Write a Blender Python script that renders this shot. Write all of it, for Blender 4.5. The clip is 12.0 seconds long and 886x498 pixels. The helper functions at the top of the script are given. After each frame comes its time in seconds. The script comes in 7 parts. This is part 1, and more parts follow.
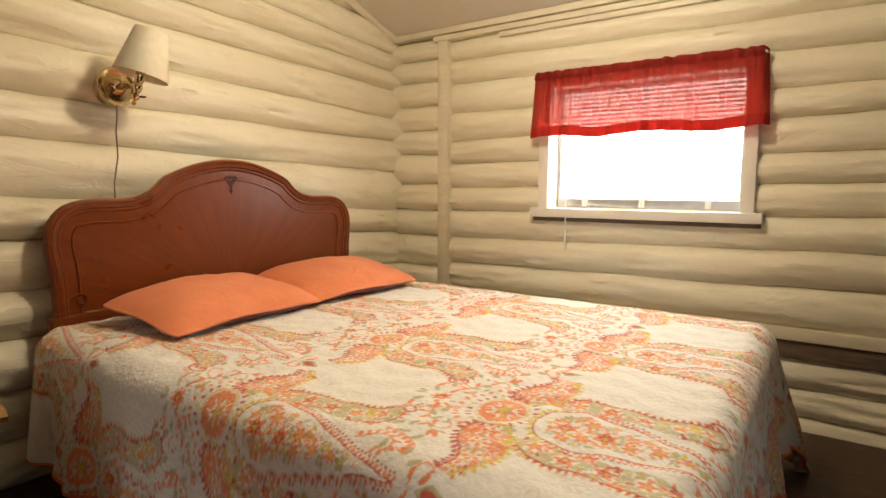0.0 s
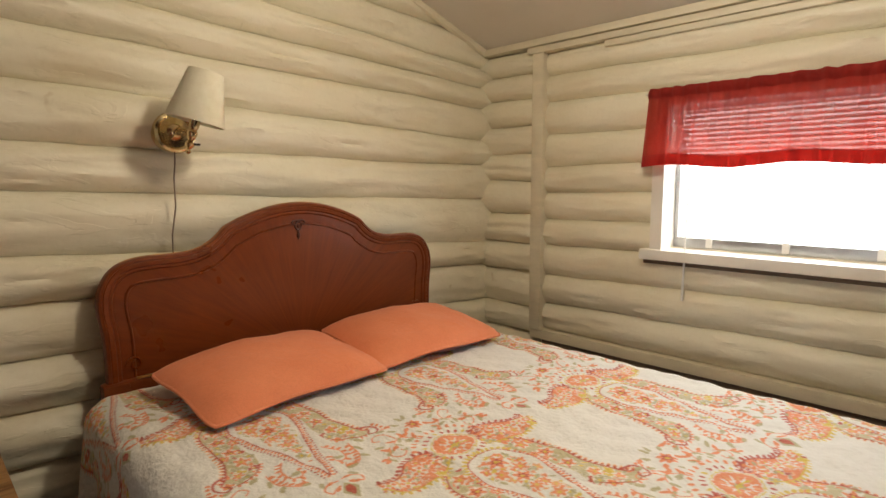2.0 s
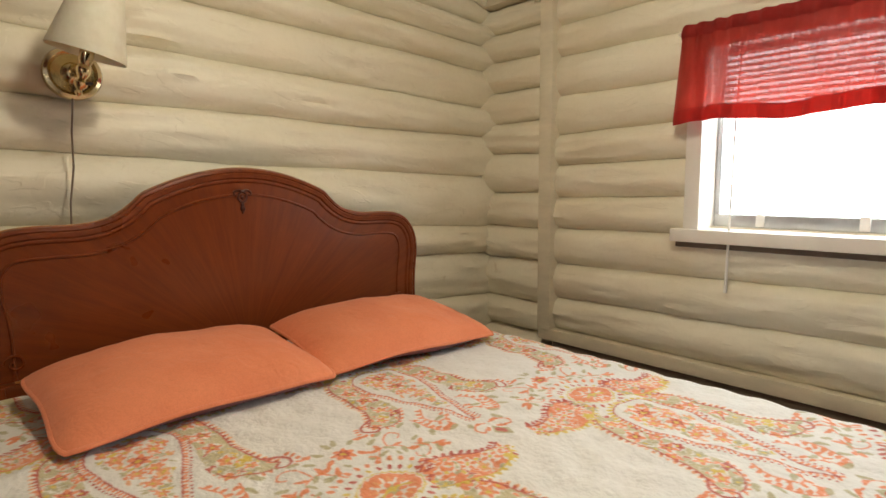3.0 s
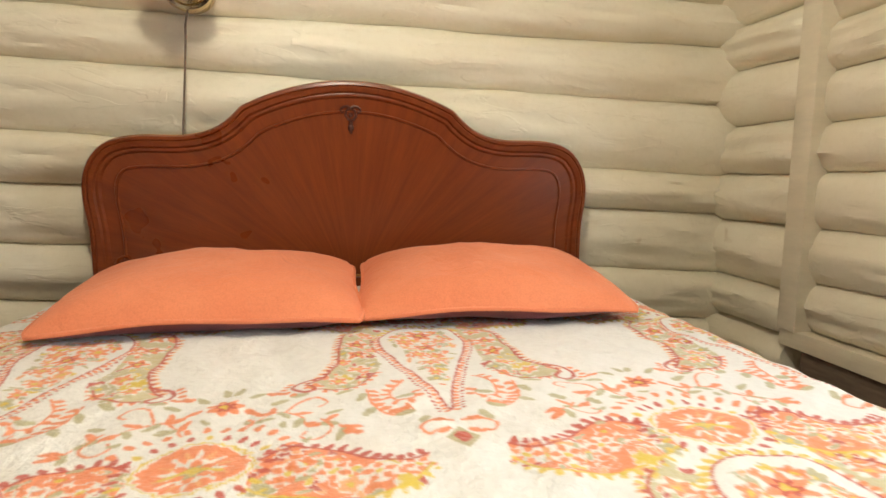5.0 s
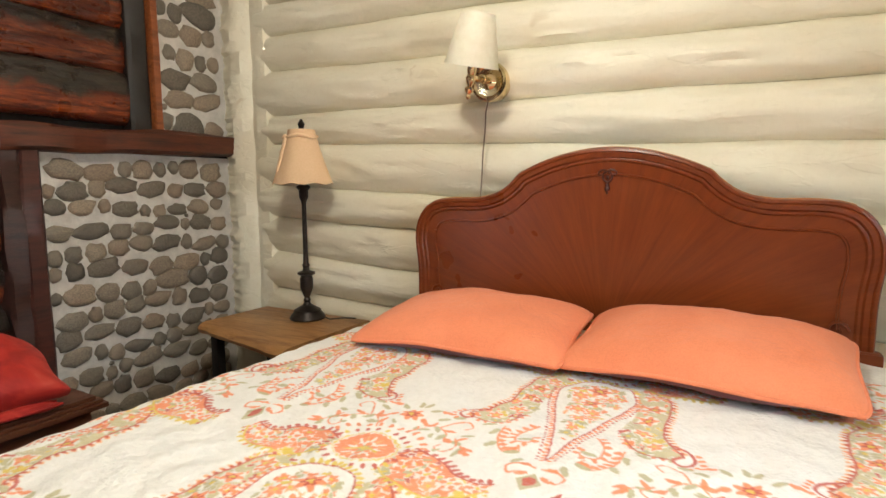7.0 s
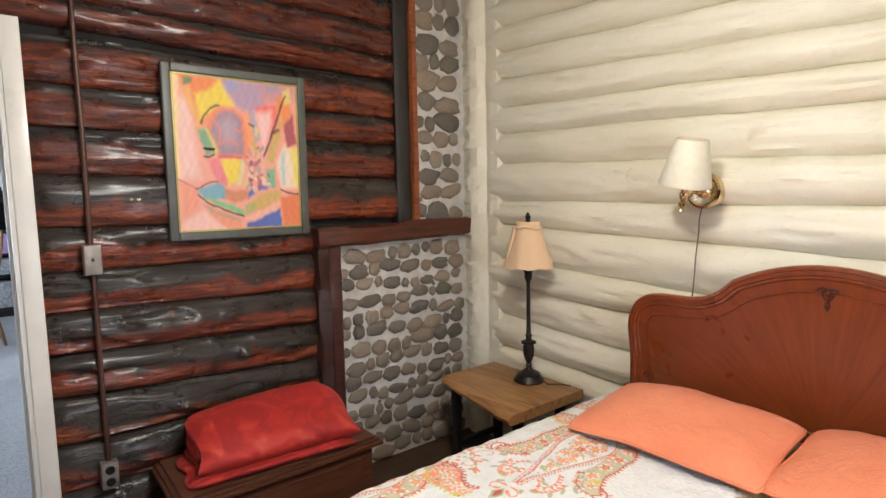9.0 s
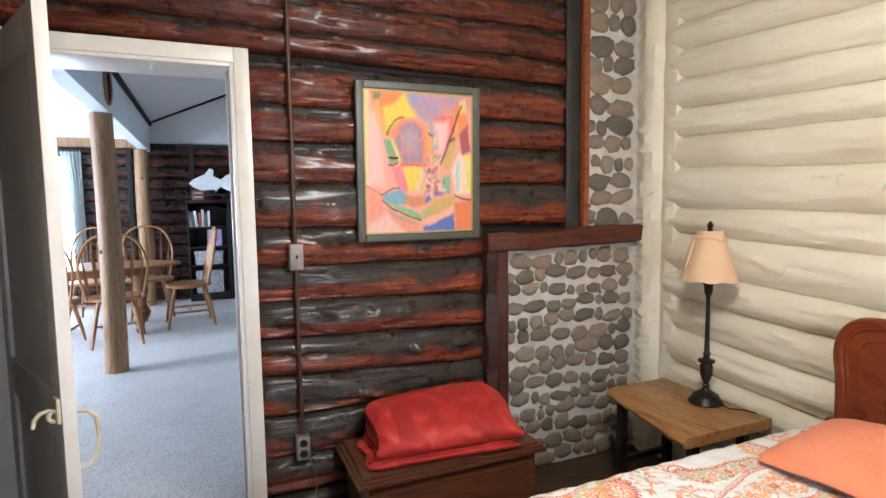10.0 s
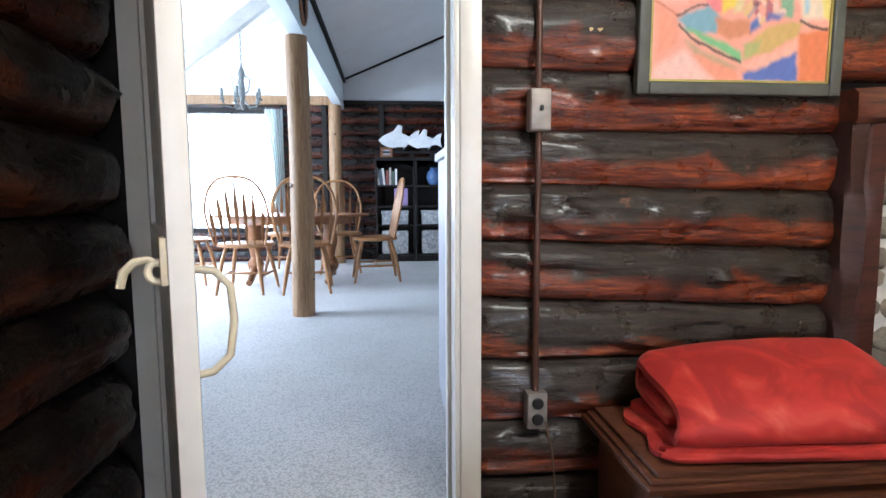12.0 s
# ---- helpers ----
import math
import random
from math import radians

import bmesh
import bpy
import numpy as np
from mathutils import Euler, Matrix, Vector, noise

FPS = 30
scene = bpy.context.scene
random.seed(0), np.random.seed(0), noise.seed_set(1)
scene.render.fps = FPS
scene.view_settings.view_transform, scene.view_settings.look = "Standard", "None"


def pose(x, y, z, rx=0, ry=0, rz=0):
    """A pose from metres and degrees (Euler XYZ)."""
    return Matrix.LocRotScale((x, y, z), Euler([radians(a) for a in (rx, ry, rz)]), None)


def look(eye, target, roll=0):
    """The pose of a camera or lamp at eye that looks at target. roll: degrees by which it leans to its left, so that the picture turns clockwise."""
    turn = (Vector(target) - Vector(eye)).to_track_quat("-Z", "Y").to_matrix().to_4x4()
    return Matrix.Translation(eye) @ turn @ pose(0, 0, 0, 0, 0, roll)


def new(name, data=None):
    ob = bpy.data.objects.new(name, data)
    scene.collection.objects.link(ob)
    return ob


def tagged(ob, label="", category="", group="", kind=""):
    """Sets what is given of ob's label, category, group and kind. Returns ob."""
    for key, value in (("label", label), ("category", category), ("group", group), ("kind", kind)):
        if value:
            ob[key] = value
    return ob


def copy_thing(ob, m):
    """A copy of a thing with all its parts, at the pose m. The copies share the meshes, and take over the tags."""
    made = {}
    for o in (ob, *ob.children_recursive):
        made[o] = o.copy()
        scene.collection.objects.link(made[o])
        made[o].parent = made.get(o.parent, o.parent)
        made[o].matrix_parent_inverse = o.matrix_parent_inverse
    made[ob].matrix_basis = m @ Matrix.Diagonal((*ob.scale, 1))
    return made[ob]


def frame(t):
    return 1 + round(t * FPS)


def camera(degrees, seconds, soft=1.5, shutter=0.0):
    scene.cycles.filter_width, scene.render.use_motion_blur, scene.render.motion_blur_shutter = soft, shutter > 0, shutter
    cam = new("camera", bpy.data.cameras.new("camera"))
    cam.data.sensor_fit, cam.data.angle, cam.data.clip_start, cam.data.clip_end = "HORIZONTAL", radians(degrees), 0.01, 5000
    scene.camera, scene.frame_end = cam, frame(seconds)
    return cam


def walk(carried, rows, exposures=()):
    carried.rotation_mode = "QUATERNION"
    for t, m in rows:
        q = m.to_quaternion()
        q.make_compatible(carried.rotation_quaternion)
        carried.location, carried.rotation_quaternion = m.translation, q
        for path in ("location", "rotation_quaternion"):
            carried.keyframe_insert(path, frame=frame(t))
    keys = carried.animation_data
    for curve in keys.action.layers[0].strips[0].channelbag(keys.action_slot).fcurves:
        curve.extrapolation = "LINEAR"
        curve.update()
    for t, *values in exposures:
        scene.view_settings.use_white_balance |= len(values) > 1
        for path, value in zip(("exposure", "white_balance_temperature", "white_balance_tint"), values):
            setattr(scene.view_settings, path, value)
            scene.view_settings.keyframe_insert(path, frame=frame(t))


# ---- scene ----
cam = camera(77.3, 12.0)
PATH = [
    (0, (0.001, 0.003, 1.059), (-1.131, 1.637, 0.838), 0.2),
    (0.5, (0.012, -0.014, 1.157), (-1.273, 1.503, 0.941), 0.1),
    (1, (0.017, -0.009, 1.245), (-1.346, 1.439, 1.03), 0.1),
    (1.5, (-0.026, 0.099, 1.297), (-1.426, 1.51, 1.069), -0.0),
    (2, (-0.175, 0.34, 1.255), (-1.585, 1.739, 1.016), -0.2),
    (2.5, (-0.279, 0.597, 1.177), (-1.703, 1.981, 0.939), -0.4),
    (2.7, (-0.322, 0.666, 1.15), (-1.762, 2.035, 0.919), -0.5),
    (4.3, (-0.446, 1.329, 0.94), (-2.277, 2.095, 0.695), 0.4),
    (4.5, (-0.465, 1.393, 0.917), (-2.345, 2.028, 0.669), 0.4),
    (5, (-0.513, 1.509, 0.9), (-2.469, 1.834, 0.644), 0.3),
    (5.5, (-0.529, 1.6, 0.915), (-2.514, 1.592, 0.668), 0.1),
    (6, (-0.517, 1.71, 0.952), (-2.454, 1.27, 0.713), -0.1),
    (6.5, (-0.458, 1.814, 0.981), (-2.313, 1.102, 0.751), -0.3),
    (7, (-0.355, 1.942, 1.052), (-2.083, 0.96, 0.83), -0.4),
    (7.2, (-0.311, 1.979, 1.076), (-1.997, 0.921, 0.881), -0.3),
    (8.8, (-0.118, 2.14, 1.35), (-1.438, 0.644, 1.204), -1.5),
    (9, (-0.082, 2.125, 1.434), (-1.328, 0.572, 1.242), -1.2),
    (9.5, (-0.043, 2.119, 1.451), (-1.045, 0.398, 1.268), -1.0),
    (10, (-0.001, 2.103, 1.454), (-0.784, 0.271, 1.279), -0.8),
    (10.5, (0.034, 2.079, 1.45), (-0.521, 0.165, 1.281), -0.7),
    (11, (0.077, 1.992, 1.419), (-0.283, 0.032, 1.248), -0.5),
    (11.5, (0.08, 1.701, 1.258), (-0.225, -0.267, 1.077), -0.4),
    (12, (0.062, 1.188, 0.998), (-0.13, -0.792, 0.796), -0.3),
]
walk(cam, [(t, look(eye, target, roll)) for t, eye, target, roll in PATH],
     exposures=((0, -0.12, 8200, 12), (1.0, -0.46, 7800, 12), (2.5, -0.58, 7100, 10), (4.5, -0.03, 6650, 7), (5.5, 0.08, 6550, 7), (7.0, 0.19, 6250, 7), (9.0, 0.26, 5800, 11), (10.5, 0.60, 5700, 12), (11.5, 0.76, 5600, 11), (12, 0.57, 5550, 10)))

# ---- light and exposure ----
world = bpy.data.worlds.new("sky")
scene.world = world
world.use_nodes = True
wn = world.node_tree
sky = wn.nodes.new("ShaderNodeTexSky")
sky.sky_type, sky.sun_disc = "NISHITA", False
sky.sun_elevation, sky.sun_rotation = radians(42), radians(200)
wn.links.new(sky.outputs["Color"], wn.nodes["Background"].inputs["Color"])
wn.nodes["Background"].inputs["Strength"].default_value = 0.12


def lamp(name, kind, m, energy, color, size=(0.1, 0.1)):
    data = bpy.data.lights.new(name, kind)
    data.energy, data.color = energy, color
    if kind == "AREA":
        data.shape, data.size, data.size_y = "RECTANGLE", size[0], size[1]
    elif kind == "SUN":
        data.angle = radians(size[0])
    else:
        data.shadow_soft_size = size[0]
    ob = new(name, data)
    ob.matrix_world = m
    return ob


lamp("sun", "SUN", look((0, 0, 0), (-0.55, -0.35, -0.75)), 2.0, (1.0, 0.94, 0.86), (0.6,))
# the room's ceiling lamp, over the foot of the bed
lamp("ceiling_bulb", "POINT", pose(-0.80, 1.40, 2.17), 49.0, (1.0, 0.93, 0.77), (0.075,))
# daylight in the bedroom window and in the far room's large window
lamp("window_daylight", "AREA", look((-0.78, 3.02, 1.25), (-0.78, 0.0, 0.9)), 17.0, (0.88, 0.94, 1.0), (0.95, 0.66))
lamp("far_window_daylight", "AREA", look((2.6, -7.40, 1.33), (2.6, -3.0, 1.2)), 140.0, (0.80, 0.89, 1.0), (1.9, 1.7))
# added daylight through the unseen opening in the far room's side wall
lamp("far_side_daylight", "AREA", look((4.55, -3.6, 1.40), (1.2, -6.3, 0.6)), 260.0, (0.80, 0.89, 1.0), (2.4, 1.5))

# ---- materials ----


def nodes_of(name):
    m = bpy.data.materials.new(name)
    m.use_nodes = True
    nt = m.node_tree
    return m, nt, nt.nodes["Principled BSDF"]


def add(nt, kind, **values):
    n = nt.nodes.new(kind)
    for key, value in values.items():
        n.inputs[key.replace("_", " ")].default_value = value
    return n


def ramp(nt, source, stops):
    r = nt.nodes.new("ShaderNodeValToRGB")
    els = r.color_ramp.elements
    while len(els) < len(stops):
        els.new(0.5)
    for e, (p, c) in zip(els, stops):
        e.position = p
        e.color = (*c, 1) if len(c) == 3 else c
    nt.links.new(source, r.inputs["Fac"])
    return r.outputs["Color"]


def mixed(nt, kind, fac, a, b):
    n = nt.nodes.new("ShaderNodeMix")
    n.data_type, n.blend_type = "RGBA", kind
    for socket, value in ((n.inputs["Factor"], fac), (n.inputs["A"], a), (n.inputs["B"], b)):
        if isinstance(value, (int, float)):
            socket.default_value = value
        elif isinstance(value, tuple):
            socket.default_value = (*value, 1)
        else:
            nt.links.new(value, socket)
    return n.outputs["Result"]


def coords(nt, scale=(1, 1, 1), vary=True):
    """Object coordinates, stretched, shifted at random from object to object."""
    tc = nt.nodes.new("ShaderNodeTexCoord")
    mp = nt.nodes.new("ShaderNodeMapping")
    mp.inputs["Scale"].default_value = scale
    nt.links.new(tc.outputs["Object"], mp.inputs["Vector"])
    if vary:
        info = nt.nodes.new("ShaderNodeObjectInfo")
        mul = nt.nodes.new("ShaderNodeMath")
        mul.operation = "MULTIPLY"
        mul.inputs[1].default_value = 37.0
        nt.links.new(info.outputs["Random"], mul.inputs[0])
        nt.links.new(mul.outputs[0], mp.inputs["Location"])
    return mp.outputs["Vector"]


def grain(nt, vector, scale, detail=4.0, rough=0.6, distortion=0.0):
    n = add(nt, "ShaderNodeTexNoise", Scale=scale, Detail=detail, Roughness=rough, Distortion=distortion)
    nt.links.new(vector, n.inputs["Vector"])
    return n.outputs["Fac"]


def bumped(nt, bsdf, heights, distance=0.004):
    """Chains bumps: heights is a list of (socket, strength, distance)."""
    last = None
    for socket, strength, dist in heights:
        b = add(nt, "ShaderNodeBump", Strength=strength, Distance=dist)
        nt.links.new(socket, b.inputs["Height"])
        if last:
            nt.links.new(last, b.inputs["Normal"])
        last = b.outputs["Normal"]
    nt.links.new(last, bsdf.inputs["Normal"])


def plain(name, color, rough=0.5, metal=0.0, vary=0.12, scale=18.0, bump=0.15, stretch=(1, 1, 1), sheen=0.0, dist=0.002):
    """Colour that wanders at two scales, with a fine relief."""
    m, nt, b = nodes_of(name)
    v = coords(nt, stretch)
    n1, n2 = grain(nt, v, scale), grain(nt, v, scale * 7)
    dark = tuple(c * (1 - vary) for c in color)
    light = tuple(min(1, c * (1 + vary)) for c in color)
    c1 = ramp(nt, n1, [(0.3, dark), (0.7, light)])
    c2 = mixed(nt, "MULTIPLY", 0.35, c1, ramp(nt, n2, [(0.3, (1 - vary,) * 3), (0.7, (1, 1, 1))]))
    nt.links.new(c2, b.inputs["Base Color"])
    b.inputs["Metallic"].default_value = metal
    nt.links.new(ramp(nt, n1, [(0.2, (max(rough - 0.08, 0.03),) * 3), (0.8, (min(rough + 0.08, 1),) * 3)]), b.inputs["Roughness"])
    b.inputs["Sheen Weight"].default_value = sheen
    if bump:
        bumped(nt, b, [(n2, bump, dist)])
    return m


def wood(name, dark, light, rough=0.4, along=(1, 14, 14), scale=6.0, bump=0.1, mark=0.4):
    """Wood with its grain along the axis that is stretched least."""
    m, nt, b = nodes_of(name)
    v = coords(nt, along)
    n1 = grain(nt, v, scale, 5, 0.6, 0.6)
    n2 = grain(nt, v, scale * 5, 3, 0.7)
    n3 = grain(nt, coords(nt, (1, 1, 1)), 3.0)
    c = ramp(nt, n1, [(0.28, dark), (0.5, tuple((a + 2 * d) / 3 for a, d in zip(dark, light))), (0.75, light)])
    c = mixed(nt, "MULTIPLY", mark, c, ramp(nt, n2, [(0.3, (0.6, 0.55, 0.5)), (0.65, (1, 1, 1))]))
    c = mixed(nt, "MULTIPLY", mark, c, ramp(nt, n3, [(0.3, (0.7, 0.68, 0.66)), (0.7, (1, 1, 1))]))
    nt.links.new(c, b.inputs["Base Color"])
    nt.links.new(ramp(nt, n2, [(0.2, (rough + 0.12,) * 3), (0.8, (max(rough - 0.08, 0.05),) * 3)]), b.inputs["Roughness"])
    bumped(nt, b, [(n2, bump, 0.002)])
    return m


def painted_log():
    """Thick cream oil paint on peeled logs: lumps, brush ridges, smudges and a few cracks."""
    m, nt, b = nodes_of("cream_painted_log")
    v = coords(nt, (1, 1, 1))
    lv = coords(nt, (1.0, 7, 7))
    big, fine = grain(nt, v, 2.2, 3), grain(nt, v, 55, 3)
    streak = grain(nt, lv, 4, 5, 0.65, 0.8)
    c = ramp(nt, big, [(0.3, (0.765, 0.70, 0.545)), (0.7, (0.83, 0.785, 0.645))])
    c = mixed(nt, "MULTIPLY", 0.4, c, ramp(nt, streak, [(0.22, (0.60, 0.53, 0.42)), (0.28, (0.97, 0.96, 0.94)), (0.6, (1, 1, 1))]))
    smudge = grain(nt, coords(nt, (0.8, 2.2, 2.2)), 3.6, 5, 0.6, 1.2)
    c = mixed(nt, "MULTIPLY", 0.3, c, ramp(nt, smudge, [(0.60, (1, 1, 1)), (0.72, (0.76, 0.735, 0.69))]))
    c = mixed(nt, "MULTIPLY", 0.2, c, ramp(nt, fine, [(0.25, (0.8, 0.77, 0.7)), (0.5, (1, 1, 1))]))
    knot = grain(nt, coords(nt, (1, 1.6, 1.6)), 7.5, 2, 0.5, 0.6)
    c = mixed(nt, "MULTIPLY", 0.45, c, ramp(nt, knot, [(0.74, (1, 1, 1)), (0.80, (0.62, 0.50, 0.36))]))
    nt.links.new(c, b.inputs["Base Color"])
    b.inputs["Roughness"].default_value = 0.45
    mid = grain(nt, coords(nt, (1, 1.5, 1.5)), 7, 3, 0.5, 0.5)
    chip = ramp(nt, grain(nt, coords(nt, (1, 3, 3)), 5, 3, 0.5, 1.0), [(0.54, (0, 0, 0)), (0.58, (1, 1, 1))])
    bumped(nt, b, [(mid, 0.32, 0.013), (chip, 0.35, 0.0035), (streak, 0.12, 0.004), (fine, 0.1, 0.002)])
    return m


def stained_log(name="stained_log", gloss=0.28, warmth=1.0, stain=0.715, weathered=1.0):
    """Dark varnished logs: grey-brown on the upper half, red-orange on the lower, worn patches and cracks."""
    m, nt, b = nodes_of(name)
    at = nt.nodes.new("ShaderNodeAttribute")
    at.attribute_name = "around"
    v, lv = coords(nt, (1, 1, 1)), coords(nt, (1.0, 10, 10))
    big, mid = grain(nt, v, 3.0, 4, 0.6, 0.5), grain(nt, v, 14, 4)
    streak = grain(nt, lv, 5, 6, 0.7, 0.9)
    fine = grain(nt, v, 70, 3)

    def math_node(op, a, c):
        n = nt.nodes.new("ShaderNodeMath")
        n.operation = op
        for s, val in zip(n.inputs, (a, c)):
            if isinstance(val, (int, float)):
                s.default_value = val
            else:
                nt.links.new(val, s)
        return n.outputs[0]

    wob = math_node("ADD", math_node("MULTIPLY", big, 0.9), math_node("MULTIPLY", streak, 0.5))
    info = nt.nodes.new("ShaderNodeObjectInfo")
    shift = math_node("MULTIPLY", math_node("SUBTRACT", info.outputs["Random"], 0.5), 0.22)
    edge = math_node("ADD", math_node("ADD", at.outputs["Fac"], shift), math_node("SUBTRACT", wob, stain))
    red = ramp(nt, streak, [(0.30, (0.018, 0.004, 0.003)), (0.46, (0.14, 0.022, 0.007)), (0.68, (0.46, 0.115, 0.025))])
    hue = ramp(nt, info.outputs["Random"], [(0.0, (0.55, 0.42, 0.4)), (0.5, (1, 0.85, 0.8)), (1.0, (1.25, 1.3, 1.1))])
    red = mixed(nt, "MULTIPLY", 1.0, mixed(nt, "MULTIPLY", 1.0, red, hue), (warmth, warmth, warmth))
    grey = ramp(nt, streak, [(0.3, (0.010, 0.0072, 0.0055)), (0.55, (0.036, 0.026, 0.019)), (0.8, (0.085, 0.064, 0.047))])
    # weathered only scales the upper half's grey-brown
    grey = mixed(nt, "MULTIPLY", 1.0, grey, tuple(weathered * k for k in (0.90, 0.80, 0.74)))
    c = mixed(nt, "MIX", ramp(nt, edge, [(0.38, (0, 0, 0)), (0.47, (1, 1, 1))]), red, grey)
    worn = ramp(nt, mid, [(0.69, (0, 0, 0)), (0.73, (1, 1, 1))])
    c = mixed(nt, "MIX", mixed(nt, "MULTIPLY", 1.0, worn, (0.55, 0.55, 0.55)), c, (0.23, 0.10, 0.055))
    nt.links.new(c, b.inputs["Base Color"])
    nt.links.new(ramp(nt, mid, [(0.25, (gloss - 0.1,) * 3), (0.75, (gloss + 0.22,) * 3)]), b.inputs["Roughness"])
    b.inputs["Coat Weight"].default_value = 0.35
    b.inputs["Coat Roughness"].default_value = 0.22
    flake = grain(nt, coords(nt, (1, 2.2, 2.2)), 26, 4, 0.65, 1.6)
    bumped(nt, b, [(streak, 0.8, 0.018), (mid, 0.6, 0.014), (flake, 0.55, 0.008), (fine, 0.35, 0.003)])
    return m


M_CREAM = painted_log()
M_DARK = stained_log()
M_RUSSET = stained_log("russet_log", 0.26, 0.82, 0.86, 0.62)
# charcoal logs of the far wall; on the east wall this colour holds shade
M_CHARCOAL_SHADED = stained_log("charcoal_and_shaded_log", 0.26, 0.30, 0.78, 0.26)
M_TRIM = plain("cream_painted_board", (0.72, 0.655, 0.51), 0.4, 0, 0.08, 6, 0.2, (1, 1, 4))
M_WHITE = plain("white_gloss_paint", (0.80, 0.77, 0.71), 0.32, 0, 0.06, 5, 0.15)
M_DOORPAINT = plain("grey_white_door_paint", (0.76, 0.73, 0.68), 0.35, 0, 0.08, 4, 0.15)
M_CEILING = plain("white_ceiling_board", (0.70, 0.655, 0.59), 0.7, 0, 0.04, 3, 0.1)
M_FARCEIL = plain("white_plank_ceiling", (0.80, 0.80, 0.80), 0.6, 0, 0.04, 3, 0.1)
M_CARPET, cnt, cbs = nodes_of("grey_loop_carpet")
cv = coords(cnt, (1, 1, 1), False)
loops = add(cnt, "ShaderNodeTexVoronoi", Scale=105.0)
cnt.links.new(cv, loops.inputs["Vector"])
tuft, patch = grain(cnt, cv, 160, 3), grain(cnt, cv, 2.5, 4)
ccol = ramp(cnt, loops.outputs["Distance"], [(0.1, (0.62, 0.605, 0.58)), (0.45, (0.54, 0.525, 0.50)), (0.75, (0.38, 0.37, 0.355))])
ccol = mixed(cnt, "MULTIPLY", 0.5, ccol, ramp(cnt, tuft, [(0.3, (0.6, 0.6, 0.6)), (0.65, (1, 1, 1))]))
ccol = mixed(cnt, "MULTIPLY", 0.5, ccol, ramp(cnt, patch, [(0.35, (0.82, 0.80, 0.77)), (0.65, (1, 1, 1))]))
cnt.links.new(ccol, cbs.inputs["Base Color"])
cbs.inputs["Roughness"].default_value = 0.95
cbs.inputs["Sheen Weight"].default_value = 0.2
bumped(cnt, cbs, [(loops.outputs["Distance"], -0.9, 0.006), (tuft, 0.4, 0.003)])
M_MORTAR = plain("grey_mortar", (0.58, 0.55, 0.51), 0.9, 0, 0.16, 14, 0.8, dist=0.006)
M_FLOORBOARD = wood("dark_floorboard", (0.03, 0.018, 0.011), (0.085, 0.05, 0.03), 0.45, (1, 9, 9), 4, 0.2)
M_GAP = plain("dark_oakum", (0.020, 0.016, 0.013), 0.9, 0, 0.4, 30, 0.5)
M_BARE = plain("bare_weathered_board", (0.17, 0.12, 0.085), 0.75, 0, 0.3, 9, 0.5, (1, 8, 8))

# ---- builders ----


def finish(name, bm, material, smooth=True):
    me = bpy.data.meshes.new(name)
    bmesh.ops.recalc_face_normals(bm, faces=bm.faces)
    bm.to_mesh(me)
    bm.free()
    me.materials.append(material)
    if smooth:
        for p in me.polygons:
            p.use_smooth = True
        me.set_sharp_from_angle(angle=radians(38))
    return me


def part(name, bm, material, parent=None, label="", smooth=True):
    ob = new(name, finish(name, bm, material, smooth))
    if parent is not None:
        ob.parent = parent
    return tagged(ob, label)


def structure(name, bm, material, label, category, smooth=True):
    return tagged(part(name, bm, material, None, "", smooth), label, category, kind="structure")


def thing(name, label, category, at=None, group=""):
    ob = new(name)
    ob.empty_display_size = 0.05
    if at is not None:
        ob.matrix_world = at if isinstance(at, Matrix) else Matrix.Translation(at)
    return tagged(ob, label, category, group)


def box(bm, lo, hi, bevel=0.0, seg=2, m=None):
    r = bmesh.ops.create_cube(bm, size=1.0)
    vs = r["verts"]
    for v in vs:
        v.co = Vector([lo[i] + (v.co[i] + 0.5) * (hi[i] - lo[i]) for i in range(3)])
    if bevel:
        es = list({e for v in vs for e in v.link_edges})
        out = bmesh.ops.bevel(bm, geom=es, offset=bevel, segments=seg, affect="EDGES", profile=0.6)
        vs = list({v for f in out["faces"] for v in f.verts} | {v for v in vs if v.is_valid})
    if m is not None:
        bmesh.ops.transform(bm, matrix=m, verts=[v for v in vs if v.is_valid])
    return bm


def boxes(*list_of):
    bm = bmesh.new()
    for b in list_of:
        box(bm, *b)
    return bm


def lathe(bm, profile, steps=24, m=None, cap=True):
    """Turns (radius, height) points round z."""
    rings = []
    for r, z in profile:
        rings.append([bm.verts.new((r * math.cos(2 * math.pi * i / steps), r * math.sin(2 * math.pi * i / steps), z)) for i in range(steps)])
    for a, b in zip(rings, rings[1:]):
        for i in range(steps):
            bm.faces.new((a[i], a[(i + 1) % steps], b[(i + 1) % steps], b[i]))
    if cap:
        bm.faces.new(rings[0][::-1])
        bm.faces.new(rings[-1])
    if m is not None:
        bmesh.ops.transform(bm, matrix=m, verts=[v for ring in rings for v in ring])
    return bm


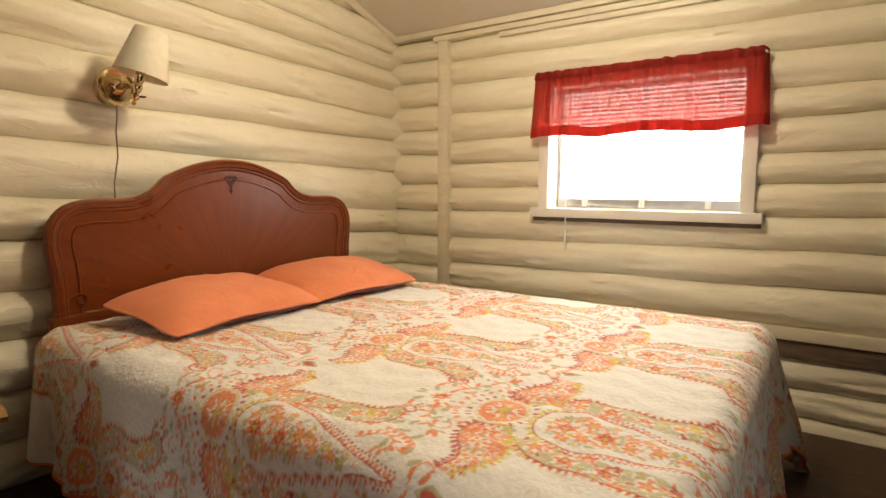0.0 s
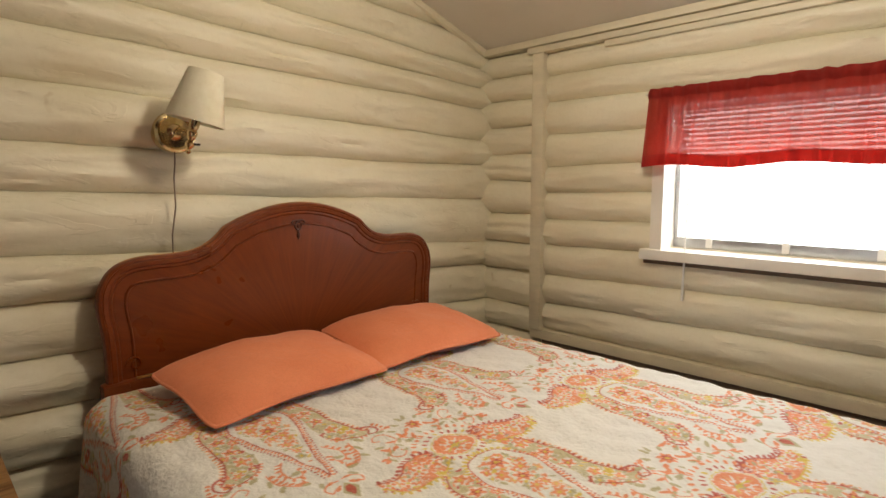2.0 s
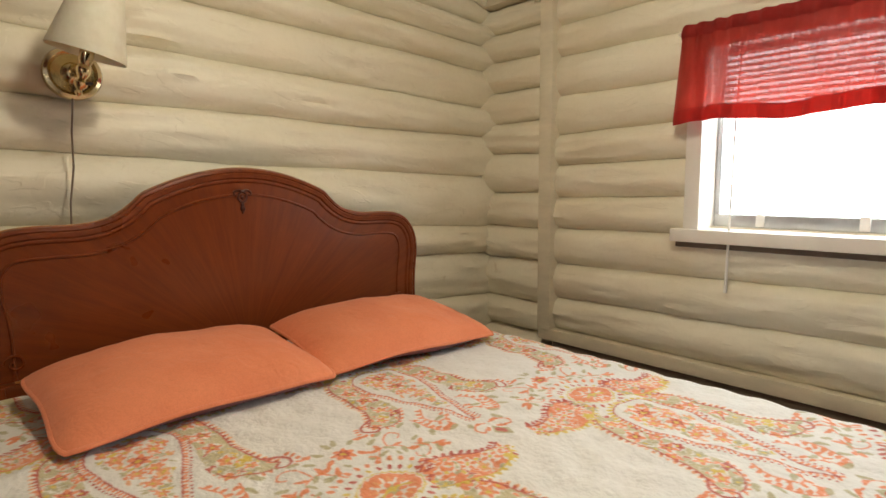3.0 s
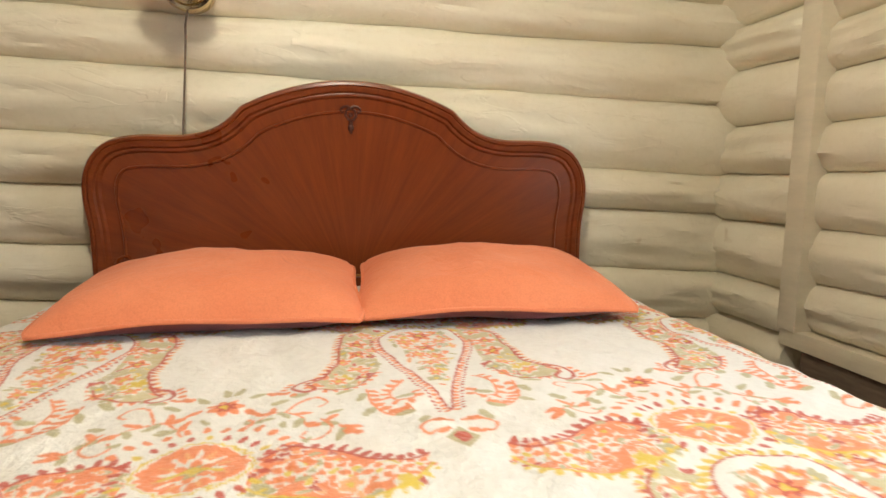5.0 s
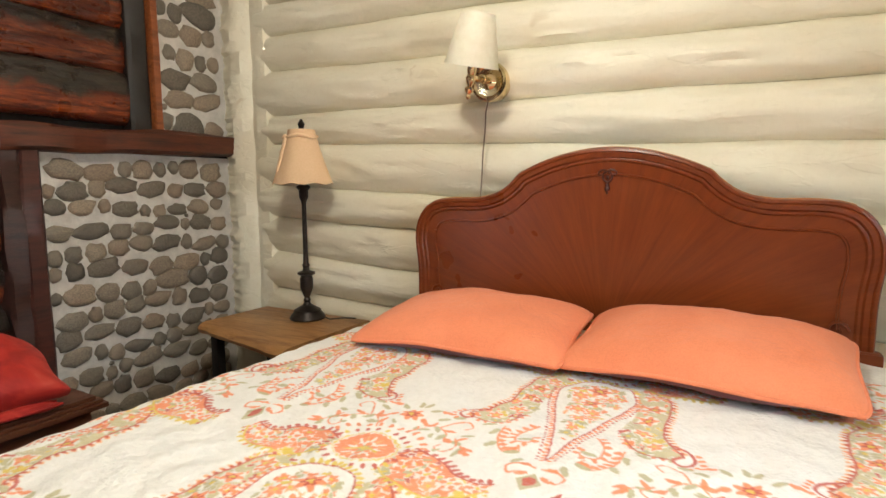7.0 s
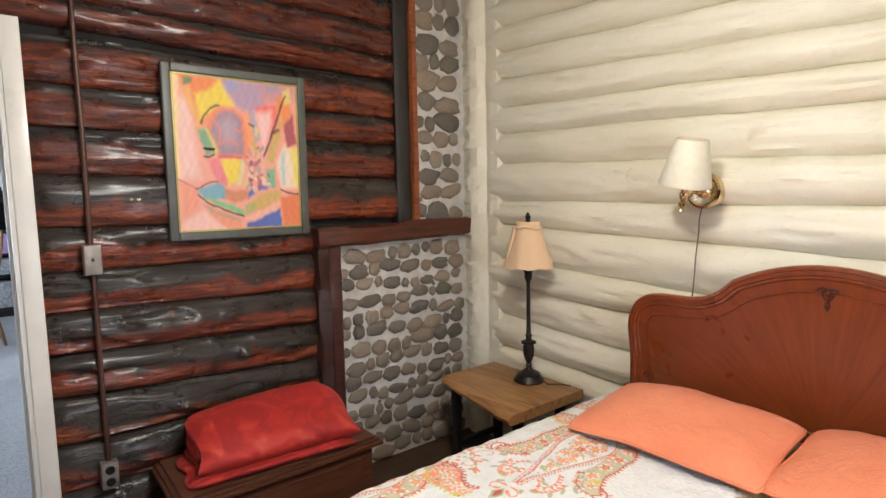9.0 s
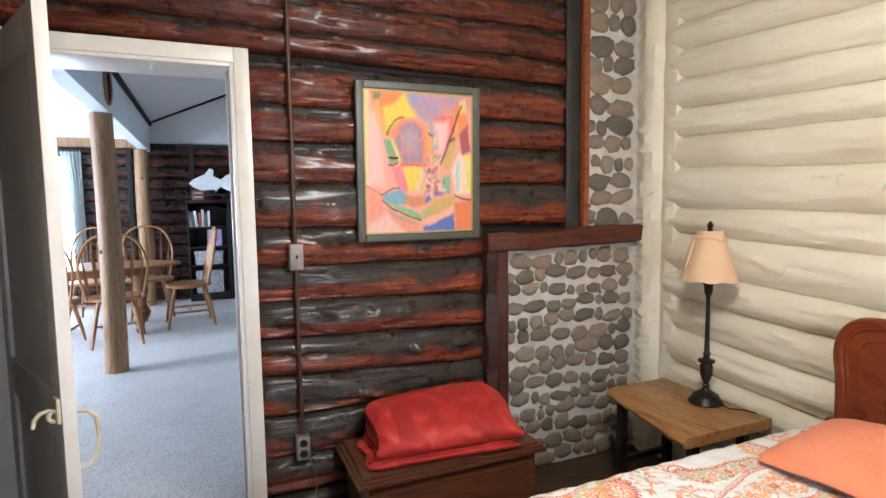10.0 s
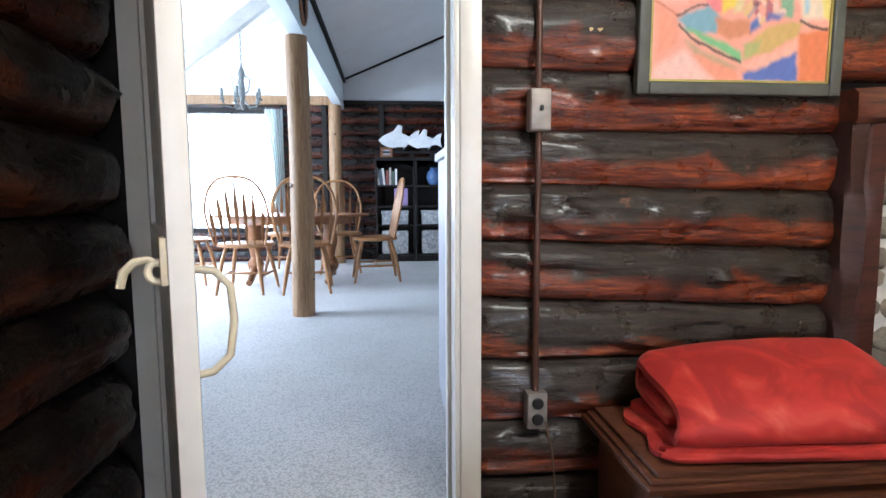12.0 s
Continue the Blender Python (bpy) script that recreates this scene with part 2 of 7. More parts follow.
def tube(bm, points, radius, steps=10, closed=False, flat=1.0):
    """A round bar along points; radius may be a list."""
    pts = [Vector(p) for p in points]
    n = len(pts)
    rs = radius if isinstance(radius, (list, tuple)) else [radius] * n
    rings, side = [], None
    for i, p in enumerate(pts):
        a = pts[(i - 1) % n] if closed or i else pts[0]
        b = pts[(i + 1) % n] if closed or i < n - 1 else pts[-1]
        d = (b - a).normalized()
        if side is None:
            side = d.orthogonal().normalized()
        side = (side - d * side.dot(d)).normalized()
        up = d.cross(side)
        rings.append([bm.verts.new(p + rs[i] * (math.cos(2 * math.pi * k / steps) * side + flat * math.sin(2 * math.pi * k / steps) * up)) for k in range(steps)])
    pairs = list(zip(rings, rings[1:])) + ([(rings[-1], rings[0])] if closed else [])
    for a, b in pairs:
        for k in range(steps):
            bm.faces.new((a[k], a[(k + 1) % steps], b[(k + 1) % steps], b[k]))
    if not closed:
        bm.faces.new(rings[0][::-1])
        bm.faces.new(rings[-1])
    return bm


def log_mesh(name, length, bottom, top, bulge, material, seed, rough=1.0, step=0.035, back=0.05, arc=84, wander=0.008):
    """A log along local x, its face towards local +y. bottom and top: heights at its two ends."""
    n, k = max(4, int(length / step)), 17
    lap = 1.02 if arc < 80 else 1.01
    at = Vector((seed * 7.31, seed * 3.17, seed * 1.93))
    verts, around, faces = [], [], []
    for i in range(n + 1):
        s = i / n
        x = s * length
        z0 = bottom[0] + (bottom[1] - bottom[0]) * s
        z1 = top[0] + (top[1] - top[0]) * s
        # neighbours share the wandering joint between them
        z0 += wander * noise.noise(Vector((x * 1.9, seed * 9.1, 0))) + 0.4 * wander * noise.noise(Vector((x * 7, seed * 9.1, 4)))
        z1 += wander * noise.noise(Vector((x * 1.9, (seed + 1) * 9.1, 0))) + 0.4 * wander * noise.noise(Vector((x * 7, (seed + 1) * 9.1, 4)))
        mid, half = (z0 + z1) / 2, (z1 - z0) / 2
        sway = 0.0
        swell = 1 + 0.06 * rough * noise.noise(Vector((x * 1.7, 5.5, seed * 4.7)))
        tuck = 1.0
        for d in (x, length - x):
            if d < 0.03:
                tuck = min(tuck, 0.80 + 0.20 * math.sqrt(d / 0.03))
        for j in range(k + 1):
            a = (j / k - 0.5) * 2 * radians(arc)
            c, w = math.cos(a), math.sin(a) / math.sin(radians(arc))
            fine = noise.noise(at + Vector((x * 5, a * 1.6, 0))) * 0.007 + noise.noise(at + Vector((x * 2.2, a * 0.9, 9))) * 0.010
            knot = noise.noise(at + Vector((x * 9, a * 2.4, 3)))
            fine += max(0, knot - 0.42) * 0.06
            shave = noise.noise(at + Vector((x * 3.1, a * 2.2, 21)))
            fine -= max(0, min(shave - 0.18, 0.06)) * 0.16
            y = (bulge * swell * c ** (0.95 if arc < 80 else 0.7) + fine * rough * c) * tuck
            verts.append((x, y, mid + half * lap * w + sway))
            around.append(j / k)
        verts.append((x, -back, mid + half + sway))
        verts.append((x, -back, mid - half + sway))
        around += [1.0, 0.0]
    m = k + 3
    for i in range(n):
        for j in range(m):
            a, b = i * m + j, i * m + (j + 1) % m
            faces.append((a, a + m, b + m, b))
    faces.append(tuple(range(m)))
    faces.append(tuple(n * m + j for j in reversed(range(m))))
    me = bpy.data.meshes.new(name)
    me.from_pydata(verts, [], faces)
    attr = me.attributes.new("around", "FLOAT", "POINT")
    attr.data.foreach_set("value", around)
    me.materials.append(material)
    for p in me.polygons:
        p.use_smooth = True
    me.set_sharp_from_angle(angle=radians(60))
    me.update()
    return me


def log(parent, start, turn, length, bottom, top, bulge, material, seed, rough=1.0, step=0.035):
    """Hangs one log on a wall: start is its local origin, turn the degrees by which local x leaves world x."""
    ob = new("log", log_mesh("log", length, bottom, top, bulge, material, seed, rough, step, 0.05, 76 if material is M_CREAM else 84))
    ob.parent = parent
    ob.matrix_basis = pose(start[0], start[1], 0, 0, 0, turn)
    return ob

# ---- the bedroom's shell ----
XH, XE, YD, YW = -2.355, 0.825, -0.41, 2.86          # backs of the log faces: head, east, dark and window walls


def ceiling_height(y):
    return 1.975 + 0.318 * (2.80 - y)


def shell(name, lo, hi, material, label, category="wall"):
    return structure(name, boxes((lo, hi)), material, label, category, False)


floor = shell("floor", (-2.6, -0.47, -0.12), (1.1, 3.05, 0.0), M_FLOORBOARD, "dark wooden bedroom floor beside the bed", "floor")
wall_head = shell("wall_head", (-2.56, -0.62, -0.1), (XH - 0.02, 3.06, 3.4), M_TRIM, "wall of cream-painted horizontal logs behind the bed")
wall_east = shell("wall_east", (XE + 0.02, -0.46, -0.1), (1.1, 3.06, 3.4), M_GAP, "wall of dark stained logs beside the door")

# wall with the bedroom window: four pieces round the opening
WX0, WX1, WZ0, WZ1 = -1.275, -0.285, 0.955, 1.64
bm = boxes(((XH - 0.02, YW + 0.02, -0.1), (WX0, 3.06, 2.6)), ((WX1, YW + 0.02, -0.1), (XE + 0.02, 3.06, 2.6)),
           ((WX0, YW + 0.02, -0.1), (WX1, 3.06, WZ0)), ((WX0, YW + 0.02, WZ1), (WX1, 3.06, 2.6)))
wall_window = structure("wall_window", bm, M_TRIM, "wall of cream-painted logs with the small window", "wall", False)

# wall with the door
DX0, DX1, DZ = -0.135, 0.685, 2.02
bm = boxes(((XH - 0.02, -0.56, -0.1), (DX0, YD - 0.02, 3.4)), ((DX1, -0.56, -0.1), (XE + 0.24, YD - 0.02, 3.4)),
           ((DX0, -0.56, DZ), (DX1, YD - 0.02, 3.4)))
wall_door = structure("wall_door", bm, M_GAP, "wall of dark stained logs round the open doorway", "wall", False)

bm = bmesh.new()
lo, hi = ceiling_height(3.1), ceiling_height(-0.6)
vs = [bm.verts.new(c) for c in ((-2.5, 3.1, lo), (1.15, 3.1, lo), (1.15, -0.6, hi), (-2.5, -0.6, hi),
                                (-2.5, 3.1, lo + 0.12), (1.15, 3.1, lo + 0.12), (1.15, -0.6, hi + 0.12), (-2.5, -0.6, hi + 0.12))]
for f in ((0, 1, 2, 3), (7, 6, 5, 4), (0, 4, 5, 1), (1, 5, 6, 2), (2, 6, 7, 3), (3, 7, 4, 0)):
    bm.faces.new([vs[i] for i in f])
ceiling = structure("ceiling", bm, M_CEILING, "sloping white board ceiling over the bed", "ceiling", False)

# head wall logs: heights of the joints at y = 0 and at y = 2.5
HEAD = [(-0.141, -0.245), (0.024, -0.1), (0.19, 0.066), (0.377, 0.232), (0.558, 0.408), (0.734, 0.584), (0.905, 0.791), (1.06, 0.926), (1.257, 1.164), (1.397, 1.356),
        (1.599, 1.503), (1.765, 1.682), (1.91, 1.801), (2.065, 1.91), (2.21, 2.065), (2.345, 2.221), (2.5, 2.376), (2.656, 2.531), (2.811, 2.687), (2.967, 2.842), (3.122, 2.998)]


def at_y(pair, y):
    return pair[0] + (pair[1] - pair[0]) * y / 2.5


for i, (a, b) in enumerate(zip(HEAD, HEAD[1:])):
    log(wall_head, (XH, 2.90), -90, 3.10, (at_y(a, 2.90), at_y(a, -0.2)), (at_y(b, 2.90), at_y(b, -0.2)), 0.080 + 0.008 * math.sin(i * 2.3), M_CREAM, 3 + i, 1.05)

# window wall: short logs in the corner, then a framed bay of logs
STUB = [-0.05, 0.12, 0.29, 0.42, 0.56, 0.754, 0.913, 1.078, 1.26, 1.41, 1.56, 1.70, 1.83, 1.95, 2.06]
for i, (a, b) in enumerate(zip(STUB, STUB[1:])):
    log(wall_window, (-1.955, YW), 180, 0.42, (a, a + 0.005), (b, b + 0.005), 0.086, M_CREAM, 60 + i)
BAY = [(0.455, 0.452), (0.607, 0.628), (0.765, 0.788), (0.922, 0.939), (1.062, 1.081), (1.201, 1.215), (1.339, 1.365), (1.50, 1.490), (1.665, 1.641), (1.80, 1.784), (1.925, 1.925), (2.05, 2.05)]


def at_x(pair, x):
    return pair[0] + (pair[1] - pair[0]) * (x + 1.59) / 1.54


for i, (a, b) in enumerate(zip(BAY, BAY[1:])):
    mid = (a[0] + b[0]) / 2
    runs = [(0.83, WX1 + 0.010), (WX0 - 0.010, -1.90)] if WZ0 - 0.02 < mid < WZ1 + 0.02 else [(0.83, -1.90)]
    for x0, x1 in runs:
        log(wall_window, (x0, YW), 180, x0 - x1, (at_x(a, x0), at_x(a, x1)), (at_x(b, x0), at_x(b, x1)), 0.070, M_CREAM, 90 + i + (7 if x0 < 0 else 0), 0.8)
for i, (a, b) in enumerate(((-0.06, 0.05), (0.05, 0.18), (0.18, 0.32))):
    log(wall_window, (0.83, YW), 180, 2.73, (a, a), (b, b), 0.05, M_CREAM, 120 + i)

# boards that frame the bay
bm = boxes(((-1.962, 2.775, 0.455), (-1.893, 2.90, 1.95), 0.006))
part("trim_post", bm, M_TRIM, wall_window)
bm = boxes(((-1.962, 2.785, 0.405), (0.84, 2.90, 0.458), 0.005))
part("trim_rail", bm, M_TRIM, wall_window)
bm = boxes(((-1.89, 2.80, 0.325), (0.84, 2.90, 0.402), 0.004))
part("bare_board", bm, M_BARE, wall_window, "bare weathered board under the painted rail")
bm = boxes(((-1.99, 2.765, 1.915), (0.84, 2.90, 1.945), 0.004), ((-1.55, 2.772, 1.885), (0.84, 2.90, 1.912), 0.004), ((-2.34, 2.755, 1.95), (0.84, 2.90, 1.985), 0.005))
trim_eaves = structure("trim_eaves", bm, M_TRIM, "cream-painted boards where wall meets ceiling", "trim")
bm = bmesh.new()
tube(bm, [(-2.285, y, ceiling_height(y) - 0.012) for y in (2.76, 1.6, 0.6, -0.3)], 0.022, 8)
structure("trim_rake", bm, M_TRIM, "cream-painted moulding along the sloping ceiling", "trim")

# dark wall logs: heights of the joints at x = -0.2 and at x = -1.7
DARK = [(-0.02, -0.03), (0.151, 0.14), (0.323, 0.31), (0.512, 0.475), (0.697, 0.628), (0.862, 0.805), (1.024, 0.985), (1.178, 1.165), (1.350, 1.318), (1.544, 1.533), (1.719, 1.712),
        (1.877, 1.852), (2.047, 2.035), (2.19, 2.165), (2.335, 2.32), (2.49, 2.47), (2.64, 2.62), (2.80, 2.78), (2.95, 2.93), (3.10, 3.08)]


def at_d(pair, x):
    return pair[0] + (pair[1] - pair[0]) * (x + 0.2) / -1.5


for i, (a, b) in enumerate(zip(DARK, DARK[1:])):
    x0 = -1.275 if b[0] < 1.36 else -1.765
    x1 = -0.192 if b[0] < 2.1 else 0.82
    if b[0] > 2.1 and a[0] < 2.1:
        x1 = 0.82
        a = (2.085, 2.05)
    log(wall_door, (x0, YD), 0, x1 - x0, (at_d(a, x0), at_d(a, x1)), (at_d(b, x0), at_d(b, x1)), 0.066 + 0.006 * math.sin(i * 1.7), M_RUSSET if a[0] > 1.5 else M_DARK, 200 + i, 1.7, 0.022)

# a splinter torn out of one log, showing bare wood
bm = bmesh.new()
tube(bm, [(0.026, 0, 0.004), (0.016, 0, -0.001), (0.004, 0, 0.002), (-0.010, 0, -0.002), (-0.024, 0, 0.005)], [0.004, 0.008, 0.0035, 0.007, 0.003], 7)
ob = part("bare_chip", bm, plain("bare_pine", (0.62, 0.46, 0.26), 0.6), wall_door, "torn chip of bare pale wood")
ob.matrix_basis = pose(-0.515, -0.347, 1.445)

# east wall logs, their colour darkened for the shade behind the open door
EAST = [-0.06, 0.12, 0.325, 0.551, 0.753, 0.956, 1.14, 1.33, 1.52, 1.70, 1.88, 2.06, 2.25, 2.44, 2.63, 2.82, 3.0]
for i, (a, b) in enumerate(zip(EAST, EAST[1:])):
    log(wall_east, (XE + 0.03, -0.315), 90, 3.165, (a, a + 0.01), (b, b + 0.01), 0.128, M_CHARCOAL_SHADED, 300 + i, 1.2)

# ---- the stone chimney breast in the dark wall ----
M_BARK = wood("bark_dark_log", (0.012, 0.006, 0.005), (0.06, 0.020, 0.014), 0.5, (9, 9, 1), 5, 0.6)
M_BEAM = wood("red_brown_beam", (0.014, 0.006, 0.004), (0.13, 0.030, 0.011), 0.45, (1, 9, 9), 5, 0.5)
M_POST = wood("red_brown_board", (0.022, 0.007, 0.005), (0.085, 0.021, 0.013), 0.45, (9, 9, 1), 5, 0.4)


def worn_bar(length, section, seed, amount=0.006, step=0.04):
    """A hewn bar along x with uneven faces."""
    bm = bmesh.new()
    n = max(3, int(length / step))
    w, h = section
    ring = [(-w / 2, -h / 2 * 0.7), (-w / 2, h / 2 * 0.7), (-w / 2 * 0.75, h / 2), (w / 2 * 0.75, h / 2), (w / 2, h / 2 * 0.7), (w / 2, -h / 2 * 0.7), (w / 2 * 0.75, -h / 2), (-w / 2 * 0.75, -h / 2)]
    rings = []
    for i in range(n + 1):
        x = length * i / n
        rings.append([bm.verts.new((x, y + amount * noise.noise(Vector((x * 5, k * 3.1, seed))), z + amount * noise.noise(Vector((x * 5, seed, k * 2.7))))) for k, (y, z) in enumerate(ring)])
    for a, b in zip(rings, rings[1:]):
        for k in range(8):
            bm.faces.new((a[k], a[(k + 1) % 8], b[(k + 1) % 8], b[k]))
    bm.faces.new(rings[0][::-1])
    bm.faces.new(rings[-1])
    return bm


chimney = structure("chimney_breast", boxes(((-2.31, -0.44, -0.02), (-1.385, -0.375, 1.20)), ((-2.31, -0.44, 1.25), (-1.895, -0.375, 3.2))), M_MORTAR,
                    "river stones set in grey mortar, framed by red-brown beams", "stone wall", False)
ob = part("beam", worn_bar(1.06, (0.13, 0.098), 4, 0.012, 0.03), M_BEAM, chimney, "red-brown hewn beam")
ob.matrix_basis = pose(-1.27, -0.36, 1.238, 0, -1.2, 180)
ob = part("post", worn_bar(1.20, (0.10, 0.065), 9, 0.018, 0.02), M_BARK, chimney, "bark-dark upright log")
ob.matrix_basis = pose(-1.300, -0.365, 0.0, 0, -90, 0)
ob = part("post", worn_bar(1.20, (0.09, 0.072), 2, 0.003), M_POST, chimney, "red-brown painted board")
ob.matrix_basis = pose(-1.362, -0.36, 0.0, 0, -90, 0)
ob = part("post", worn_bar(1.85, (0.08, 0.09), 7, 0.004), plain("black_brown_log", (0.015, 0.010, 0.008), 0.6, 0, 0.4, 10, 0.6), chimney, "dark upright log")
ob.matrix_basis = pose(-1.812, -0.385, 1.275, 0, -90, 0)
ob = part("post", worn_bar(1.85, (0.075, 0.04), 5, 0.003), wood("orange_stain", (0.12, 0.03, 0.01), (0.34, 0.10, 0.03), 0.35, (9, 9, 1), 5, 0.4), chimney, "orange-stained strip")
ob.matrix_basis = pose(-1.880, -0.365, 1.275, 0, -90, 0)

# rough cream plaster where the chimney meets the head wall
bm = bmesh.new()
rows_ = []
for i in range(360):
    z = -0.02 + i * 0.009
    j = [noise.noise(Vector((z * 7, k * 5.0, 2.0))) for k in range(8)]
    rag = 0.016 * noise.noise(Vector((z * 19, 1, 8))) + 0.016 * noise.noise(Vector((z * 47, 4, 8)))
    rows_.append([bm.verts.new(c) for c in ((-2.262 + rag, -0.378, z), (-2.252 + rag, -0.335 + 0.012 * j[0] + rag * 0.5, z), (-2.240 + 0.010 * j[1] + rag, -0.318, z), (-2.235 + 0.014 * j[2], -0.285, z),
                                            (-2.250 + 0.014 * j[3], -0.24, z), (-2.290 + 0.010 * j[4], -0.21, z), (-2.278 + 0.014 * j[5], -0.17, z), (-2.290 + 0.012 * j[6], -0.125, z), (-2.36, -0.105 + 0.016 * j[7], z))])
for a, b in zip(rows_, rows_[1:]):
    for k in range(8):
        bm.faces.new((a[k], a[k + 1], b[k + 1], b[k]))
structure("trim_corner", bm, M_CREAM, "rough cream-painted plaster filling the corner", "trim")

# ---- door casing ----
bm = boxes(((-0.192, -0.385, 0.0), (-0.133, -0.322, 2.078), 0.004), ((0.683, -0.385, 0.0), (0.738, -0.322, 2.078), 0.004), ((-0.133, -0.385, 2.018), (0.683, -0.322, 2.078), 0.004))
casing = structure("door_casing", bm, M_WHITE, "white-painted door casing, chipped at the edges", "door frame")
bm = boxes(((-0.133, -0.60, 0.0), (-0.118, -0.33, 2.018), 0.002), ((0.668, -0.60, 0.0), (0.683, -0.33, 2.018), 0.002), ((-0.118, -0.60, 2.003), (0.668, -0.33, 2.018), 0.002),
           ((-0.118, -0.47, 0.0), (-0.106, -0.43, 2.003), 0.002), ((0.656, -0.47, 0.0), (0.668, -0.43, 2.003), 0.002))
part("jamb", bm, M_WHITE, casing)

# ---- bed ----
M_MAHOGANY, hnt, hb = nodes_of("red_mahogany")
# veneer figure that fans out from the foot of the headboard
hsep = hnt.nodes.new("ShaderNodeSeparateXYZ")
hnt.links.new(hnt.nodes.new("ShaderNodeTexCoord").outputs["Object"], hsep.inputs[0])


def hmath(op, a, c=0.0):
    n = hnt.nodes.new("ShaderNodeMath")
    n.operation = op
    for socket, value in zip(n.inputs, (a, c)):
        if isinstance(value, (int, float)):
            socket.default_value = value
        else:
            hnt.links.new(value, socket)
    return n.outputs[0]


hz = hmath("SUBTRACT", hsep.outputs["Z"], 0.54)
fan = hmath("ARCTAN2", hz, hsep.outputs["Y"])
far = hmath("SQRT", hmath("ADD", hmath("MULTIPLY", hz, hz), hmath("MULTIPLY", hsep.outputs["Y"], hsep.outputs["Y"])))
hcomb = hnt.nodes.new("ShaderNodeCombineXYZ")
hnt.links.new(hmath("MULTIPLY", fan, 11.0), hcomb.inputs[0])
hnt.links.new(hmath("MULTIPLY", far, 1.6), hcomb.inputs[1])
figure = grain(hnt, hcomb.outputs[0], 2.2, 5, 0.6, 0.3)
fleck = grain(hnt, hcomb.outputs[0], 13, 4, 0.7, 0.6)
pore, haze = grain(hnt, coords(hnt, (9, 9, 1)), 22, 2), grain(hnt, coords(hnt), 4, 3)
hc = ramp(hnt, figure, [(0.3, (0.150, 0.029, 0.0068)), (0.7, (0.215, 0.046, 0.0100))])
hc = mixed(hnt, "MULTIPLY", 0.28, hc, ramp(hnt, fleck, [(0.30, (0.55, 0.48, 0.42)), (0.5, (1, 1, 1)), (0.72, (1.18, 1.22, 1.2))]))
hc = mixed(hnt, "MULTIPLY", 0.15, hc, ramp(hnt, haze, [(0.3, (0.74, 0.72, 0.7)), (0.7, (1, 1, 1))]))
hnt.links.new(hc, hb.inputs["Base Color"])
hnt.links.new(ramp(hnt, haze, [(0.2, (0.25, 0.25, 0.25)), (0.8, (0.33, 0.33, 0.33))]), hb.inputs["Roughness"])
hb.inputs["Specular IOR Level"].default_value = 0.4
bumped(hnt, hb, [(fleck, 0.05, 0.001), (pore, 0.03, 0.0006)])
BY = 1.512                                            # middle of the bed
BZ = 0.578                                            # top of the quilt


def headboard_outline():
    """Half outline of the headboard, from the middle of its top to the foot: (distance from the middle, height)."""
    def bez(p0, p1, p2, p3, n):
        return [tuple((1 - t) ** 3 * a + 3 * (1 - t) ** 2 * t * b + 3 * (1 - t) * t * t * c + t ** 3 * d for a, b, c, d in zip(p0, p1, p2, p3)) for t in [k / n for k in range(n)]]
    pts = bez((0, 1.176), (0.10, 1.176), (0.20, 1.150), (0.295, 1.103), 12)
    pts += bez((0.295, 1.103), (0.312, 1.096), (0.318, 1.082), (0.335, 1.068), 5)
    pts += bez((0.335, 1.068), (0.385, 1.020), (0.44, 1.010), (0.52, 1.012), 9)
    pts += bez((0.52, 1.012), (0.60, 1.014), (0.655, 1.008), (0.69, 0.975), 8)
    pts += bez((0.69, 0.975), (0.735, 0.93), (0.742, 0.87), (0.730, 0.80), 8)
    pts += bez((0.730, 0.80), (0.720, 0.74), (0.722, 0.68), (0.722, 0.61), 6)
    return pts + [(0.722, 0.60)]


bed = thing("bed", "full-size bed with a curved red mahogany headboard", "bed", (-2.2, BY, 0))
half = headboard_outline()
outline = [(-d, z) for d, z in reversed(half[1:])] + half
pts = [Vector((p[0], p[1])) for p in outline]
N = len(pts)
tang = [(pts[min(i + 1, N - 1)] - pts[max(i - 1, 0)]).normalized() for i in range(N)]


def inward(i, spread):
    t = sum((tang[k] for k in range(max(0, i - spread), min(N, i + spread + 1))), Vector((0, 0))).normalized()
    return Vector((t.y, -t.x))


PROFILE = [(0.0, -0.012), (0.0, 0.012), (0.004, 0.018), (0.012, 0.020), (0.015, 0.016), (0.018, 0.018), (0.030, 0.016), (0.035, 0.010), (0.038, 0.011), (0.043, 0.010), (0.048, 0.004),
           (0.082, 0.003), (0.0845, 0.007), (0.0885, 0.007), (0.091, 0.002)]
bm = bmesh.new()
lines = []
for off, rise in PROFILE:
    line = []
    for i, p in enumerate(pts):
        q = p + inward(i, 1 + int(off * 60)) * off
        line.append(bm.verts.new((rise, q.x, max(q.y, 0.60))))
    lines.append(line)
for a, b in zip(lines, lines[1:]):
    for i in range(N - 1):
        bm.faces.new((a[i], a[i + 1], b[i + 1], b[i]))
last = lines[-1]
m = N // 2
for i in range(m):
    vs = []
    for v in (last[i], last[i + 1], last[N - 2 - i], last[N - 1 - i]):
        if v not in vs:
            vs.append(v)
    if len(vs) > 2:
        bm.faces.new(vs)
back = lines[0]
for i in range(m):
    vs = []
    for v in (back[N - 1 - i], back[N - 2 - i], back[i + 1], back[i]):
        if v not in vs:
            vs.append(v)
    if len(vs) > 2:
        bm.faces.new(vs)
headboard = part("headboard", bm, M_MAHOGANY, bed, "curved mahogany headboard with moulded rim")
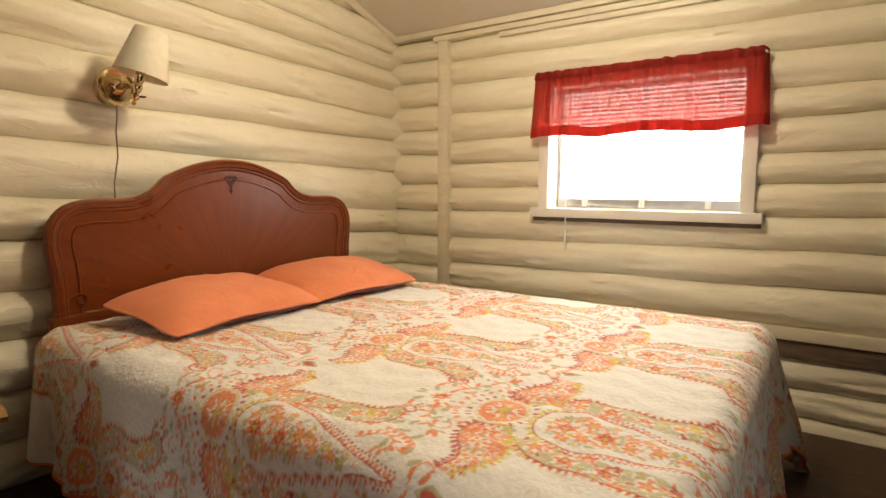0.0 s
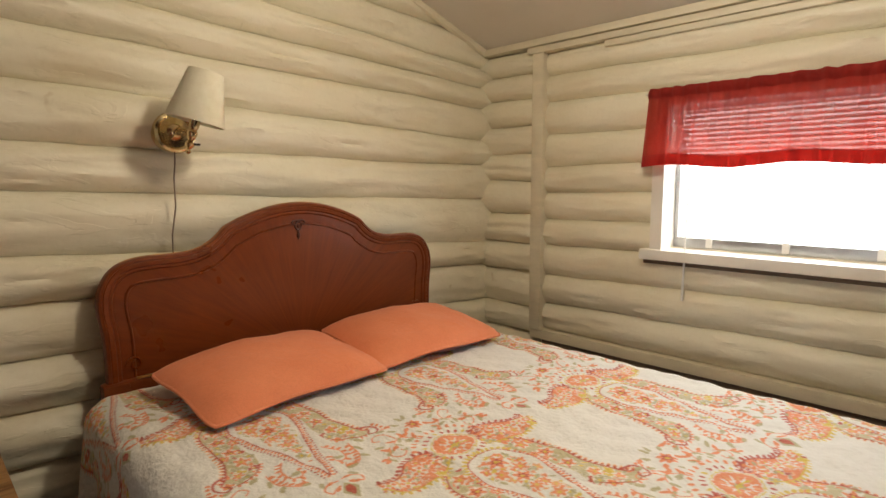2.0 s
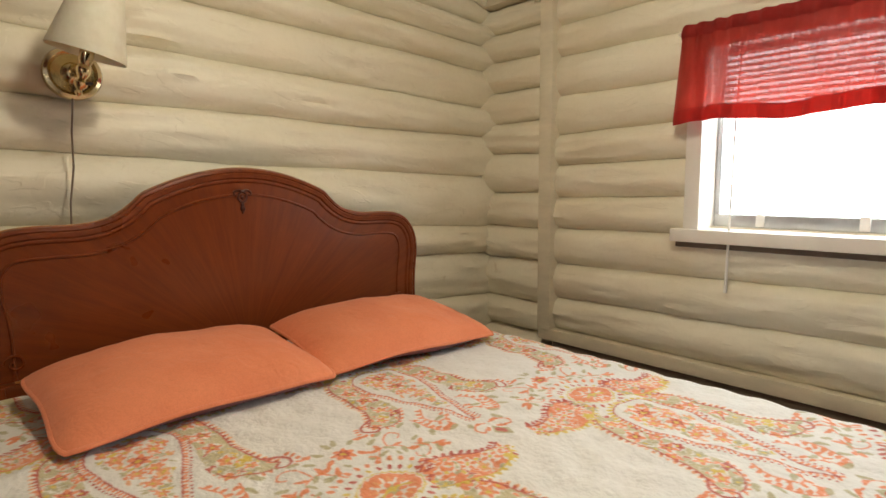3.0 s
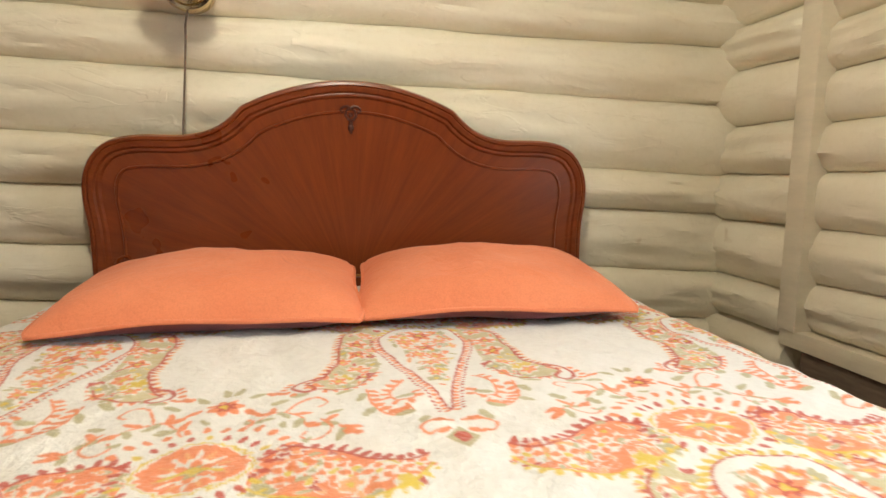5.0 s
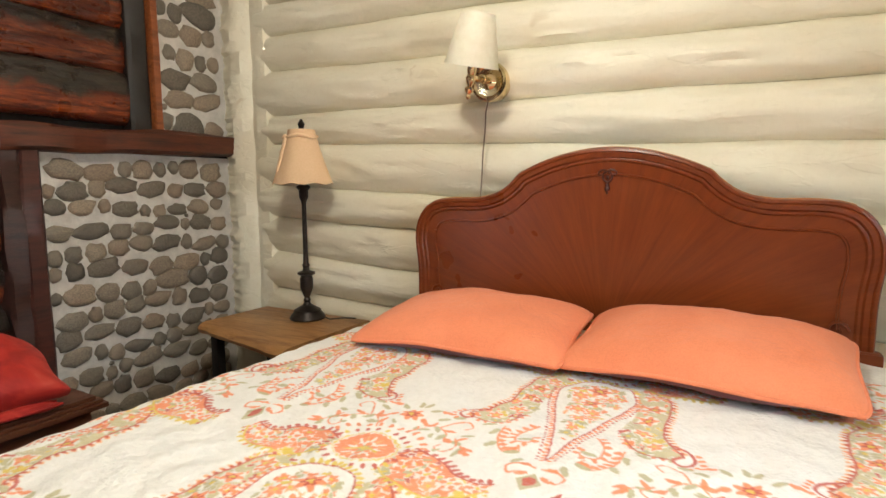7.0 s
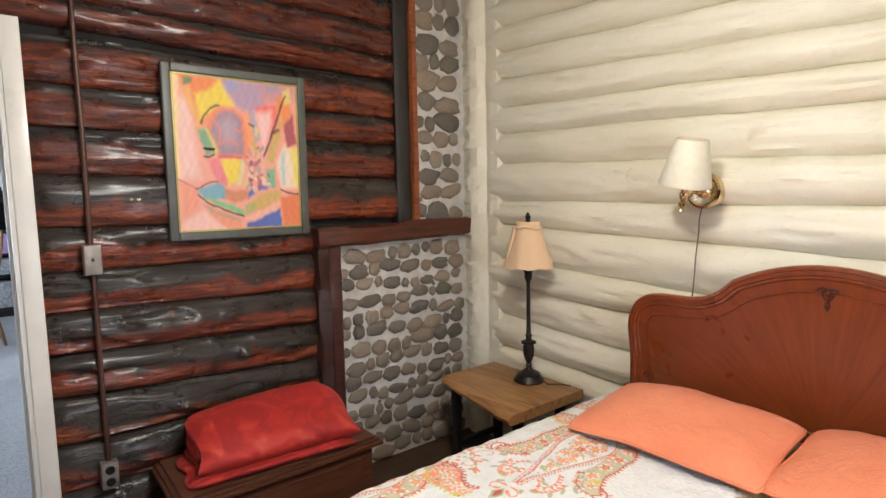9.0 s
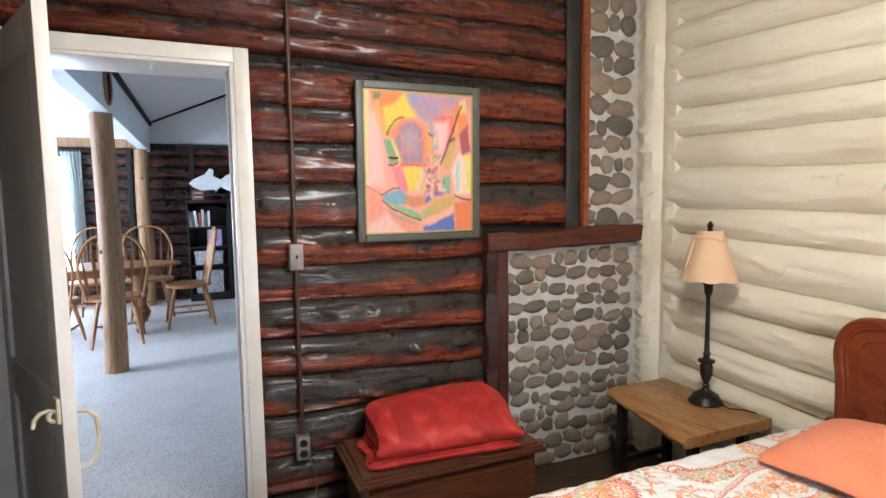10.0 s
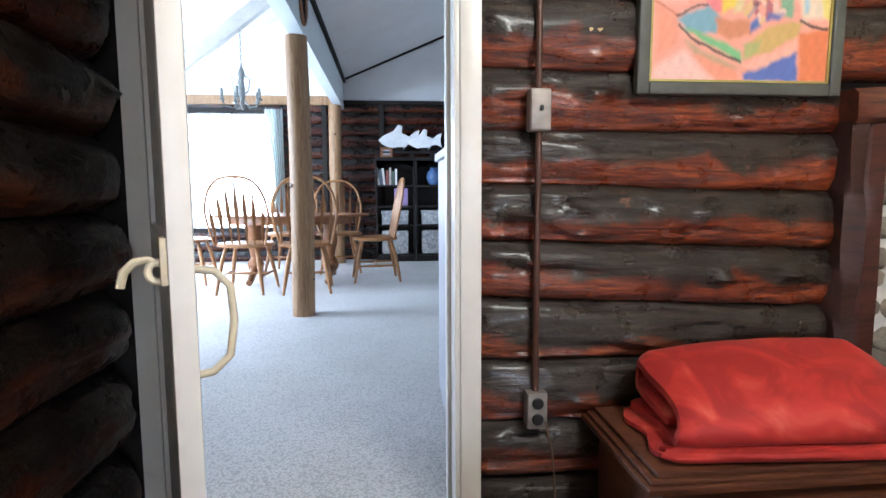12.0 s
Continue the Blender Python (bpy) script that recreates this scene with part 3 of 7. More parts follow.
bm = boxes(((-0.014, -0.735, 0.545), (0.034, 0.735, 0.602), 0.008), ((-0.012, -0.72, 0.30), (0.018, 0.72, 0.548), 0.004))
part("lower_rail", bm, M_MAHOGANY, bed)
for s in (-1, 1):
    part("post", boxes(((-0.016, s * 0.70 - 0.04, 0.0), (0.038, s * 0.70 + 0.04, 0.60), 0.008)), M_MAHOGANY, bed)
# carved drop at the middle of the headboard, and scrolls at its feet
# the carving's colour holds the shade between its curls as well as patina
M_PATINA_SHADE = plain("patina_shade_mahogany", (0.07, 0.014, 0.006), 0.35, 0, 0.3, 40, 0.2)
bm = bmesh.new()
for side in (-1, 1):
    tube(bm, [(0.005, side * y, z) for y, z in ((0.000, 1.098), (0.010, 1.104), (0.020, 1.103), (0.028, 1.097), (0.029, 1.090), (0.023, 1.087), (0.019, 1.091))], [0.005, 0.0045, 0.004, 0.004, 0.0035, 0.003, 0.003], 7)
    tube(bm, [(0.005, side * y, z) for y, z in ((0.004, 1.098), (0.013, 1.090), (0.015, 1.078), (0.008, 1.068), (0.0, 1.064))], [0.004, 0.004, 0.0045, 0.004, 0.004], 7)
for z, r in ((1.080, 0.006), (1.056, 0.0065), (1.043, 0.009), (1.031, 0.0045)):
    r0 = bmesh.ops.create_uvsphere(bm, u_segments=10, v_segments=6, radius=r)
    bmesh.ops.transform(bm, matrix=Matrix.Translation((0.004, 0, z)) @ Matrix.Diagonal((0.6, 1, 1.2, 1)), verts=r0["verts"])
part("carving", bm, M_PATINA_SHADE, bed, "small carved drop ornament with curls")
# worn golden edge along the top, and the bead on the rail
M_WORN = plain("worn_golden_edge", (0.42, 0.19, 0.055), 0.4, 0, 0.4, 30, 0.2)
bm = bmesh.new()
tube(bm, [(0.004 + 0.001 * math.sin(i), p.x, p.y + 0.0005) for i, p in enumerate(pts) if p.y > 0.99], 0.0026, 6)
part("worn_edge", bm, M_WORN, bed, "worn golden top edge")
part("bead", boxes(((0.0335, -0.64, 0.606), (0.0385, 0.64, 0.612), 0.001)), M_WORN, bed)
for s in (-1, 1):
    bm = bmesh.new()
    tube(bm, [(0.006, s * (0.635 + 0.028 * (1 - k / 16) * math.cos(k * 0.62)), 0.650 + 0.028 * (1 - k / 16) * math.sin(k * 0.62)) for k in range(14)], [0.005 - 0.0002 * k for k in range(14)], 6)
    part("scroll", bm, M_MAHOGANY, bed)
bm = boxes(((0.03, -0.70, 0.20), (2.06, 0.70, 0.545), 0.05, 4))
part("mattress", bm, plain("white_ticking", (0.75, 0.73, 0.70), 0.8, 0, 0.06, 30, 0.3), bed, "white mattress hidden by the quilt")
for s in (-1, 1):
    part("side_rail", boxes(((0.03, s * 0.69 - 0.012, 0.20), (2.05, s * 0.69 + 0.012, 0.32), 0.004)), M_MAHOGANY, bed)
for s in (-1, 1):
    part("leg", boxes(((2.0, s * 0.66 - 0.025, 0.0), (2.05, s * 0.66 + 0.025, 0.22), 0.005)), M_MAHOGANY, bed)

# ---- quilt ----


def cloth_material(name, sheen=0.2):
    m, nt, b = nodes_of(name)
    at = nt.nodes.new("ShaderNodeVertexColor")
    at.layer_name = "print"
    v = coords(nt, (1, 1, 1), False)
    stitch, weave = grain(nt, v, 62, 2, 0.5), grain(nt, v, 420, 2)
    c = mixed(nt, "MULTIPLY", 0.25, at.outputs["Color"], ramp(nt, stitch, [(0.3, (0.78, 0.76, 0.74)), (0.6, (1, 1, 1))]))
    nt.links.new(c, b.inputs["Base Color"])
    b.inputs["Roughness"].default_value = 0.75
    b.inputs["Sheen Weight"].default_value = sheen
    bumped(nt, b, [(stitch, 0.6, 0.009), (weave, 0.3, 0.0015)])
    return m


QX0, QX1, QY0, QY1 = -2.14, -0.11, 0.705, 2.315        # edges of the bed's top
DROP = 0.40


def quilt_place(u, v):
    """Lays the flat quilt over the mattress: bends it over the edges, lets it hang below."""
    r = 0.085
    cx = np.minimum(u, QX1 - r)
    cy = np.clip(v, QY0 + r, QY1 - r)
    dx, dy = u - cx, v - cy
    L = np.hypot(dx, dy)
    L1 = np.where(L < 1e-9, 1, L)
    ex, ey = dx / L1, dy / L1
    ang = np.minimum(L / r, np.pi / 2)
    out = r * np.sin(ang)
    down = r * (1 - np.cos(ang))
    extra = np.maximum(L - r * np.pi / 2, 0)
    along = u * np.abs(ey) + v * np.abs(ex)
    fold = 0.018 * np.sin(along * 17 + 1.3) + 0.010 * np.sin(along * 41)
    flare = extra * (0.10 + 0.22 * np.abs(ex * ey) * 2) + fold * np.clip(extra / 0.3, 0, 1)
    x, y = cx + ex * (out + flare), cy + ey * (out + flare)
    z = BZ - down - extra * 0.985
    z = z + 0.006 * np.sin(u * 5.1 + 1) * np.sin(v * 4.3) * (L < 0.02) + 0.0018 * (np.sin(u * 61 + 2 * np.sin(v * 23)) + np.sin(v * 67 + 2 * np.sin(u * 19)))
    return x, y, z


PAINT = {"ground": (0.79, 0.78, 0.745), "coral": (0.80, 0.245, 0.095), "red": (0.52, 0.080, 0.050), "sage": (0.47, 0.43, 0.25), "yellow": (0.70, 0.52, 0.08), "peach": (0.80, 0.40, 0.19), "pale": (0.56, 0.50, 0.29)}


class Print:
    """Draws one printed motif into a small sheet: a runs towards the motif's tip, b across it, both in metres."""

    def __init__(self, a0, a1, b0, b1, step):
        self.a0, self.b0, self.step = a0, b0, step
        self.A, self.B = np.meshgrid(np.arange(a0, a1, step), np.arange(b0, b1, step), indexing="ij")
        self.rgb = np.zeros((*self.A.shape, 3))
        self.alpha = np.zeros(self.A.shape)
        self.wob = 0.0016 * (np.sin(self.A * 310 + 2.1 * np.sin(self.B * 240)) + np.sin(self.B * 330 + 1.7 * np.sin(self.A * 260)))

    def lay(self, cover, color):
        cover = np.clip(cover, 0, 1) * 0.94
        self.rgb = self.rgb * (1 - cover[..., None]) + np.array(PAINT[color]) * cover[..., None]
        self.alpha = self.alpha + cover * (1 - self.alpha)

    def petal(self, a, b, angle, length, width, color):
        """A leaf with its root at (a, b)."""
        c, s = math.cos(radians(angle)), math.sin(radians(angle))
        p = (self.A - a) * c + (self.B - b) * s
        q = -(self.A - a) * s + (self.B - b) * c
        t = np.clip(p / length, 0, 1)
        w = width * 0.5 * np.sqrt(np.maximum(np.sin(math.pi * t ** 0.75), 0))
        d = np.abs(q) - w + self.wob * 0.5
        self.lay(np.where((p > 0) & (p < length), 0.5 - d / self.step, 0), color)

    def blob(self, a, b, ra, rb, color, turn=0):
        c, s = math.cos(radians(turn)), math.sin(radians(turn))
        p, q = (self.A - a) * c + (self.B - b) * s, -(self.A - a) * s + (self.B - b) * c
        d = (np.hypot(p / ra, q / rb) - 1) * min(ra, rb) + self.wob
        self.lay(0.5 - d / self.step, color)

    def stroke(self, points, width, color):
        d = np.full(self.A.shape, 9.0)
        for (a0, b0), (a1, b1) in zip(points, points[1:]):
            da, db = a1 - a0, b1 - b0
            t = np.clip(((self.A - a0) * da + (self.B - b0) * db) / max(da * da + db * db, 1e-12), 0, 1)
            d = np.minimum(d, np.hypot(self.A - a0 - t * da, self.B - b0 - t * db))
        self.lay(0.5 - (d - width / 2 + self.wob * 0.3) / self.step, color)

    def fill(self, points, color):
        inside = np.zeros(self.A.shape, bool)
        for (a0, b0), (a1, b1) in zip(points, points[1:] + points[:1]):
            if b0 != b1:
                hit = ((b0 > self.B) != (b1 > self.B)) & (self.A < (a1 - a0) * (self.B - b0) / (b1 - b0) + a0)
                inside ^= hit
        self.lay(inside * 1.0, color)

    def petals_along(self, points, gap, length, width, color, side=1, lean=70):
        """Leaves set along a line, as a fringe."""
        run, due = 0.0, gap / 2
        for (a0, b0), (a1, b1) in zip(points, points[1:]):
            seg = math.hypot(a1 - a0, b1 - b0)
            while due < run + seg:
                t = (due - run) / seg
                self.petal(a0 + t * (a1 - a0), b0 + t * (b1 - b0), math.degrees(math.atan2(b1 - b0, a1 - a0)) + side * lean, length, width, color)
                due += gap
            run += seg


def curve(*ctrl, n=24):
    """A smooth line through control points (Catmull-Rom)."""
    p = [ctrl[0], *ctrl, ctrl[-1]]
    out = []
    for i in range(1, len(p) - 2):
        for k in range(n // (len(p) - 3) + 1):
            t = k / (n // (len(p) - 3) + 1)
            out.append(tuple(0.5 * (2 * p[i][j] + (p[i + 1][j] - p[i - 1][j]) * t + (2 * p[i - 1][j] - 5 * p[i][j] + 4 * p[i + 1][j] - p[i + 2][j]) * t * t
                                    + (3 * p[i][j] - p[i - 1][j] - 3 * p[i + 1][j] + p[i + 2][j]) * t ** 3) for j in (0, 1)))
    return out + [ctrl[-1]]


def paisley_motif():
    pr = Print(-0.27, 0.69, -0.33, 0.33, 0.0017)
    rnd = random.Random(5)

    def flowers(points, a0, a1, b0, b1, count, colors):
        """Fills an outline with small blossoms and leaves."""
        def inside(a, b):
            hit = False
            for (p0, q0), (p1, q1) in zip(points, points[1:] + points[:1]):
                if q0 != q1 and (q0 > b) != (q1 > b) and a < (p1 - p0) * (b - q0) / (q1 - q0) + p0:
                    hit = not hit
            return hit
        done = 0
        for _ in range(count * 12):
            a, b = rnd.uniform(a0, a1), rnd.uniform(b0, b1)
            if inside(a, b) and done < count:
                done += 1
                if done % 4 == 0:
                    pr.blob(a, b, 0.0155, 0.0155, "ground")
                    for k in range(5):
                        pr.petal(a, b, k * 72 + rnd.random() * 40, 0.016, 0.012, colors[done // 4 % len(colors)])
                    pr.blob(a, b, 0.004, 0.004, "yellow")
                else:
                    turn, long_, wide = rnd.random() * 360, rnd.uniform(0.011, 0.024), rnd.uniform(0.005, 0.0105)
                    pr.petal(a - 0.002 * math.cos(radians(turn)), b - 0.002 * math.sin(radians(turn)), turn, long_ + 0.002, wide + 0.0016, "ground")
                    pr.petal(a, b, turn, long_, wide, rnd.choice(colors))

    def blossom(a, b, size, outer, inner, petals=6, turn=0.0):
        pr.blob(a, b, size * 0.98, size * 0.98, "ground")
        for k in range(petals):
            pr.petal(a, b, 360 * k / petals + turn, size, size * 0.55, outer)
        for k in range(petals):
            pr.petal(a, b, 360 * (k + 0.5) / petals + turn, size * 0.6, size * 0.3, inner)
        pr.blob(a, b, size * 0.22, size * 0.22, "yellow")

    for s in (-1, 1):
        def f(pts):
            return [(a, s * b) for a, b in pts]
        # flank paisley with its curled foot
        outer = curve((0.075, 0.10), (0.13, 0.150), (0.22, 0.160), (0.31, 0.162), (0.37, 0.182), (0.405, 0.208), n=36)
        inner = curve((0.425, 0.185), (0.425, 0.155), (0.40, 0.118), (0.34, 0.092), (0.22, 0.098), (0.11, 0.078), n=36)
        shape = f(outer + inner)
        pr.petals_along(f(outer), 0.0150, 0.015, 0.0095, "peach", s, 80)
        pr.petals_along(f(outer), 0.0150, 0.009, 0.0075, "red", s, 80)
        pr.petals_along(f(inner[:22]), 0.0150, 0.011, 0.0080, "coral", s, 80)
        pr.fill(shape, "pale")
        flowers(shape, 0.08, 0.42, min(s * 0.07, s * 0.22), max(s * 0.07, s * 0.22), 66, ("sage", "yellow", "coral", "coral", "sage", "red"))
        for a, b, size in ((0.13, 0.115, 0.020), (0.195, 0.128, 0.023), (0.265, 0.126, 0.021), (0.335, 0.128, 0.019), (0.385, 0.158, 0.016)):
            blossom(a, s * b, size, "coral", "red" if size > 0.02 else "peach", 5, a * 900)
        pr.stroke(f(outer), 0.0042, "red")
        pr.stroke(f(inner[:22]), 0.0040, "red")
        pr.stroke(f(curve((0.37, 0.182), (0.388, 0.218), (0.416, 0.226), (0.434, 0.208), (0.423, 0.192), (0.408, 0.202))), 0.0065, "red")
        pr.petals_along(f(curve((0.385, 0.222), (0.418, 0.234), (0.442, 0.212))), 0.013, 0.013, 0.009, "coral", s, 85)
        # wing beside the medallion
        top = curve((0.0, 0.060), (-0.026, 0.110), (-0.012, 0.160), (0.018, 0.198), (0.026, 0.235), (0.010, 0.264), n=30)
        low = curve((0.038, 0.266), (0.078, 0.236), (0.092, 0.185), (0.085, 0.120), (0.05, 0.065), n=30)
        shape = f(top + low)
        pr.petals_along(f(top), 0.0165, 0.017, 0.0105, "red", s, 75)
        pr.petals_along(f(low), 0.017, 0.014, 0.009, "yellow", s, 75)
        pr.fill(shape, "coral")
        flowers(shape, -0.03, 0.1, min(s * 0.05, s * 0.28), max(s * 0.05, s * 0.28), 56, ("coral", "peach", "sage", "coral", "red", "yellow"))
        for a, b in ((0.03, 0.105), (0.035, 0.155), (0.05, 0.205), (0.038, 0.25)):
            blossom(a, s * b, 0.021, "coral", "ground", 5, b * 900)
        pr.stroke(f(top), 0.0045, "red")
        pr.stroke(f(low), 0.0045, "yellow")
        # sprays beside the flower head
        vine = curve((-0.085, 0.045), (-0.13, 0.085), (-0.115, 0.13), (-0.085, 0.145), (-0.088, 0.18), (-0.05, 0.212), n=30)
        pr.stroke(f([(a, b * 0.82) for a, b in vine]), 0.0034, "coral")
        pr.petals_along(f([(a, b * 0.82) for a, b in vine]), 0.034, 0.028, 0.011, "coral", s, 50)
        pr.petals_along(f([(a, b * 0.82) for a, b in vine]), 0.042, 0.028, 0.012, "sage", -s, 45)
        pr.stroke(f(curve((-0.10, 0.135), (-0.070, 0.150), (-0.052, 0.130), (-0.060, 0.112), (-0.074, 0.118))), 0.0036, "coral")
        pr.stroke(f(curve((-0.13, 0.085), (-0.165, 0.10), (-0.18, 0.125), (-0.165, 0.14), (-0.152, 0.128))), 0.0036, "coral")
        for a, b, g, c in ((-0.190, 0.028, 130, "sage"), (-0.205, 0.050, 75, "coral"), (-0.165, 0.060, 110, "sage"), (-0.135, 0.045, 80, "coral"), (-0.205, 0.004, 160, "sage"), (-0.185, 0.085, 100, "sage"), (-0.155, 0.028, 50, "coral"),
                           (-0.060, 0.165, 60, "coral"), (-0.115, 0.140, 120, "sage")):
            pr.petal(a, s * b, s * g, 0.028, 0.013, c)
        # sprays beside the tip
        vine = curve((0.40, 0.070), (0.445, 0.098), (0.485, 0.090), (0.485, 0.058), (0.460, 0.058), n=24)
        pr.stroke(f([(a, b * 0.82) for a, b in vine]), 0.0042, "coral")
        pr.petals_along(f([(a, b * 0.82) for a, b in vine]), 0.017, 0.016, 0.010, "coral", s, 75)
        vine = curve((0.435, 0.140), (0.49, 0.132), (0.53, 0.098), (0.525, 0.066), (0.503, 0.074), n=24)
        pr.stroke(f([(a, b * 0.82) for a, b in vine]), 0.0042, "coral")
        pr.petals_along(f([(a, b * 0.82) for a, b in vine]), 0.017, 0.018, 0.011, "coral", -s, 75)
        for a, b, g in ((0.43, 0.135, 55), (0.455, 0.118, 20), (0.47, 0.045, 80), (0.50, 0.105, 35), (0.525, 0.050, 75), (0.545, 0.036, 25)):
            pr.petal(a, s * b, s * g, 0.030, 0.0135, "sage")
        pr.stroke(f(curve((0.565, 0.006), (0.565, 0.032), (0.583, 0.050), (0.602, 0.042), (0.594, 0.030))), 0.0045, "coral")
        pr.petal(0.585, s * 0.012, s * 50, 0.026, 0.011, "coral")
        pr.petal(0.560, s * 0.014, s * 75, 0.024, 0.011, "coral")
    # flower head
    blossom(-0.160, 0, 0.027, "coral", "red", 7)
    # medallion
    for k in range(30):
        g = 360 * k / 30 + 5
        if 62 < g < 298:
            pr.petal(0.090 * math.cos(radians(g)), 0.104 * math.sin(radians(g)), g, 0.017, 0.010, "coral")
            if k % 2:
                pr.petal(0.112 * math.cos(radians(g)), 0.126 * math.sin(radians(g)), g + 40, 0.018, 0.009, "sage")
    for k in range(24):
        g = 360 * k / 24
        pr.petal(0.064 * math.cos(radians(g)), 0.075 * math.sin(radians(g)), g, 0.016, 0.009, "red" if k % 4 else "yellow")
    pr.blob(0, 0, 0.060, 0.070, "ground")
    pr.blob(0, 0, 0.056, 0.066, "yellow")
    pr.blob(0, 0, 0.0525, 0.0625, "ground")
    pr.blob(0, 0, 0.049, 0.059, "coral")
    for k in range(16):
        pr.petal(0.004, 0, k * 22.5, 0.044, 0.007, ("ground", "peach")[k % 2])
    blossom(0.006, 0, 0.026, "coral", "sage", 6)
    pr.stroke(curve((0.014, -0.032), (0.0, 0), (0.014, 0.032)), 0.006, "yellow")
    # teardrop
    drop = curve((0.080, 0.0), (0.100, 0.055), (0.165, 0.084), (0.245, 0.074), (0.35, 0.042), (0.45, 0.015), (0.530, 0.001), n=48)
    whole = drop + [(a, -b) for a, b in reversed(drop)]
    for s in (-1, 1):
        side = [(a, s * b) for a, b in drop]
        pr.petals_along(side[14:], 0.0115, 0.012, 0.0075, "coral", s, 75)
        pr.petals_along([(a, b + s * 0.0125) for a, b in side[18:]], 0.0115, 0.006, 0.006, "red", s, 75)
        pr.petals_along(side[:15], 0.0135, 0.017, 0.010, "yellow", s, 80)
    pr.fill(whole, "ground")
    small = [(0.108 + (a - 0.080) * 0.78, b * 0.66) for a, b in whole]
    flowers(small, 0.10, 0.45, -0.06, 0.06, 165, ("sage", "coral", "sage", "yellow", "coral", "peach"))
    for a, b, size in ((0.145, 0.0, 0.030), (0.19, 0.034, 0.020), (0.19, -0.034, 0.020), (0.225, 0.0, 0.026), (0.275, 0.016, 0.018), (0.275, -0.016, 0.018), (0.325, 0.0, 0.019), (0.375, 0.0, 0.014)):
        blossom(a, b, size, "coral", "red" if size > 0.022 else "peach", 6, a * 700)
    for s in (-1, 1):
        pr.stroke([(a, s * b) for a, b in drop], 0.0034, "red")
    # tip
    pr.fill([(0.580, 0.0), (0.612, 0.022), (0.650, 0.0), (0.612, -0.022)], "sage")
    pr.petal(0.594, 0, 0, 0.036, 0.021, "red")
    return pr


motif = paisley_motif()
us = np.concatenate([np.arange(QX0, QX1 - 0.01, 0.0027), np.arange(QX1 - 0.01, QX1 + DROP, 0.009)])
vs_ = np.concatenate([np.arange(QY0 - DROP, QY0 - 0.02, 0.010), np.arange(QY0 - 0.02, QY1 + 0.01, 0.0027), np.arange(QY1 + 0.01, QY1 + DROP, 0.012)])
U, V = np.meshgrid(us, vs_, indexing="ij")
color = np.ones((*U.shape, 3)) * np.array(PAINT["ground"])
for k in range(-6, 7):
    axis = 1.643 + 0.3125 * k
    for j in range(-2, 3):
        start = (-1.765 if k % 2 == 0 else -1.135) + 1.22 * j
        if start > QX1 + DROP + 0.3:
            continue
        a, b = (U - start - motif.a0) / motif.step, (V - axis - motif.b0) / motif.step
        i0, j0 = np.floor(a).astype(int), np.floor(b).astype(int)
        ok = (i0 >= 0) & (j0 >= 0) & (i0 < motif.A.shape[0] - 1) & (j0 < motif.A.shape[1] - 1)
        ia, jb = i0[ok], j0[ok]
        fa, fb = (a[ok] - ia)[:, None], (b[ok] - jb)[:, None]
        pre = motif.rgb

        def take(grid):
            return (grid[ia, jb] * (1 - fa) * (1 - fb) + grid[ia + 1, jb] * fa * (1 - fb) + grid[ia, jb + 1] * (1 - fa) * fb + grid[ia + 1, jb + 1] * fa * fb)
        al = take(motif.alpha[..., None])
        color[ok] = color[ok] * (1 - al) + take(pre)
X, Y, Z = quilt_place(U, V)
nu, nv = U.shape
idx = np.arange(nu * nv, dtype=np.int32).reshape(nu, nv)
quads = np.stack([idx[:-1, :-1], idx[1:, :-1], idx[1:, 1:], idx[:-1, 1:]], -1).reshape(-1, 4)
me = bpy.data.meshes.new("quilt")
me.vertices.add(nu * nv)
me.vertices.foreach_set("co", np.stack([X, Y, Z], -1).astype(np.float32).ravel())
me.loops.add(quads.size)
me.loops.foreach_set("vertex_index", quads.ravel())
me.polygons.add(len(quads))
me.polygons.foreach_set("loop_start", np.arange(0, quads.size, 4, dtype=np.int32))
me.update(calc_edges=True)
layer = me.color_attributes.new("print", "FLOAT_COLOR", "POINT")
layer.data.foreach_set("color", np.concatenate([color, np.ones((*U.shape, 1))], -1).astype(np.float32).ravel())
me.polygons.foreach_set("use_smooth", np.ones(len(quads), bool))
me.materials.append(cloth_material("printed_quilt"))
quilt = thing("quilt", "white quilt printed with coral paisley, spread over the bed", "quilt", (0, 0, 0))
cover = new("cover", me)
cover.parent = quilt
bm = bmesh.new()
us2, vs2 = np.arange(QX0, QX1 + DROP - 0.012, 0.03), np.arange(QY0 - DROP, QY1 + DROP - 0.012, 0.03)
rim = [(u, QY0 - DROP) for u in us2] + [(us[-1], v) for v in vs2] + [(u, vs_[-1]) for u in us2[::-1]]
rx, ry, rz = quilt_place(np.array([p[0] for p in rim]), np.array([p[1] for p in rim]))
tube(bm, list(zip(rx, ry, rz)), 0.006, 6)
part("binding", bm, plain("coral_binding", (0.62, 0.17, 0.09), 0.8, 0, 0.1, 40, 0.3), quilt, "coral binding along the hem")

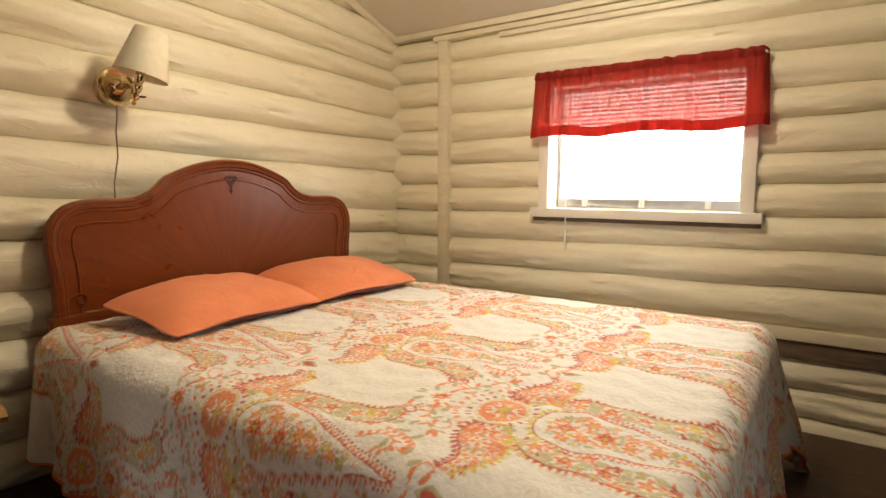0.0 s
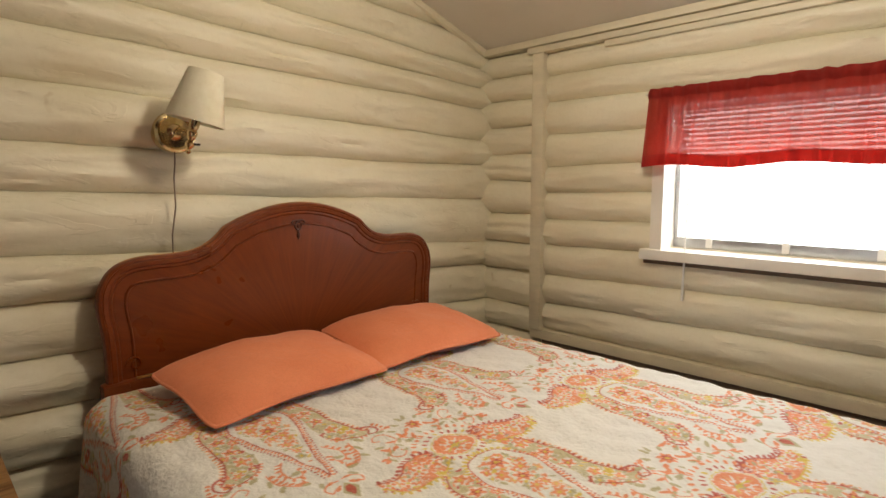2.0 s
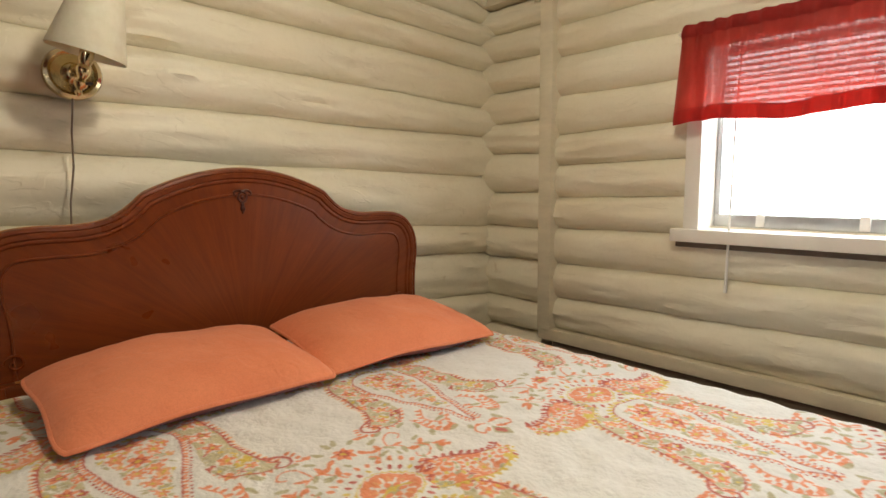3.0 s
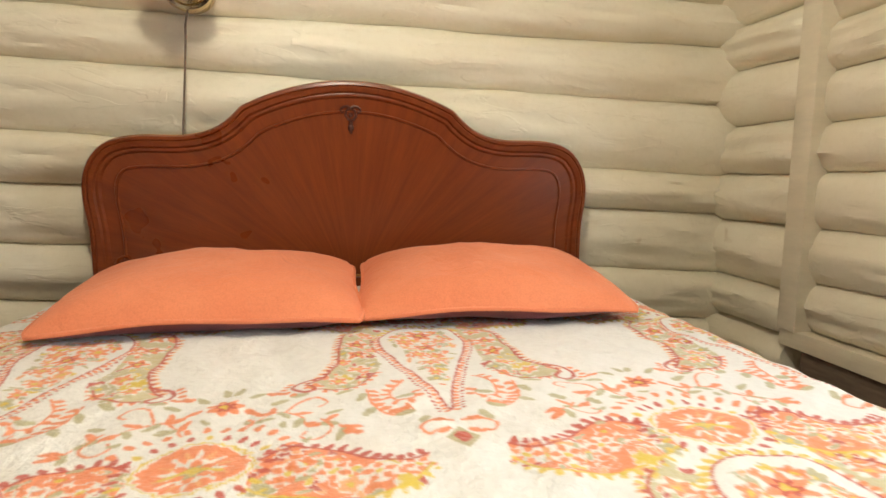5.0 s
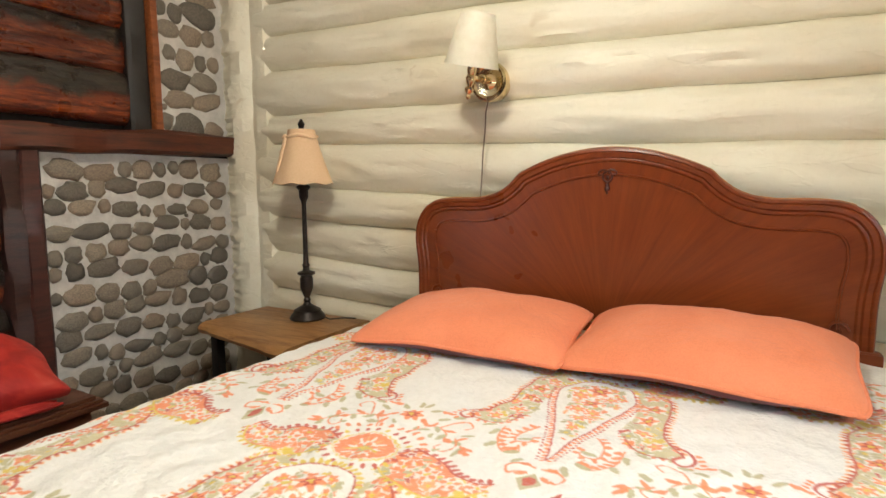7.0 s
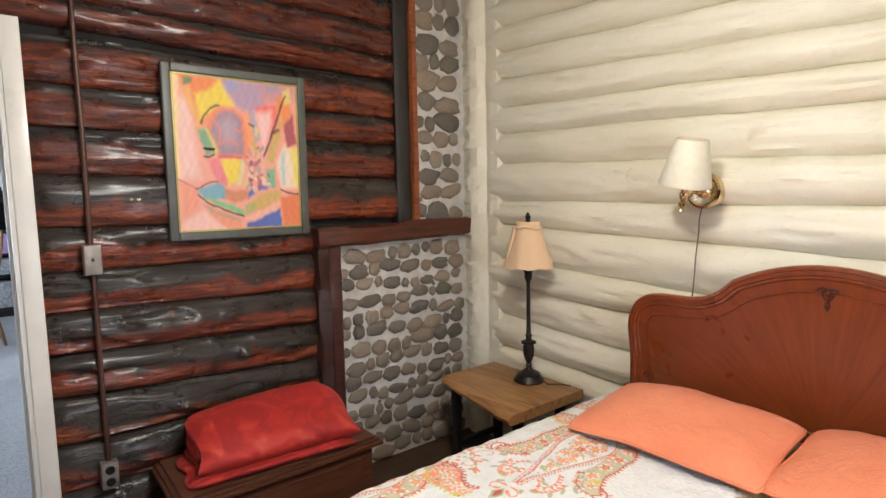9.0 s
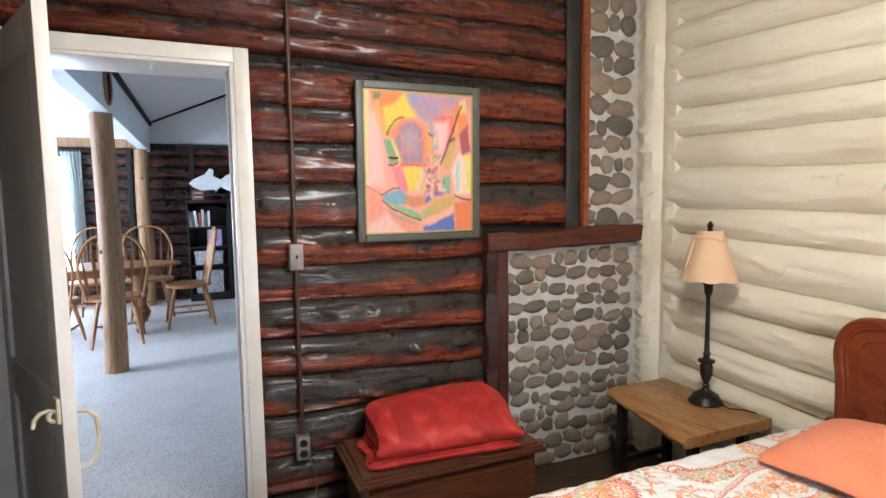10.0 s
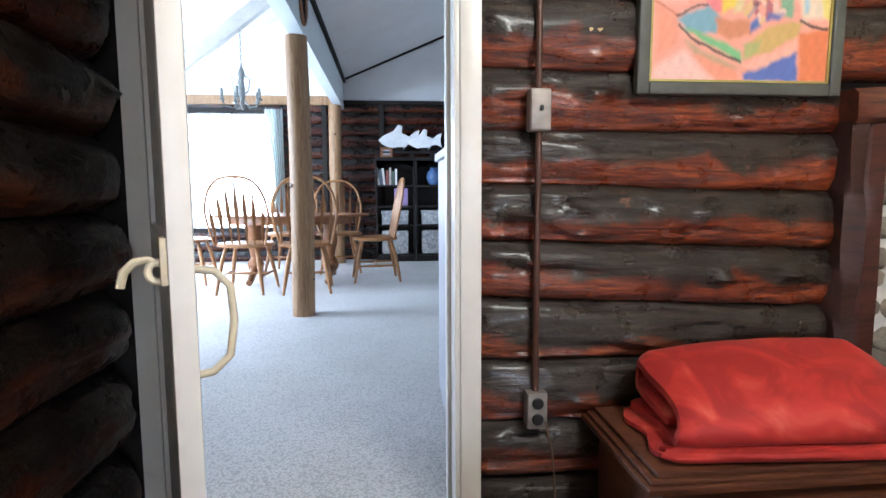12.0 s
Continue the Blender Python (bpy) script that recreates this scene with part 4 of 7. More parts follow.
# ---- pillows ----
M_CORAL, pnt, pb = nodes_of("coral_quilted_cotton")
pv = coords(pnt, (1, 1, 1))
warp = grain(pnt, pv, 14, 2, 0.5, 2.0)
quilted = add(pnt, "ShaderNodeTexVoronoi", Scale=42.0)
quilted.feature = "DISTANCE_TO_EDGE"
pnt.links.new(pv, quilted.inputs["Vector"])
thread = grain(pnt, pv, 260, 2)
pcol = ramp(pnt, grain(pnt, pv, 5, 3), [(0.3, (0.75, 0.218, 0.098)), (0.7, (0.82, 0.268, 0.128))])
pcol = mixed(pnt, "MULTIPLY", 0.08, pcol, ramp(pnt, quilted.outputs["Distance"], [(0.0, (0.72, 0.66, 0.62)), (0.12, (1, 1, 1))]))
pcol = mixed(pnt, "MULTIPLY", 0.3, pcol, ramp(pnt, thread, [(0.3, (0.75, 0.72, 0.70)), (0.6, (1, 1, 1))]))
pnt.links.new(pcol, pb.inputs["Base Color"])
pb.inputs["Roughness"].default_value = 0.8
pb.inputs["Sheen Weight"].default_value = 0.12
bumped(pnt, pb, [(quilted.outputs["Distance"], 0.12, 0.006), (warp, 0.4, 0.010), (thread, 0.2, 0.001)])
M_BURGUNDY = plain("burgundy_cotton", (0.16, 0.014, 0.022), 0.85, 0, 0.15, 12, 0.3, (1, 1, 1), 0.2)


def pillow(at, seed):
    """A stuffed sham: x across the bed's length, y along the headboard, lying tilted."""
    p = thing("pillow", "coral quilted pillow sham with burgundy underside, lying on the bed", "pillow", at, "pillows on the bed")
    hx, hy = 0.230, 0.335
    n, k = 34, 26

    def edge(u, v):
        pull_x = 1 - 0.055 * (1 - v * v)
        pull_y = 1 - 0.075 * (1 - u * u)
        round_ = 1 - 0.085 * (abs(u) * abs(v)) ** 5
        return hx * u * pull_x * round_, hy * v * pull_y * round_

    def bow(u, v):
        """The long edges arch up in the middle, the corners hang."""
        return (0.018 * (1 - v * v) - 0.008) * abs(u) ** 3

    for name, side, thick, mat_ in (("front", 1, 0.084, M_CORAL), ("back", -1, 0.054, M_BURGUNDY)):
        bm = bmesh.new()
        grid = []
        for i in range(n + 1):
            row = []
            for j in range(k + 1):
                v, u = -1 + 2 * i / n, -1 + 2 * j / k
                x, y = edge(u, v)
                h = ((1 - abs(u) ** 2.6) * (1 - abs(v) ** 2.0)) ** 0.60 if abs(u) < 1 and abs(v) < 1 else 0.0
                ripple = 0.010 * noise.noise(Vector((x * 7, y * 7, seed))) + 0.0035 * noise.noise(Vector((x * 24, y * 24, seed)))
                row.append(bm.verts.new((x, y, side * (thick * h + ripple * h ** 0.5 + 0.002) + 0.010 * noise.noise(Vector((x * 5, y * 5, seed + 4))) * (1 - h) + bow(u, v))))
            grid.append(row)
        for i in range(n):
            for j in range(k):
                bm.faces.new((grid[i][j], grid[i + 1][j], grid[i + 1][j + 1], grid[i][j + 1]))
        part(name, bm, mat_, p)
    bm = bmesh.new()
    ring = [(-1 + 2 * i / 20, -1) for i in range(20)] + [(1, -1 + 2 * i / 24) for i in range(24)] + [(1 - 2 * i / 20, 1) for i in range(20)] + [(-1, 1 - 2 * i / 24) for i in range(24)]
    tube(bm, [(x, y, 0.010 * noise.noise(Vector((x * 5, y * 5, seed + 4))) + bow(u, v)) for u, v, (x, y) in [(u, v, edge(u, v)) for u, v in ring]], 0.0055, 8, True)
    part("piping", bm, M_CORAL, p)
    return p


pillow(pose(-1.846, 1.205, BZ + 0.055, 0, 6.2, 3), 1.0)
pillow(pose(-1.872, 1.845, BZ + 0.056, 0, 6.7, -3), 2.0)

# ---- bedroom window ----
M_GLASS, gnt, gb = nodes_of("window_glass")
gb.inputs["Base Color"].default_value = (0.97, 0.99, 1.0, 1)
gb.inputs["Transmission Weight"].default_value = 1.0
gb.inputs["Roughness"].default_value = 0.02
gb.inputs["IOR"].default_value = 1.1
M_ALU = plain("brushed_aluminium", (0.55, 0.56, 0.57), 0.35, 0.9, 0.08, 20, 0.1)
M_BLIND = plain("white_vinyl", (0.82, 0.81, 0.78), 0.4, 0, 0.03, 10, 0.05)
M_BRASS = plain("polished_brass", (0.70, 0.56, 0.34), 0.18, 1.0, 0.1, 14, 0.05)
M_BRONZE = plain("oil_rubbed_bronze", (0.035, 0.026, 0.022), 0.38, 0.6, 0.35, 25, 0.3)

window_1 = structure("window_1", boxes(((WX0 - 0.02, 2.775, WZ0 - 0.05), (WX0 + 0.035, 3.06, WZ1), 0.004), ((WX1 - 0.035, 2.775, WZ0 - 0.05), (WX1 + 0.02, 3.06, WZ1), 0.004),
                                       ((WX0 + 0.035, 2.775, WZ1 - 0.04), (WX1 - 0.035, 3.06, WZ1), 0.004)), M_WHITE, "white-painted window in the log wall, blind drawn up", "window")
part("window_sill", boxes(((WX0 - 0.055, 2.745, WZ0 - 0.050), (WX1 + 0.055, 3.02, WZ0 - 0.004), 0.005)), M_WHITE, window_1)
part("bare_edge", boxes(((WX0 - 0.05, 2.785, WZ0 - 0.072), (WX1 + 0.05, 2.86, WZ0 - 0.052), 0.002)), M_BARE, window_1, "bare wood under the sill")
sash = part("sash", boxes(((WX0 + 0.036, 2.905, WZ0), (WX1 - 0.036, 2.935, WZ0 + 0.045), 0.003), ((WX0 + 0.036, 2.905, WZ0 + 0.046), (WX0 + 0.055, 2.935, WZ1 - 0.042), 0.003),
                          ((WX1 - 0.055, 2.905, WZ0 + 0.046), (WX1 - 0.036, 2.935, WZ1 - 0.042), 0.003)), M_ALU, window_1, "aluminium sliding sash")
for x0, x1 in ((WX0 + 0.056, WX1 - 0.056),):
    pane = part("pane", boxes(((x0, 2.918, WZ0 + 0.047), (x1, 2.922, WZ1 - 0.043))), M_GLASS, window_1, "", False)
    pane.visible_shadow = False
for x in (-1.08, -0.78, -0.47):
    part("sash_clip", boxes(((x - 0.014, 2.898, WZ0 + 0.004), (x + 0.014, 2.912, WZ0 + 0.050), 0.004)), M_BLIND, window_1)

blind = thing("window_blind", "white slatted blind drawn up behind the valance", "blind", (-0.78, 2.835, 1.60))
part("head_rail", boxes(((-0.455, -0.022, -0.012), (0.455, 0.022, 0.026), 0.003)), M_BLIND, blind)
slat = finish("slat", boxes(((-0.45, -0.0125, -0.0006), (0.45, 0.0125, 0.0006))), M_BLIND, False)
for k in range(11):
    ob = new("slat", slat)
    ob.parent = blind
    ob.matrix_basis = pose(0, 0, -0.028 - 0.0205 * k, 34, 0, 0)
part("bottom_rail", boxes(((-0.45, -0.012, -0.258), (0.45, 0.012, -0.242), 0.003)), M_BLIND, blind)
bm = bmesh.new()
tube(bm, [(-0.345, -0.04, 0.0), (-0.35, -0.055, -0.25), (-0.352, -0.062, -0.60), (-0.354, -0.066, -0.865)], [0.003, 0.003, 0.0035, 0.006], 8)
part("wand", bm, M_BLIND, blind, "clear plastic tilt wand")

# valance on its rod
M_RED, rnt, rb = nodes_of("red_gauze")
rv = coords(rnt, (1, 1, 1), False)
weave = grain(rnt, rv, 260, 2)
rcol = ramp(rnt, grain(rnt, rv, 12), [(0.3, (0.44, 0.030, 0.022)), (0.7, (0.56, 0.046, 0.032))])
rcol = mixed(rnt, "MULTIPLY", 0.4, rcol, ramp(rnt, weave, [(0.3, (0.6, 0.6, 0.6)), (0.6, (1, 1, 1))]))
rnt.links.new(rcol, rb.inputs["Base Color"])
rb.inputs["Roughness"].default_value = 0.85
tr = rnt.nodes.new("ShaderNodeBsdfTranslucent")
rnt.links.new(mixed(rnt, "MIX", 0.5, rcol, (0.78, 0.12, 0.085)), tr.inputs["Color"])
mx = rnt.nodes.new("ShaderNodeMixShader")
mx.inputs["Fac"].default_value = 0.28
rnt.links.new(rb.outputs[0], mx.inputs[1])
rnt.links.new(tr.outputs[0], mx.inputs[2])
tp = rnt.nodes.new("ShaderNodeBsdfTransparent")
mx2 = rnt.nodes.new("ShaderNodeMixShader")
rnt.links.new(ramp(rnt, weave, [(0.40, (0.05, 0.05, 0.05)), (0.62, (0.11, 0.11, 0.11))]), mx2.inputs["Fac"])
rnt.links.new(mx.outputs[0], mx2.inputs[1])
rnt.links.new(tp.outputs[0], mx2.inputs[2])
rnt.links.new(mx2.outputs[0], rnt.nodes["Material Output"].inputs["Surface"])
bumped(rnt, rb, [(weave, 0.3, 0.001)])
M_REDHEM = plain("red_cotton_hem", (0.42, 0.030, 0.024), 0.85, 0, 0.1, 30, 0.3)

valance = thing("valance", "short red gathered cotton valance on the window rod", "curtain", (-0.785, 2.72, 1.64))


def valance_strip(z0, z1, steps, swell=0.0, push=0.0):
    bm = bmesh.new()
    n = 220
    cols = []
    for i in range(n + 1):
        s = i / n
        x = -0.520 + 1.06 * s
        col = []
        for k in range(steps + 1):
            z = z0 + (z1 - z0) * k / steps
            fall = min(1, max(0, -z / 0.30))
            y = 0.011 * math.sin(s * 61 + 2 * math.sin(s * 9)) * (0.35 + 0.65 * fall) + 0.007 * math.sin(s * 137 + 1) * (1 - 0.6 * fall) + 0.014 * math.sin(s * 23 + 0.7) * fall - 0.02 * fall
            turn = max(0, abs(x) - 0.505) / 0.035
            y += 0.085 * turn * turn
            x2 = x + 0.02 * fall * (1 if x > 0 else -1) * (abs(x) / 0.54) ** 3
            dz = 0.006 * noise.noise(Vector((s * 30, 0, 3))) * (1 - fall) + 0.008 * math.sin(s * 14) * fall
            col.append(bm.verts.new((x2, y - swell * math.sin(math.pi * k / steps) - push, z + dz)))
        cols.append(col)
    for a, b in zip(cols, cols[1:]):
        for k in range(steps):
            bm.faces.new((a[k], b[k], b[k + 1], a[k + 1]))
    bmesh.ops.solidify(bm, geom=bm.faces[:], thickness=0.0008)
    return bm


part("panel", valance_strip(-0.277, -0.028, 12), M_RED, valance, "sheer red gauze")
part("header", valance_strip(-0.030, 0.012, 6, 0.010, 0.002), M_REDHEM, valance, "gathered rod pocket")
part("hem", valance_strip(-0.322, -0.274, 4, 0, 0.001), M_REDHEM, valance, "doubled hem")
bm = bmesh.new()
tube(bm, [(-0.535, 0.09, -0.008), (-0.53, 0.02, -0.008), (-0.50, 0.006, -0.008), (0.50, 0.006, -0.008), (0.53, 0.02, -0.008), (0.535, 0.09, -0.008)], 0.006, 8)
part("rod", bm, M_WHITE, valance)

# ---- wall lamp over the bed ----
M_SHADE, snt, sb = nodes_of("cream_paper_shade")
sn = grain(snt, coords(snt, (1, 1, 1), False), 35, 4)
snt.links.new(ramp(snt, sn, [(0.3, (0.74, 0.66, 0.50)), (0.7, (0.81, 0.74, 0.59))]), sb.inputs["Base Color"])
sb.inputs["Roughness"].default_value = 0.8
sb.inputs["Subsurface Weight"].default_value = 0.1
bumped(snt, sb, [(sn, 0.2, 0.002)])

sconce = thing("wall_lamp", "brass swing-arm wall lamp with tilted cream shade", "wall lamp", (-2.250, 1.068, 1.432))
face = pose(0, 0, 0, 0, 90, 0)
bm = bmesh.new()
lathe(bm, [(0.066, -0.045), (0.073, 0.004), (0.069, 0.014), (0.060, 0.017), (0.052, 0.010), (0.030, 0.012), (0.020, 0.022), (0.012, 0.026)], 32, face)
part("backplate", bm, M_BRASS, sconce)
bm = bmesh.new()
tube(bm, [(0.02, 0, 0), (0.055, 0, 0.0), (0.085, 0.0, -0.004), (0.156, -0.001, -0.012)], 0.011, 12)
lathe(bm, [(0.016, -0.012), (0.018, 0.0), (0.016, 0.012)], 16, pose(0.062, 0, 0, 0, 90, 0))
part("arm", bm, M_BRASS, sconce)
bm = bmesh.new()
lathe(bm, [(0.004, -0.060), (0.010, -0.052), (0.006, -0.044), (0.015, -0.034), (0.017, -0.024), (0.008, -0.016), (0.014, -0.006), (0.018, 0.010), (0.013, 0.022), (0.017, 0.032), (0.017, 0.075)], 18, pose(0.158, -0.001, -0.022, -13, 7, 0))
part("socket", bm, M_BRASS, sconce)
bm = bmesh.new()
tube(bm, [(0.156, -0.001, -0.047), (0.176, 0.009, -0.050), (0.186, 0.013, -0.050)], 0.004, 8)
part("switch_knob", bm, M_BRONZE, sconce)
bm = bmesh.new()
lathe(bm, [(0.092, 0.0), (0.093, 0.003), (0.056, 0.168), (0.0545, 0.168), (0.0905, 0.003), (0.0905, 0.0)], 40, pose(0.170, 0.008, 0.024, -13, 7, 0), cap=False)
part("shade", bm, M_SHADE, sconce, "cream paper cone shade")
bm = bmesh.new()
lathe(bm, [(0.001, 0.05), (0.012, 0.055), (0.024, 0.085), (0.026, 0.10), (0.018, 0.120), (0.001, 0.126)], 16, pose(0.164, 0.003, -0.012, -13, 7, 0), cap=False)
part("bulb", bm, plain("frosted_bulb", (0.82, 0.81, 0.78), 0.3, 0, 0.02, 10, 0.0), sconce)
bm = bmesh.new()
tube(bm, [(0.004, -0.004, -0.06), (0.016, -0.010, -0.11), (0.010, -0.014, -0.16), (0.022, -0.018, -0.26), (0.008, -0.030, -0.36), (0.018, -0.036, -0.48)], 0.0028, 6)
part("cord", bm, plain("brown_cord", (0.16, 0.11, 0.07), 0.6), sconce, "brown flex running down behind the headboard")

# ---- bedside table ----
M_SLAB = wood("oiled_pine_slab", (0.215, 0.088, 0.029), (0.52, 0.28, 0.10), 0.42, (9, 1, 9), 4, 0.2)
M_IRON = plain("black_iron", (0.016, 0.014, 0.013), 0.5, 0.3, 0.3, 20, 0.2)
table = thing("bedside_table", "rough pine slab bedside table on black legs", "table", (-2.03, 0.190, 0.02))
bm = bmesh.new()
n = 26
rings = []
for i in range(n + 1):
    y = -0.305 + 0.615 * i / n
    wf = 0.245 + 0.20 * y + 0.010 * noise.noise(Vector((y * 7, 2, 0))) + 0.006 * noise.noise(Vector((y * 19, 7, 0)))
    wb = -0.215
    e = 0.005 * noise.noise(Vector((y * 11, 0, 5)))
    rings.append([bm.verts.new(c) for c in ((wb, y, 0.415), (wb, y, 0.458), (wb + 0.008, y, 0.462), (wf - 0.030 + e, y, 0.462), (wf - 0.012 + e, y, 0.456), (wf, y, 0.440), (wf - 0.006 - e, y, 0.424), (wf - 0.030, y, 0.415))])
for a, b in zip(rings, rings[1:]):
    for k in range(8):
        bm.faces.new((a[k], a[(k + 1) % 8], b[(k + 1) % 8], b[k]))
bm.faces.new(rings[0][::-1])
bm.faces.new(rings[-1])
part("tabletop", bm, M_SLAB, table, "thick pine slab with waney front edge")
for x in (-0.15, 0.15):
    for y in (-0.22, 0.22):
        part("leg", boxes(((x - 0.02, y - 0.02, -0.02), (x + 0.02, y + 0.02, 0.415), 0.004)), M_IRON, table)
for y in (-0.22, 0.22):
    part("stretcher", boxes(((-0.13, y - 0.012, 0.10), (0.13, y + 0.012, 0.13), 0.003)), M_IRON, table)

# ---- table lamp ----
M_LINEN, lnt, lb = nodes_of("peach_linen")
ln = grain(lnt, coords(lnt, (1, 1, 1), False), 120, 3)
lnt.links.new(ramp(lnt, ln, [(0.3, (0.69, 0.47, 0.28)), (0.7, (0.73, 0.51, 0.32))]), lb.inputs["Base Color"])
lb.inputs["Roughness"].default_value = 0.85
bumped(lnt, lb, [(ln, 0.1, 0.001)])
tl = thing("table_lamp", "tall bronze candlestick lamp with peach linen bell shade", "table lamp", (-2.14, 0.240, 0.482))
bm = bmesh.new()
bmesh.ops.create_cone(bm, cap_ends=True, segments=8, radius1=0.074, radius2=0.060, depth=0.022, matrix=pose(0, 0, 0.016, 0, 0, 22.5))
lathe(bm, [(0.075, 0.0), (0.078, 0.006), (0.070, 0.020), (0.060, 0.030), (0.058, 0.040), (0.030, 0.056), (0.020, 0.062)], 28)
part("base", bm, M_BRONZE, tl)
bm = bmesh.new()
lathe(bm, [(0.020, 0.062), (0.012, 0.074), (0.016, 0.084), (0.011, 0.094), (0.018, 0.110), (0.027, 0.135), (0.029, 0.175), (0.024, 0.190), (0.038, 0.198), (0.038, 0.206), (0.016, 0.214), (0.013, 0.228), (0.018, 0.236), (0.012, 0.246),
           (0.0105, 0.300), (0.0095, 0.50), (0.012, 0.515), (0.019, 0.530), (0.020, 0.560), (0.030, 0.572), (0.028, 0.580), (0.014, 0.588), (0.012, 0.65), (0.010, 0.72)], 24)
part("column", bm, M_BRONZE, tl, "turned bronze column")
bm = bmesh.new()
for r in (1.0, 0.985):
    prof = [(0.128, 0.588), (0.117, 0.618), (0.103, 0.655), (0.088, 0.700), (0.073, 0.750), (0.060, 0.795), (0.057, 0.815)]
    lathe(bm, [(a * r, b) for a, b in prof], 44, cap=False)
for v in bm.verts:
    ang = math.atan2(v.co.y, v.co.x)
    k = 1 + 0.010 * math.sin(ang * 8) * (0.815 - v.co.z) / 0.2
    v.co.x *= k
    v.co.y *= k
    v.co.z -= 0.004 * math.cos(ang * 8) * max(0, (0.65 - v.co.z) / 0.06)
part("shade", bm, M_LINEN, tl, "peach linen bell shade")
bm = bmesh.new()
tube(bm, [(0.064 * math.cos(k / 20 * 2 * math.pi), 0.064 * math.sin(k / 20 * 2 * math.pi), 0.784 + 0.006 * math.sin(k)) for k in range(20)], 0.008, 8, True)
for g0, g1, z1 in ((-30, -26, 0.635), (-48, -62, 0.66)):
    run = [(g0 + (g1 - g0) * k / 6, 0.784 + (z1 - 0.784) * k / 6) for k in range(7)]
    tube(bm, [((0.060 + (0.80 - z) * 0.30) * math.cos(radians(g)), (0.060 + (0.80 - z) * 0.30) * math.sin(radians(g)), z) for g, z in run], [0.008, 0.009, 0.008, 0.009, 0.008, 0.009, 0.005], 8)
r0 = bmesh.ops.create_uvsphere(bm, u_segments=12, v_segments=8, radius=0.014, matrix=Matrix.Translation((0.052, -0.042, 0.782)))
part("scarf", bm, M_LINEN, tl, "knotted linen tie round the shade")
bm = bmesh.new()
lathe(bm, [(0.004, 0.79), (0.006, 0.812), (0.016, 0.818), (0.010, 0.826), (0.015, 0.840), (0.008, 0.852), (0.004, 0.860)], 14)
part("finial", bm, M_BRONZE, tl)
bm = bmesh.new()
tube(bm, [(-0.04, 0.06, 0.004), (-0.02, 0.11, 0.004), (-0.06, 0.15, 0.006), (-0.085, 0.20, 0.004)], 0.003, 6)
part("cord", bm, M_IRON, tl)
bm = bmesh.new()
tube(bm, [(0.0, 0, 0.70), (0.045, 0, 0.70), (0.052, 0, 0.74), (0.02, 0, 0.785), (0.0, 0, 0.79), (-0.02, 0, 0.785), (-0.052, 0, 0.74), (-0.045, 0, 0.70), (0, 0, 0.70)], 0.002, 6)
part("harp", bm, M_BRASS, tl)

# ---- painting ----
M_FRAME = plain("charcoal_green_frame", (0.085, 0.088, 0.075), 0.4, 0, 0.2, 20, 0.2)
painting = thing("painting", "abstract still-life oil painting in a dark grey frame", "painting", pose(-0.932, -0.335, 1.628, -1.0, 0, 0))
W2, H2 = 0.305, 0.360
bm = bmesh.new()
for lo, hi in (((-W2, -0.012, -H2), (-W2 + 0.036, 0.018, H2)), ((W2 - 0.036, -0.012, -H2), (W2, 0.018, H2)), ((-W2 + 0.036, -0.012, -H2), (W2 - 0.036, 0.018, -H2 + 0.036)), ((-W2 + 0.036, -0.012, H2 - 0.036), (W2 - 0.036, 0.018, H2))):
    box(bm, lo, hi, 0.007, 3)
part("frame", bm, M_FRAME, painting)
bm = bmesh.new()
for lo, hi in (((-W2 + 0.036, -0.01, -H2 + 0.036), (-W2 + 0.043, 0.011, H2 - 0.036)), ((W2 - 0.043, -0.01, -H2 + 0.036), (W2 - 0.036, 0.011, H2 - 0.036)),
               ((-W2 + 0.043, -0.01, -H2 + 0.036), (W2 - 0.043, 0.011, -H2 + 0.043)), ((-W2 + 0.043, -0.01, H2 - 0.043), (W2 - 0.043, 0.011, H2 - 0.036))):
    box(bm, lo, hi, 0.002)
part("fillet", bm, plain("yellow_gilt_fillet", (0.45, 0.36, 0.10), 0.4, 0.3), painting, "thin gilt inner edge")
M_OIL, ont, ob_ = nodes_of("oil_paint")
oat = ont.nodes.new("ShaderNodeVertexColor")
oat.layer_name = "paint"
obr = grain(ont, coords(ont, (1, 1, 2.5), False), 60, 4, 0.6, 1.5)
ont.links.new(mixed(ont, "MULTIPLY", 0.25, oat.outputs["Color"], ramp(ont, obr, [(0.3, (0.74, 0.72, 0.72)), (0.6, (1, 1, 1))])), ob_.inputs["Base Color"])
ob_.inputs["Roughness"].default_value = 0.45
bumped(ont, ob_, [(obr, 0.5, 0.003)])


